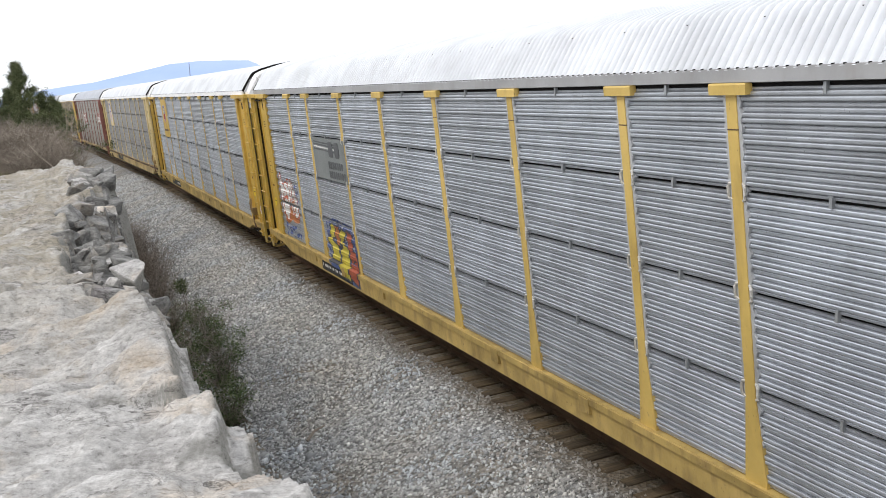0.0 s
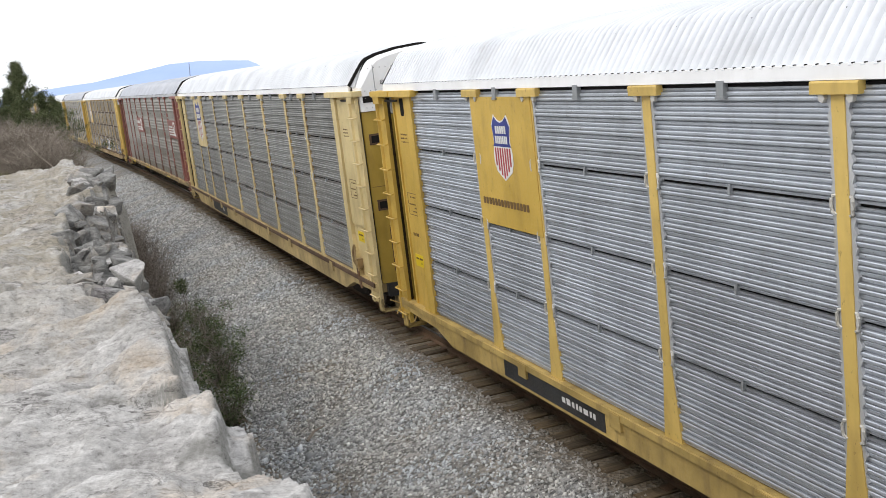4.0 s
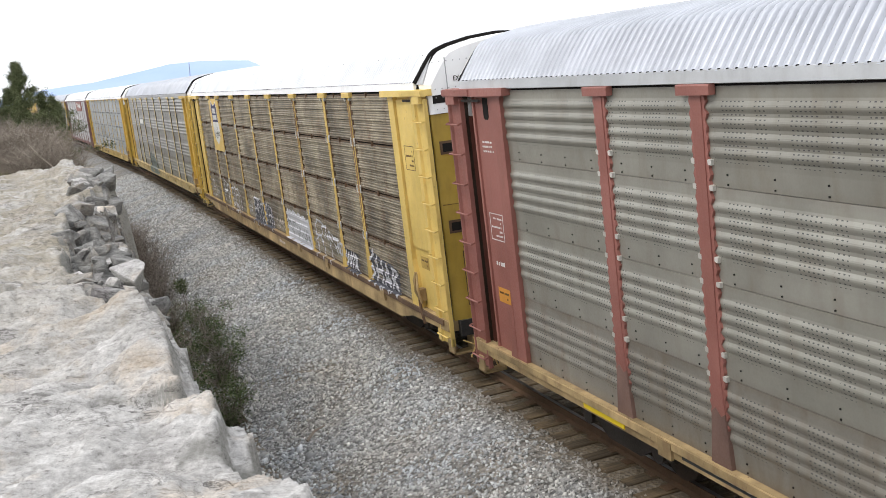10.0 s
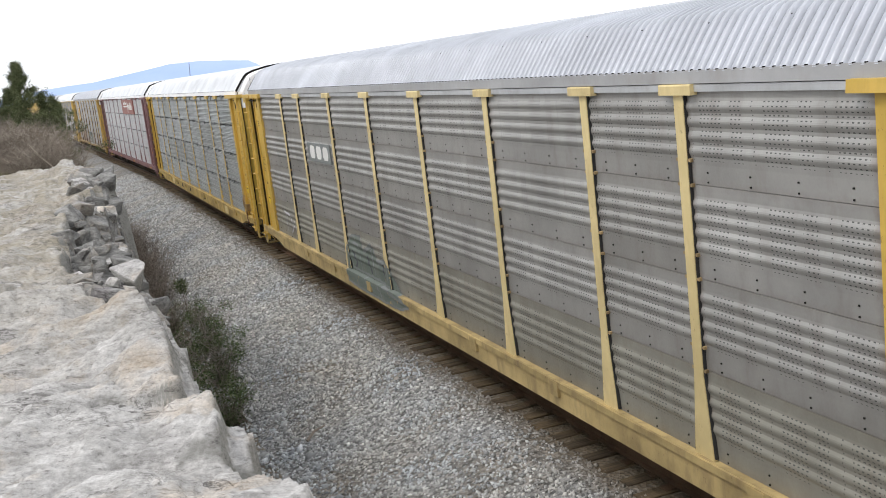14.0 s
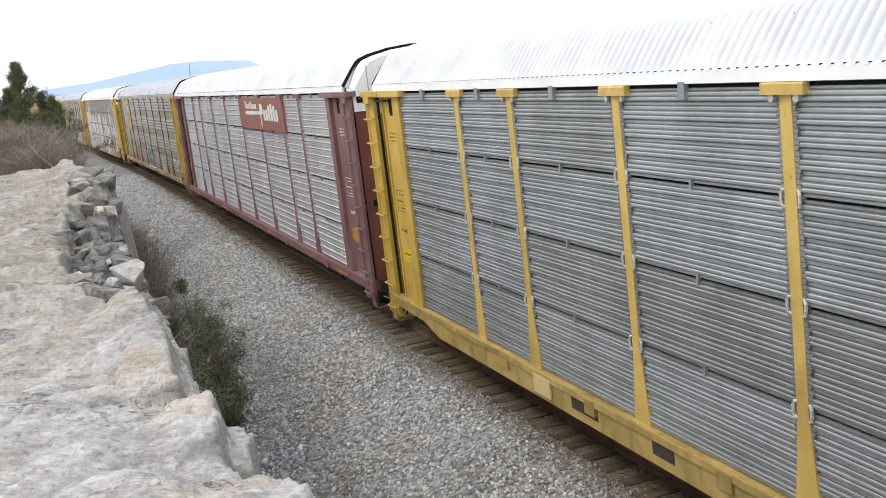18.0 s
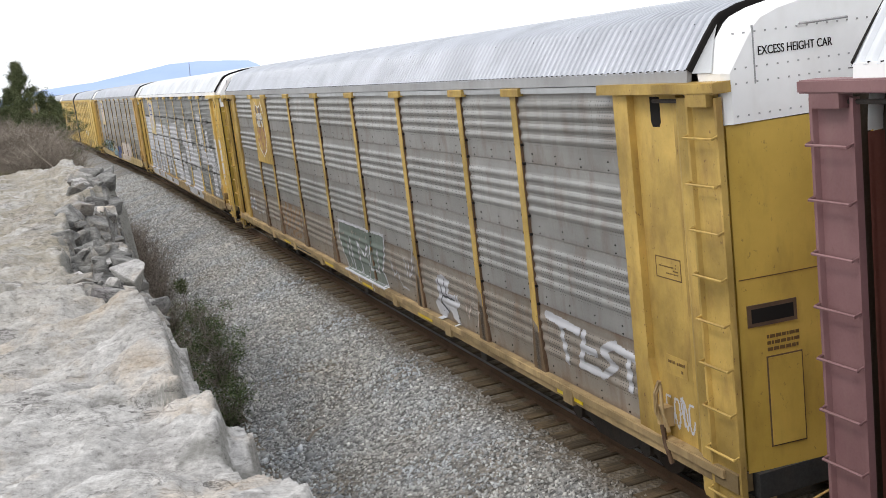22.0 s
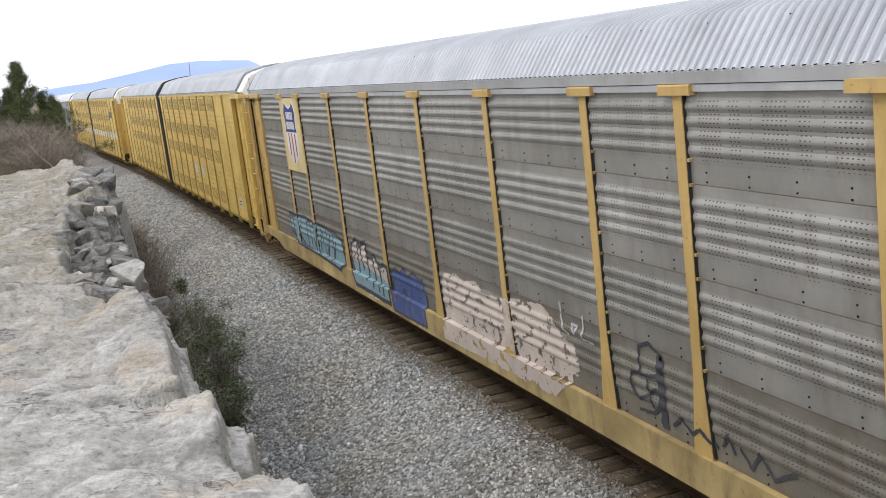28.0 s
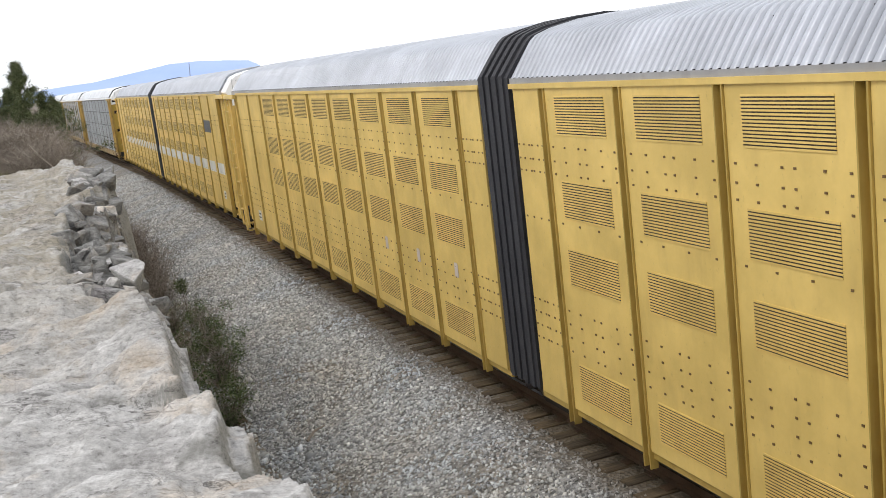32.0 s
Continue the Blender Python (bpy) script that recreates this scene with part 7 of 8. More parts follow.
def car_h():
    o = dict(flange=STEEL_BRIGHT, ragged=True, label="bright silver ribbed car carrier with maroon posts and ends", style="bold", panel=STEEL_BRIGHT, post=MAROON, sill=MAROON, end=MAROON, door=BROWN_SHADED, ink=SIGN_WHITE, roof=ROOF_WHITE, fascia=WHITE, sill_z=0.82, studs=False)
    r = autorack(o)
    p = plate(r, "sign_panel", -7.3, -1.3, 3.95, 4.84, BROWN, "maroon sheet panel with white lettering blocks", -1.60, 0.07)
    block_row(p, -4.05, -2.35, 4.53, 4.76, 8, -1.602, SIGN_WHITE, "", (0.62, 0.62, 0.62, 1.0, 0.9, 0.62, 0.62, 1.0))
    part("emblem_bar", flat_shape([(-2.25, 4.42), (-2.45, 4.47), (-4.45, 4.47), (-4.45, 4.38), (-2.45, 4.36)], -1.602), SIGN_WHITE, p)
    block_row(p, -6.75, -4.85, 4.22, 4.68, 6, -1.602, SIGN_WHITE, "", (0.66, 0.9, 1.0, 0.9, 0.66, 0.66))
    part("emblem_stem", flat_shape([(-4.56, 4.03), (-4.44, 4.03), (-4.44, 4.68), (-4.8, 4.66), (-4.84, 4.42), (-4.56, 4.36)], -1.602), SIGN_WHITE, p)
    for y in (-11.2, -3.0, 4.4, 11.0):
        part("sill_patch", Shape().box(-1.612, -1.59, y - 0.4, y + 0.4, 0.86, 1.0), SIGN_ORANGE, r, "orange reflective patch")
    plate(r, "end_placard", -12.75, -12.4, 1.75, 2.05, SIGN_ORANGE, "orange square placard", -1.545, 0.01)
    plate(r, "end_placard", 12.35, 12.7, 1.75, 2.05, SIGN_ORANGE, "orange square placard", -1.545, 0.01)
    stencil(r, -1.604, 4.3, 6.6, 0.87, 1.0, 1, SIGN_WHITE, 22, "white reporting marks, kept as bars", 4.0)
    TRAIN.append((r, 54.38))


def car_i():
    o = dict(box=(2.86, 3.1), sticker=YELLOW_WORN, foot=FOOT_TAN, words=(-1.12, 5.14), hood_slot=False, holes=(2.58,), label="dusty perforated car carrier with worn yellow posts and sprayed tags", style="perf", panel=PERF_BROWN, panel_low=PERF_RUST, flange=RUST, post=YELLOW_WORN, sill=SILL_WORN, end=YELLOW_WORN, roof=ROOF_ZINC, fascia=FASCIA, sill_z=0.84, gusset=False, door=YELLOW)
    r = autorack(o)
    p = yellow_sign(r, YELLOW_WORN)
    worn_shield(p, 8.17, 3.95, 1.2, 1.6, -1.577)
    for i, y in enumerate(POSTS[1:-1]):
        top = 1.75 + 0.12 * (i % 3)
        part("post_foot", Shape().prism_x([(y - 0.062, 0.985), (y + 0.062, 0.985), (y + 0.062, top), (y - 0.062, top - 0.08)], -1.570, -1.50), POST_GREY, r, "foot of a post painted over in grey")
    box = [(1.09, 2.09), (-0.56, 2.09), (-2.21, 2.12), (-2.2, 1.76), (-1.97, 1.38), (-2.21, 1.06), (0.61, 1.06), (1.1, 1.64)]
    patch(r, "perf", box, SPRAY_GREEN, "grey-green sprayed block", 0.4)
    strokes(r, "perf", [closed(box), [(0.3, 1.78), (0.08, 1.1)], [(0.5, 1.6), (0.3, 1.2)], [(-0.3, 1.76), (-0.51, 1.05)], [(-0.23, 1.76), (-0.8, 1.5), (-1.0, 1.78), (-1.1, 1.1)], [(-1.3, 1.78), (-1.25, 1.3), (-1.7, 1.3), (-1.7, 1.75)], [(-0.4, 1.1), (-0.45, 0.92)], [(-1.4, 1.1), (-1.4, 0.9)]], 0.028, SPRAY_WHITE, "white outline with drips", 0.008)
    strokes(r, "perf", [[(-2.51, 1.66), (-2.7, 1.4), (-2.9, 1.5), (-3.1, 1.25), (-3.46, 1.22)], [(-3.42, 1.84), (-3.5, 1.5)], [(-3.6, 1.8), (-3.65, 1.5), (-3.84, 1.7), (-3.84, 2.0)]], 0.02, SPRAY_WHITE, "thin white scrawl")
    figure = [(-5.01, 1.67), (-5.15, 1.80), (-5.35, 1.82), (-5.65, 1.76), (-5.55, 1.53), (-5.97, 1.57), (-6.05, 1.4), (-5.85, 1.3), (-5.99, 1.06), (-5.7, 1.1), (-5.56, 1.25), (-5.34, 1.06), (-5.03, 1.08), (-4.85, 1.26), (-5.1, 1.4)]
    patch(r, "perf", figure, SPRAY_WHITE, "white sprayed blot", 0.3)
    strokes(r, "perf", [[(-5.1, 1.7), (-5.3, 1.5), (-5.2, 1.3), (-5.5, 1.2)], [(-5.4, 1.75), (-5.5, 1.5)], [(-5.3, 1.45), (-5.8, 1.45)]], 0.018, SPRAY_DARK, "thin dark lines", 0.006)
    strokes(r, "perf", [[(-6.3, 1.5), (-6.4, 1.25), (-6.55, 1.5)], [(-6.7, 1.5), (-6.95, 1.48), (-6.8, 1.3), (-6.75, 1.2)]], 0.018, SPRAY_PINK, "faint tag")
    strokes(r, "perf", [[(-9.3, 1.9), (-10.2, 1.84)], [(-9.71, 1.86), (-9.83, 1.36)], [(-10.35, 1.85), (-10.2, 1.4), (-10.65, 1.42)], [(-10.28, 1.64), (-10.6, 1.65)], [(-11.1, 1.87), (-10.78, 1.72), (-11.08, 1.58), (-10.75, 1.39)], [(-11.15, 1.83), (-11.62, 1.78)], [(-11.4, 1.81), (-11.41, 1.39)]], 0.055, SPRAY_WHITE, "bold white block tag")
    rings = [[(11.66, 1.62), (11.48, 1.72), (11.30, 1.55), (11.39, 1.31), (11.6, 1.34)], [(11.16, 1.62), (10.96, 1.74), (10.8, 1.58), (10.89, 1.36), (11.08, 1.39)]]
    strokes(r, "perf", [closed(q) for q in rings] + [[(11.5, 1.6), (11.45, 1.42)], [(11.0, 1.62), (10.95, 1.48)], [(10.6, 1.3), (10.3, 1.32)], [(9.95, 1.6), (9.85, 1.35), (9.6, 1.5)]], 0.035, SPRAY_WHITE, "two pale sprayed rings")
    for y in (-9.9, -4.4, -0.9, 2.2, 6.6):
        part("sill_patch", Shape().box(-1.612, -1.59, y - 0.35, y + 0.35, 0.88, 0.98), SIGN_YELLOW, r, "yellow reflective patch")
    sill_marks(r, 4.0, 6.0, 0.84, 8)
    rng = random.Random(47)
    lines = [near_line(q, 0.014) for q in scrawl(rng, -12.65, -12.1, 1.15, 1.6, 4)]
    flat_spray(r, -1.503, -12.7, -12.05, 1.1, 1.65, lambda y, z: any(t(y, z) for t in lines), SPRAY_WHITE, "small white tag", 0.014)
    rusty = [(7.16, 1.95), (6.62, 1.99), (5.97, 2.0), (5.41, 1.98), (4.6, 1.9), (4.55, 1.3), (5.2, 1.12), (6.6, 1.1), (7.15, 1.2)]
    patch(r, "perf", rusty, STAIN, "thin orange-brown rust bloom", 1.0, dy=0.018, lip=0.0)
    TRAIN.append((r, 82.86))


BLUE_LINES = [[(12.69, 2.9), (12.53, 2.8), (12.36, 2.93)], [(12.66, 2.71), (12.35, 2.61), (12.12, 2.58)], [(12.31, 2.8), (12.48, 2.39)], [(12.66, 2.43), (12.44, 2.34), (12.04, 2.26)], [(12.22, 2.23), (12.23, 2.06)], [(12.42, 4.26), (12.42, 4.02)], [(12.70, 3.92), (12.64, 3.98), (12.44, 3.99)]]
J_WHITE = [
    [(-7.62, 4.22), (-8.46, 4.21), (-8.48, 2.86), (-9.03, 2.76), (-9.4, 2.9), (-9.4, 3.62), (-9.8, 3.62), (-10.0, 2.33), (-9.21, 2.27), (-7.69, 2.24)],
    [(-10.04, 2.95), (-10.55, 2.94), (-11.2, 2.0), (-11.24, 3.44), (-11.6, 3.43), (-11.6, 1.47), (-11.25, 1.45), (-10.57, 2.44), (-10.68, 1.12), (-9.77, 1.1)],
    [(-2.52, 3.52), (-3.21, 3.58), (-4.02, 3.46), (-4.05, 1.97), (-3.26, 1.96), (-3.11, 2.75), (-2.55, 2.74)],
    [(-4.4, 3.46), (-4.87, 3.8), (-5.38, 3.81), (-5.39, 2.62), (-5.58, 2.55), (-5.73, 2.88), (-6.65, 2.89), (-6.77, 0.72), (-3.2, 0.72), (-1.62, 1.05), (-1.60, 2.36), (-2.72, 2.43), (-2.76, 1.9), (-3.2, 1.0), (-4.3, 1.04), (-4.41, 1.78), (-5.81, 1.85), (-5.77, 1.97), (-4.0, 1.97), (-4.0, 2.7)],
    [(1.38, 3.59), (-1.26, 3.8), (-1.22, 2.89), (-1.28, 1.98), (-1.5, 1.15), (-0.86, 1.12), (0.14, 1.04), (0.3, 1.29), (1.16, 1.26), (1.49, 1.89)],
    [(4.2, 3.57), (2.92, 3.54), (2.3, 3.18), (2.21, 1.78), (1.6, 1.21), (2.29, 1.15), (3.0, 2.3), (3.1, 1.3), (4.0, 1.1), (4.21, 1.92)],
    [(7.0, 3.62), (4.75, 3.65), (4.4, 1.2), (5.3, 1.0), (5.6, 2.2), (5.9, 1.0), (6.6, 1.0), (6.75, 2.4), (7.3, 2.9)],
    [(11.6, 3.88), (9.2, 3.85), (9.3, 2.8), (8.9, 1.0), (10.0, 1.0), (10.2, 2.3), (10.6, 1.0), (11.6, 1.0)],
    [(8.9, 2.9), (7.2, 2.9), (7.0, 1.0), (7.7, 1.0), (8.0, 2.2), (8.3, 1.0), (8.8, 1.0)],
    [(11.2, 1.0), (0.6, 1.0), (0.9, 0.72), (11.0, 0.72)]]


def car_j():
    o = dict(box=(3.8, 4.2), sticker=YELLOW_BRIGHT, wing=True, label="grey ribbed car carrier covered in broad white sprayed letters", style="slat", panel=STEEL_DULL, post=YELLOW_MAX, sill=SILL_WORN, end=YELLOW_MAX, roof=ROOF_WHITE, fascia=WHITE, sill_z=0.66, clips=True, door=YELLOW_DEEP_SHADE)
    r = autorack(o)
    p = yellow_sign(r, YELLOW_PALE)
    shield(p, 8.17, 3.95, 1.2, 1.55, -1.577, SIGN_BLUE, SPRAY_PINK, False)
    for q in J_WHITE:
        patch(r, "slat", q, SPRAY_WHITE, "broad white sprayed letter, unreadable", 0.3, 0.0, 0.035, 0.016)
    strokes(r, "slat", [[(-7.2, 1.45), (-7.3, 1.25), (-7.5, 1.4), (-7.6, 1.2)], [(-7.8, 1.45), (-7.9, 1.2), (-8.1, 1.4)], [(-8.3, 1.45), (-8.35, 1.2), (-8.6, 1.3)], [(-10.8, 1.3), (-11.0, 1.15), (-11.2, 1.3), (-11.45, 1.2)]], 0.02, SIGN_GREY, "faint grey scrawl")
    front = within([(-11.98, 3.35), (-12.42, 3.3), (-12.52, 1.9), (-12.32, 1.86), (-12.26, 1.68), (-12.02, 1.72)])
    flat_spray(r, -1.504, -12.56, -11.95, 1.6, 3.4, lambda y, z: front(*wobble(y, z)), SIGN_WHITE, "white sprayed patch on the end plate", 0.02)
    flat_spray(r, -1.588, -11.91, -11.64, 2.15, 3.4, lambda y, z: 2.2 + 0.05 * n3(y * 8, 1) < z < 3.35, SIGN_WHITE, "white sprayed patch on the door post", 0.02)
    for z0, z1 in ((2.9, 3.86), (1.04, 2.1)):
        flat_spray(r, -1.504, 11.93, 12.7, z0 - 0.1, z1 + 0.1, lambda y, z: z0 + 0.08 * n3(y * 5, 2) < z < z1 + 0.09 * step_noise(y * 4, 3, z0, 0.4), SIGN_WHITE, "white sprayed patch on the end plate", 0.02)
    marker = [near_line(q, 0.018) for q in BLUE_LINES]
    flat_spray(r, -1.508, 11.93, 12.72, 1.9, 4.35, lambda y, z: any(t(y, z) for t in marker), SPRAY_BLUE, "blue sprayed lines", 0.012, "scrawl")
    TRAIN.append((r, 111.77))


def car_k():
    o = dict(peep=False, sticker=YELLOW_BRIGHT, words=(-0.92, 4.83), seam=True, label="dark grey perforated car carrier with pale yellow posts and graffiti", style="perf", panel=PERF_DARK, panel_low=PERF_UMBER, flush_sill=True, post=YELLOW_TAN, sill=PALE_SILL, end=YELLOW_TAN, roof=ROOF_ZINC, fascia=FASCIA, sill_z=0.62, stud_mat=SILL_WORN, hood_slot=False, door=YELLOW_DEEP_SHADE)
    r = autorack(o)
    p = yellow_sign(r, YELLOW_PALE)
    shield(p, 8.17, 3.95, 1.25, 1.62, -1.577, SIGN_BLUE, SIGN_RED, True)
    far_name = [(9.99, 1.76), (9.29, 1.76), (8.25, 1.83), (7.32, 1.75), (6.35, 1.75), (5.3, 1.7), (4.8, 1.6), (4.74, 1.09), (5.03, 0.94), (6.85, 1.02), (9.03, 1.05), (9.95, 1.29)]
    patch(r, "perf", far_name, SPRAY_TEAL, "pale blue sprayed lettering, unreadable", 0.3, lip=0.0)
    strokes(r, "perf", [[(9.6, 1.72), (9.53, 1.05)], [(9.9, 1.7), (9.4, 1.72)], [(8.6, 1.78), (8.96, 1.26), (8.5, 1.05)], [(8.15, 1.1), (8.1, 1.7), (7.8, 1.75), (7.75, 1.1)], [(7.5, 1.7), (7.2, 1.1), (7.05, 1.7)], [(6.9, 1.1), (6.65, 1.68), (6.4, 1.1)], [(6.2, 1.7), (6.24, 1.05), (5.9, 1.6)], [(5.6, 1.65), (5.74, 1.05), (5.4, 1.5)], [(5.3, 1.7), (4.85, 1.6), (4.76, 1.09), (5.0, 0.92)], closed(far_name)], 0.035, SPRAY_DARK, "dark sprayed outline", 0.006, 0.0)
    near_name = [(4.07, 1.64), (3.67, 1.81), (3.41, 1.64), (3.26, 1.75), (2.98, 1.82), (2.92, 1.51), (2.39, 1.6), (2.19, 1.4), (1.83, 1.5), (1.56, 1.51), (1.44, 0.78), (1.93, 0.78), (2.73, 0.80), (3.83, 0.80), (4.15, 1.2)]
    patch(r, "perf", near_name, SPRAY_PINK, "pale sprayed lettering, unreadable", 0.45, lip=0.0)
    patch(r, "perf", [(4.1, 1.3), (3.2, 1.28), (2.3, 1.2), (1.5, 1.15), (1.44, 0.78), (2.73, 0.78), (3.8, 0.80)], SPRAY_TEAL, "teal lower half of the lettering", 0.1, 0.003, lip=0.0)
    strokes(r, "perf", [closed(near_name), [(3.62, 1.67), (3.67, 1.1)], [(3.0, 1.78), (2.95, 1.05)], [(2.57, 1.57), (2.49, 0.95)], [(1.83, 1.5), (1.84, 0.9)], [(3.4, 1.6), (3.3, 1.2)], [(2.2, 1.35), (2.1, 0.95)]], 0.045, SPRAY_DARK, "dark sprayed outline", 0.006, 0.0)
    blue = [(1.38, 1.42), (1.1, 1.55), (0.81, 1.5), (0.6, 1.62), (0.38, 1.48), (0.1, 1.6), (-0.13, 1.55), (-0.46, 1.55), (-0.6, 0.72), (1.25, 0.70)]
    patch(r, "perf", blue, SPRAY_BLUE, "blue sprayed block", 0.15, lip=0.0)
    strokes(r, "perf", [closed(blue), [(1.0, 1.0), (0.7, 1.2), (0.5, 1.0)], [(0.3, 1.4), (0.25, 1.0)], [(-0.1, 1.4), (-0.15, 1.1)]], 0.022, SPRAY_DARK, "thin dark outline", 0.006, 0.0)
    pale = [(-1.45, 1.71), (-1.6, 1.86), (-2.12, 1.95), (-2.4, 1.86), (-2.97, 1.95), (-3.2, 1.82), (-3.79, 1.83), (-4.42, 1.93), (-5.27, 2.0), (-5.63, 1.84), (-5.8, 1.7), (-6.13, 1.63), (-6.28, 1.4), (-6.19, 1.2), (-5.6, 0.78), (-1.46, 0.72)]
    patch(r, "perf", pale, SPRAY_PINK, "pale pink sprayed patch", 0.62, lip=0.0)
    strokes(r, "perf", [[(-5.84, 2.15), (-5.9, 1.8), (-6.05, 1.75)], [(-6.15, 1.9), (-6.2, 1.78), (-6.3, 1.9), (-6.15, 1.9)], [(-6.47, 2.05), (-6.43, 1.77), (-6.7, 1.75)]], 0.018, SPRAY_WHITE, "thin white tag", 0.006)
    head = [[(-7.77, 1.97), (-7.99, 2.05), (-8.22, 1.95), (-8.2, 1.72), (-8.03, 1.67), (-7.78, 1.65), (-7.77, 1.97)], [(-7.78, 1.65), (-7.58, 1.62), (-7.54, 1.46), (-7.74, 1.32), (-8.1, 1.53)], [(-7.7, 1.2), (-7.99, 1.22), (-8.15, 1.35)], [(-7.9, 1.6), (-8.0, 1.3)]]
    strokes(r, "perf", head, 0.022, SPRAY_DARK, "dark sprayed doodle")
    strokes(r, "perf", [[(-8.2, 1.9), (-8.22, 1.15)]], 0.07, SPRAY_DARK, "broad dark stroke")
    strokes(r, "perf", [[(-8.4, 1.2), (-8.55, 1.32), (-8.75, 1.2), (-8.95, 1.32), (-9.2, 1.2)], [(-9.3, 1.25), (-9.4, 1.4), (-9.5, 1.22)], [(-9.6, 1.3), (-9.75, 1.15), (-9.9, 1.35), (-10.1, 1.15), (-10.4, 1.3)]], 0.022, SPRAY_DARK, "dark scrawl along the sill")
    stencil(r, -1.604, 2.0, 4.6, 0.66, 0.8, 1, SIGN_WHITE, 12, "white reporting marks, kept as bars", 4.0)
    TRAIN.append((r, 140.41))


# ---- articulated two-unit car carriers, smooth yellow ----
def vent_mesh():
    """A sheet with rows of long slots: bars between dark openings."""
    def build(s):
        s.box(-1.575, -1.56, -0.60, 0.60, 0.0, 0.46)
        for i in range(15):
            z = 0.46 * i / 14
            s.box(-1.588, -1.573, -0.60, 0.60, z - 0.0095, z + 0.0095)
        for i in range(41):
            y = -0.6 + 1.2 * i / 40
            s.box(-1.5805, -1.573, y - 0.004, y + 0.004, 0, 0.46)
    return shared(("vent_grille",), YELLOW_BOX, build)


def vent_back_mesh():
    # sheet behind the bars: the slots' shade as colour
    return shared(("vent_back",), HOLLOW_SHADE, lambda s: s.box(-1.5785, -1.5755, -0.60, 0.60, 0.0, 0.46))


def articulated(centre, marks):
    r = car_root("articulated two-unit car carrier of smooth yellow panels with vent grilles", "articulated_autorack_car")
    top, foot = 4.93, 0.66
    for unit in (-1, 1):
        inner, outer = unit * 0.52, unit * 19.75
        y0, y1 = sorted((inner, outer))
        posts = [unit * (1.45 + 1.83 * i) for i in range(10)] + [unit * 19.72]
        edges = [inner] + posts
        for i, (a, b) in enumerate(zip(edges, edges[1:])):
            w, mid = abs(b - a) - 0.16, (a + b) / 2
            pan = piece("body_panel", shared(("body_panel", round(w, 2)), YELLOW_BOX, lambda s, w=w: s.prism_z([(-1.58, -w / 2), (-1.5, -w / 2), (-1.5, w / 2), (-1.58, w / 2)], foot + 0.1, top)), r, (0, mid, 0))
            far = piece("body_panel", pan.data, r, (0, mid, 0))
            far.rotation_euler = (0, 0, math.pi)
            if w > 1.4 and i < 9:
                for j, z in enumerate((4.36, 3.32, 2.46, 0.95)):
                    piece("vent_back", vent_back_mesh(), pan, (-0.004, 0, z), "dark openings")
                    piece("vent_grille", vent_mesh(), pan, (0, 0, z), "yellow grille bars")

            def rivets(s, w=w):
                for z in (4.20, 4.02, 3.86, 3.24, 2.10, 1.92, 1.74, 1.56):
                    for k in ((0.06, 0.24, 0.45, 0.55, 0.77, 0.95) if z != 3.24 else (0.1, 0.36, 0.64, 0.92)):
                        y = w / 2 - w * k
                        s.box(-1.588, -1.575, y - 0.016, y + 0.016, z - 0.011, z + 0.011)
            piece("rivets", shared(("max_rivets", round(w, 2)), INK_BROWN, rivets), pan, (0, 0, 0), "dark rivet heads")["kind"] = "stuff"
        for y in posts:
            for turn in (0, math.pi):
                p = piece("post", shared(("channel_post",), YELLOW_CHANNEL_SHADE, lambda s: s.prism_z([(-1.605, -0.075), (-1.5, -0.075), (-1.5, 0.075), (-1.605, 0.075), (-1.605, 0.056), (-1.512, 0.05), (-1.512, -0.05), (-1.605, -0.056)], foot - 0.12, top)), r, (0, y, 0), "folded channel post")
                p.rotation_euler = (0, 0, turn)
        part("sill", Shape().box(-1.55, -1.40, y0, y1, foot, foot + 0.14).box(1.40, 1.55, y0, y1, foot, foot + 0.14), YELLOW_CHANNEL_SHADE, r)
        part("floor", Shape().box(-1.4, 1.4, y0, y1, 0.72, 0.8), GRIME, r)
        part("fascia", Shape().box(-1.575, -1.5, y0, unit * 20.5 if unit > 0 else y1, 4.935, 5.06).box(1.5, 1.575, y0, y1, 4.935, 5.06) if unit > 0 else Shape().box(-1.575, -1.5, -20.5, y1, 4.935, 5.06).box(1.5, 1.575, y0, y1, 4.935, 5.06), FASCIA, r)
        part("eaves_strip", Shape().box(-1.604, -1.56, y0, y1, 4.925, 4.99), YELLOW_BOX, r)
        mid = unit * (0.52 + 20.4) / 2
        half = (20.4 - 0.52) / 2
        roof = piece("roof", roof_mesh(ROOF_ZINC, half), r, (0, mid, 0), "ribbed zinc roof")
        piece("roof_bolts", roof_bolts_mesh(half), roof, (0, 0, 0), "row of dark bolt heads")["kind"] = "stuff"
        # outer end
        e0, e1 = sorted((unit * 19.72, unit * 20.8))
        part("end_plate", Shape().box(-1.47, -1.42, e0, e1, 0.9, 4.9), YELLOW_BOX, r)
        stencil(r, -1.471, unit * 20.4 - 0.25, unit * 20.4 + 0.25, 3.0, 3.5, 5, INK_BROWN, 61)
        stencil(r, -1.471, unit * 20.4 - 0.25, unit * 20.4 + 0.25, 2.0, 2.6, 5, INK_BROWN, 62)
        t0, t1 = sorted((unit * 19.9, unit * 21.5))
        part("top_rail", Shape().prism_y([(-1.69, 4.82), (-1.50, 4.82), (-1.50, 4.945), (-1.68, 4.945)], t0, t1), YELLOW_BOX, r)
        ladder(r, unit * 21.1, unit, YELLOW_BOX)
        s = Shape()
        end_skin(s, unit * 20.84, 1.0, 4.527, unit, 0.05)
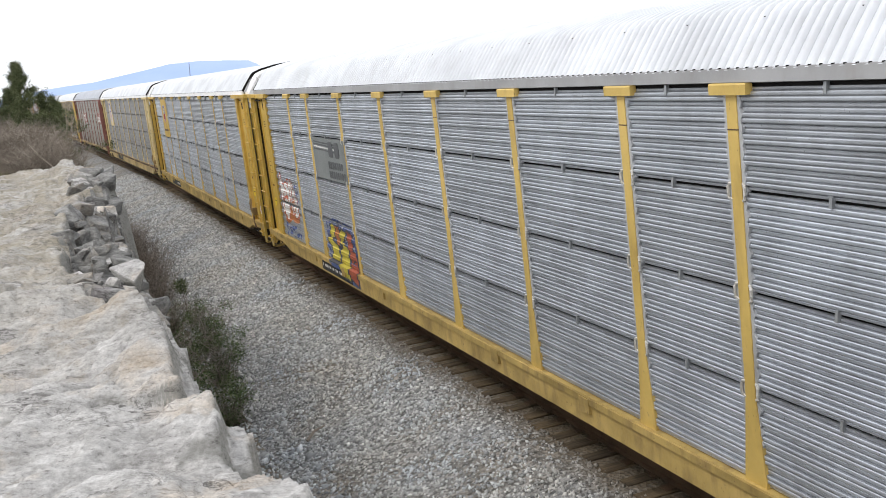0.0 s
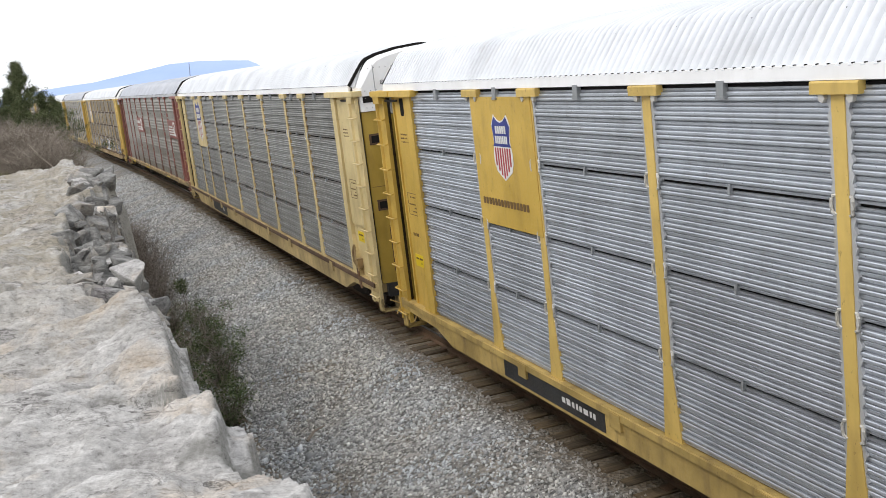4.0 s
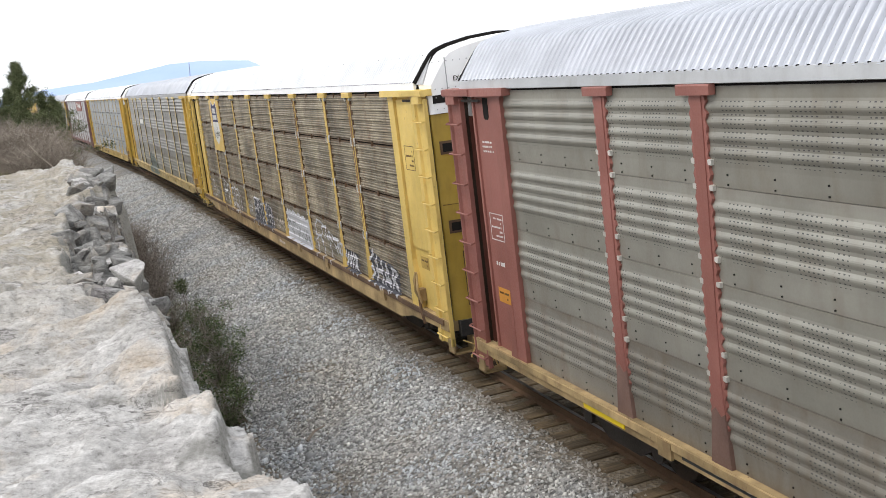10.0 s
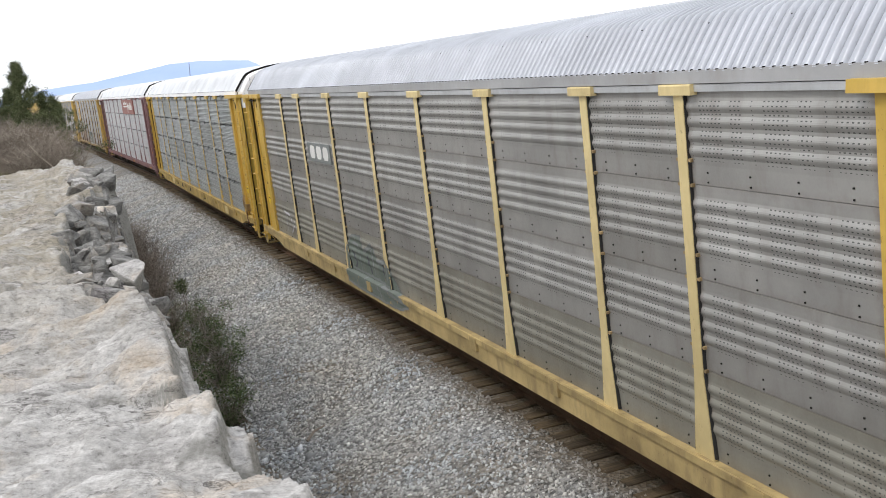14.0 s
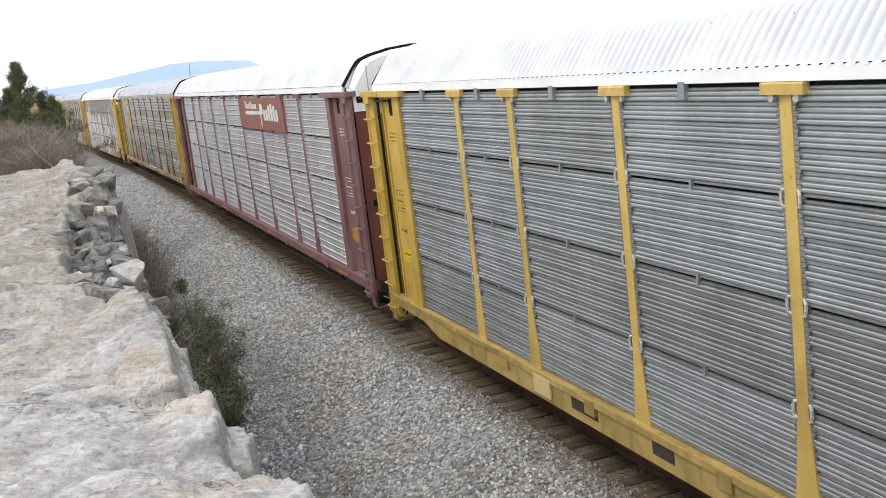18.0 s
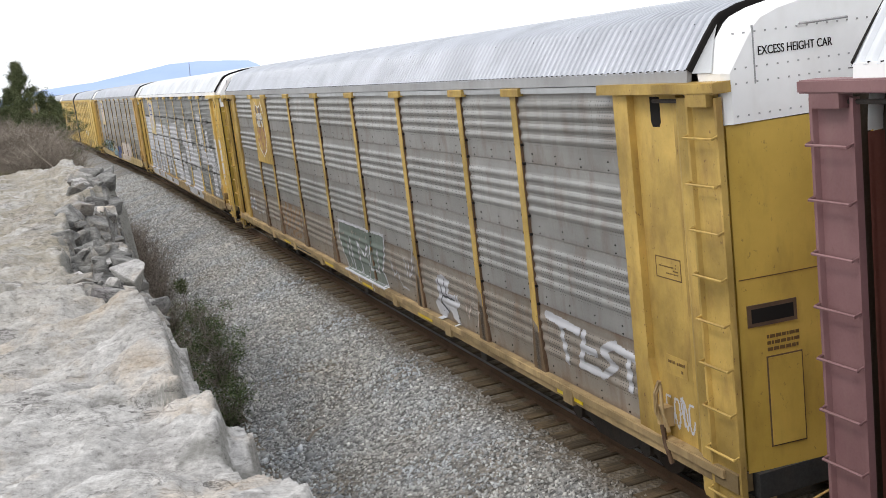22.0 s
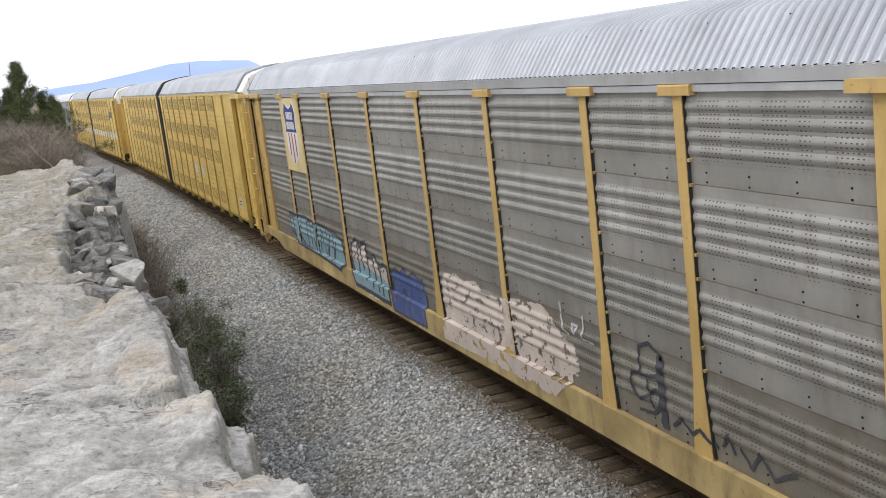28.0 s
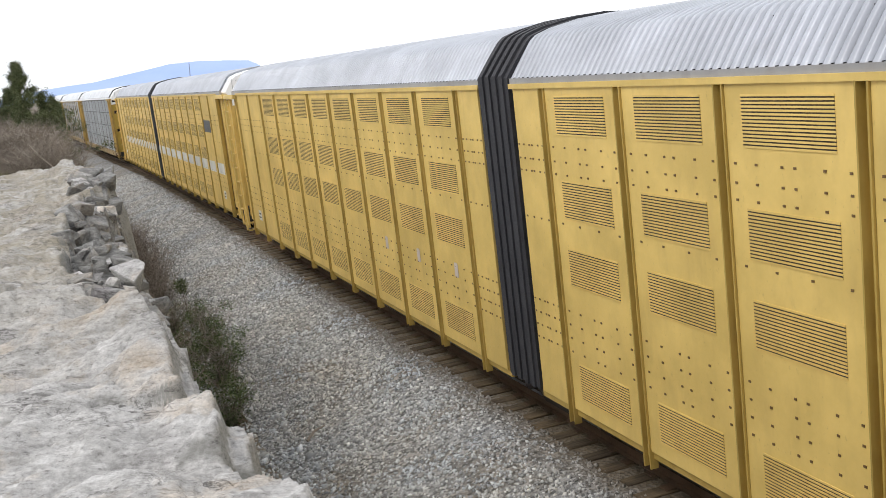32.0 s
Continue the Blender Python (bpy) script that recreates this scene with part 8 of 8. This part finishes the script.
        door = part("end_door", s, YELLOW_BOX, r, "flat yellow end doors", True)
        rim = part("hatch_rim", end_patch(-1.15, -0.7, 1.3, 2.25, unit * 20.84, unit, 0.05, 0.006), YELLOW_DEEP_SHADE, door, "dark joint round the hatch")
        part("low_hatch", end_patch(-1.135, -0.715, 1.315, 2.235, unit * 20.84, unit, 0.05, 0.012), YELLOW_BOX, rim)
        part("door_mark", end_patch(-1.2, -0.95, 2.52, 2.62, unit * 20.84, unit, 0.05, 0.004), INK_BROWN, door, "small stencilled lettering, unreadable")
        part("door_seam", end_patch(-1.46, 0.4, 3.05, 3.06, unit * 20.84, unit, 0.05, 0.004), YELLOW_DEEP_SHADE, door, "fine seam")
        hood_shell(r, unit, unit * 20.84, (-0.95, 4.80), 0.75)
        end_gear(r, unit, 21.5, YELLOW_BOX, YELLOW_BOX)
        plate(r, "small_placard", unit * 18.6 - 0.2, unit * 18.6 + 0.2, 1.12, 1.42, SIGN_WHITE, "small white placard", -1.586, 0.006)
        stencil(r, -1.587, unit * 18.6 - 0.16, unit * 18.6 + 0.16, 1.16, 1.38, 2, INK, 63, "black marks on the placard, unreadable", 2.0)
    # bellows between the units
    n = 9
    for i in range(n):
        y = -0.5 + 1.0 * (i + 0.5) / n
        k = 0.03 if i % 2 else 0.0
        ring = [(-1.58 - k, 0.75)] + [(x * (1.03 + k * 0.6), z + 0.03 + k) for x, z in ROOF_LINE] + [(1.58 + k, 0.75)]
        part("bellows_fold", Shape().prism_y(ring, y - 0.055, y + 0.055), RUBBER, r, "black rubber fold")
    marks(r)
    trucks(r, (-19.2, 0.0, 19.2))
    TRAIN.append((r, centre))


def marks_l(r):
    for i, y in enumerate((-9.5, -11.2)):
        tests = [near_line(p, 0.022) for p in scrawl(random.Random(70 + i), y - 0.36, y + 0.36, 1.76, 2.14, 5) + scrawl(random.Random(75 + i), y - 0.2, y + 0.3, 1.66, 2.2, 2)]
        s = Shape()
        for a in range(75):
            for b in range(42):
                yy, zz = y - 0.56 + a * 0.015, 1.60 + b * 0.015
                if any(t(yy, zz) for t in tests):
                    s.box(-1.587, -1.581, yy - 0.0075, yy + 0.0075, zz - 0.0075, zz + 0.0075)
        part("spray_paint", s, SIGN_WHITE, r, "white sprayed tag")["kind"] = "stuff"
    for y in (2.3, 4.1, 5.9):
        block_row(r, y - 0.15, y + 0.05, 1.92, 2.16, 1, -1.584, SPRAY_PINK, "worn white block")


def marks_m(r):
    for i in range(20):
        y = -18.5 + 1.83 * i
        plate(r, "white_square", y - 0.75, y + 0.62, 2.05, 2.45, SIGN_WHITE, "white painted oblong", -1.586, 0.006)
    plate(r, "dark_sign", -17.6, -16.2, 3.55, 4.0, SIGN_DARK, "small dark sign", -1.588, 0.008)


car_a()
car_b()
car_c()
car_d()
car_e()
car_f()
car_g()
car_h()
car_i()
car_j()
car_k()
articulated(176.97, marks_l)
articulated(221.4, marks_m)


def plain_car(centre, label, **o):
    r = autorack(dict(dict(label=label, style="perf", panel=PERF, post=STEEL_DULL, sill=SILL_WORN, end=YELLOW_WORN, roof=ROOF_WHITE, fascia=WHITE, sill_z=0.7), **o))
    TRAIN.append((r, centre))


plain_car(257.9, "plain grey car carrier with grey posts", panel=STEEL_COOL, style="slat")
plain_car(286.2, "plain grey car carrier with yellow posts", post=YELLOW_WORN)
plain_car(314.6, "dusty grey car carrier with yellow posts", post=YELLOW_WORN, panel=PERF_BROWN)

build_track()


def along(c16, t):
    """Where a car's middle is at t seconds: the train gathers speed a little."""
    return c16 - 10.14 * (1 + 0.00833 * (t - 16) / 16) * (t - 16)


def rolling(t):
    """How far the wheels have turned, in degrees, t seconds in."""
    run = 10.14 * ((1 + 0.00833 * (t - 16) / 16) * (t - 16) - (1 - 0.00833) * -16)
    return math.degrees(run / 0.42)


def motions():
    for root, c16 in TRAIN:
        rows = []
        for i in range(33):
            y = along(c16, i)
            rows.append((i, pose(CX + bend(y), y, 0, 0, 0, math.degrees(math.atan(-slope(y))))))
        walk(root, rows)
    # wheels: the leading and the trailing wheelsets of all trucks share one turn each
    for k in (0, 1):
        first = TRUCKS[0][k]
        at = first.location.copy()
        walk(first, [(i / 16, pose(*at, rolling(i / 16))) for i in range(32 * 16 + 1)])
        for pair in TRUCKS[1:]:
            pair[k].rotation_mode = "QUATERNION"
            data = pair[k].animation_data_create()
            data.action = first.animation_data.action
            data.action_slot = first.animation_data.action_slot


motions()
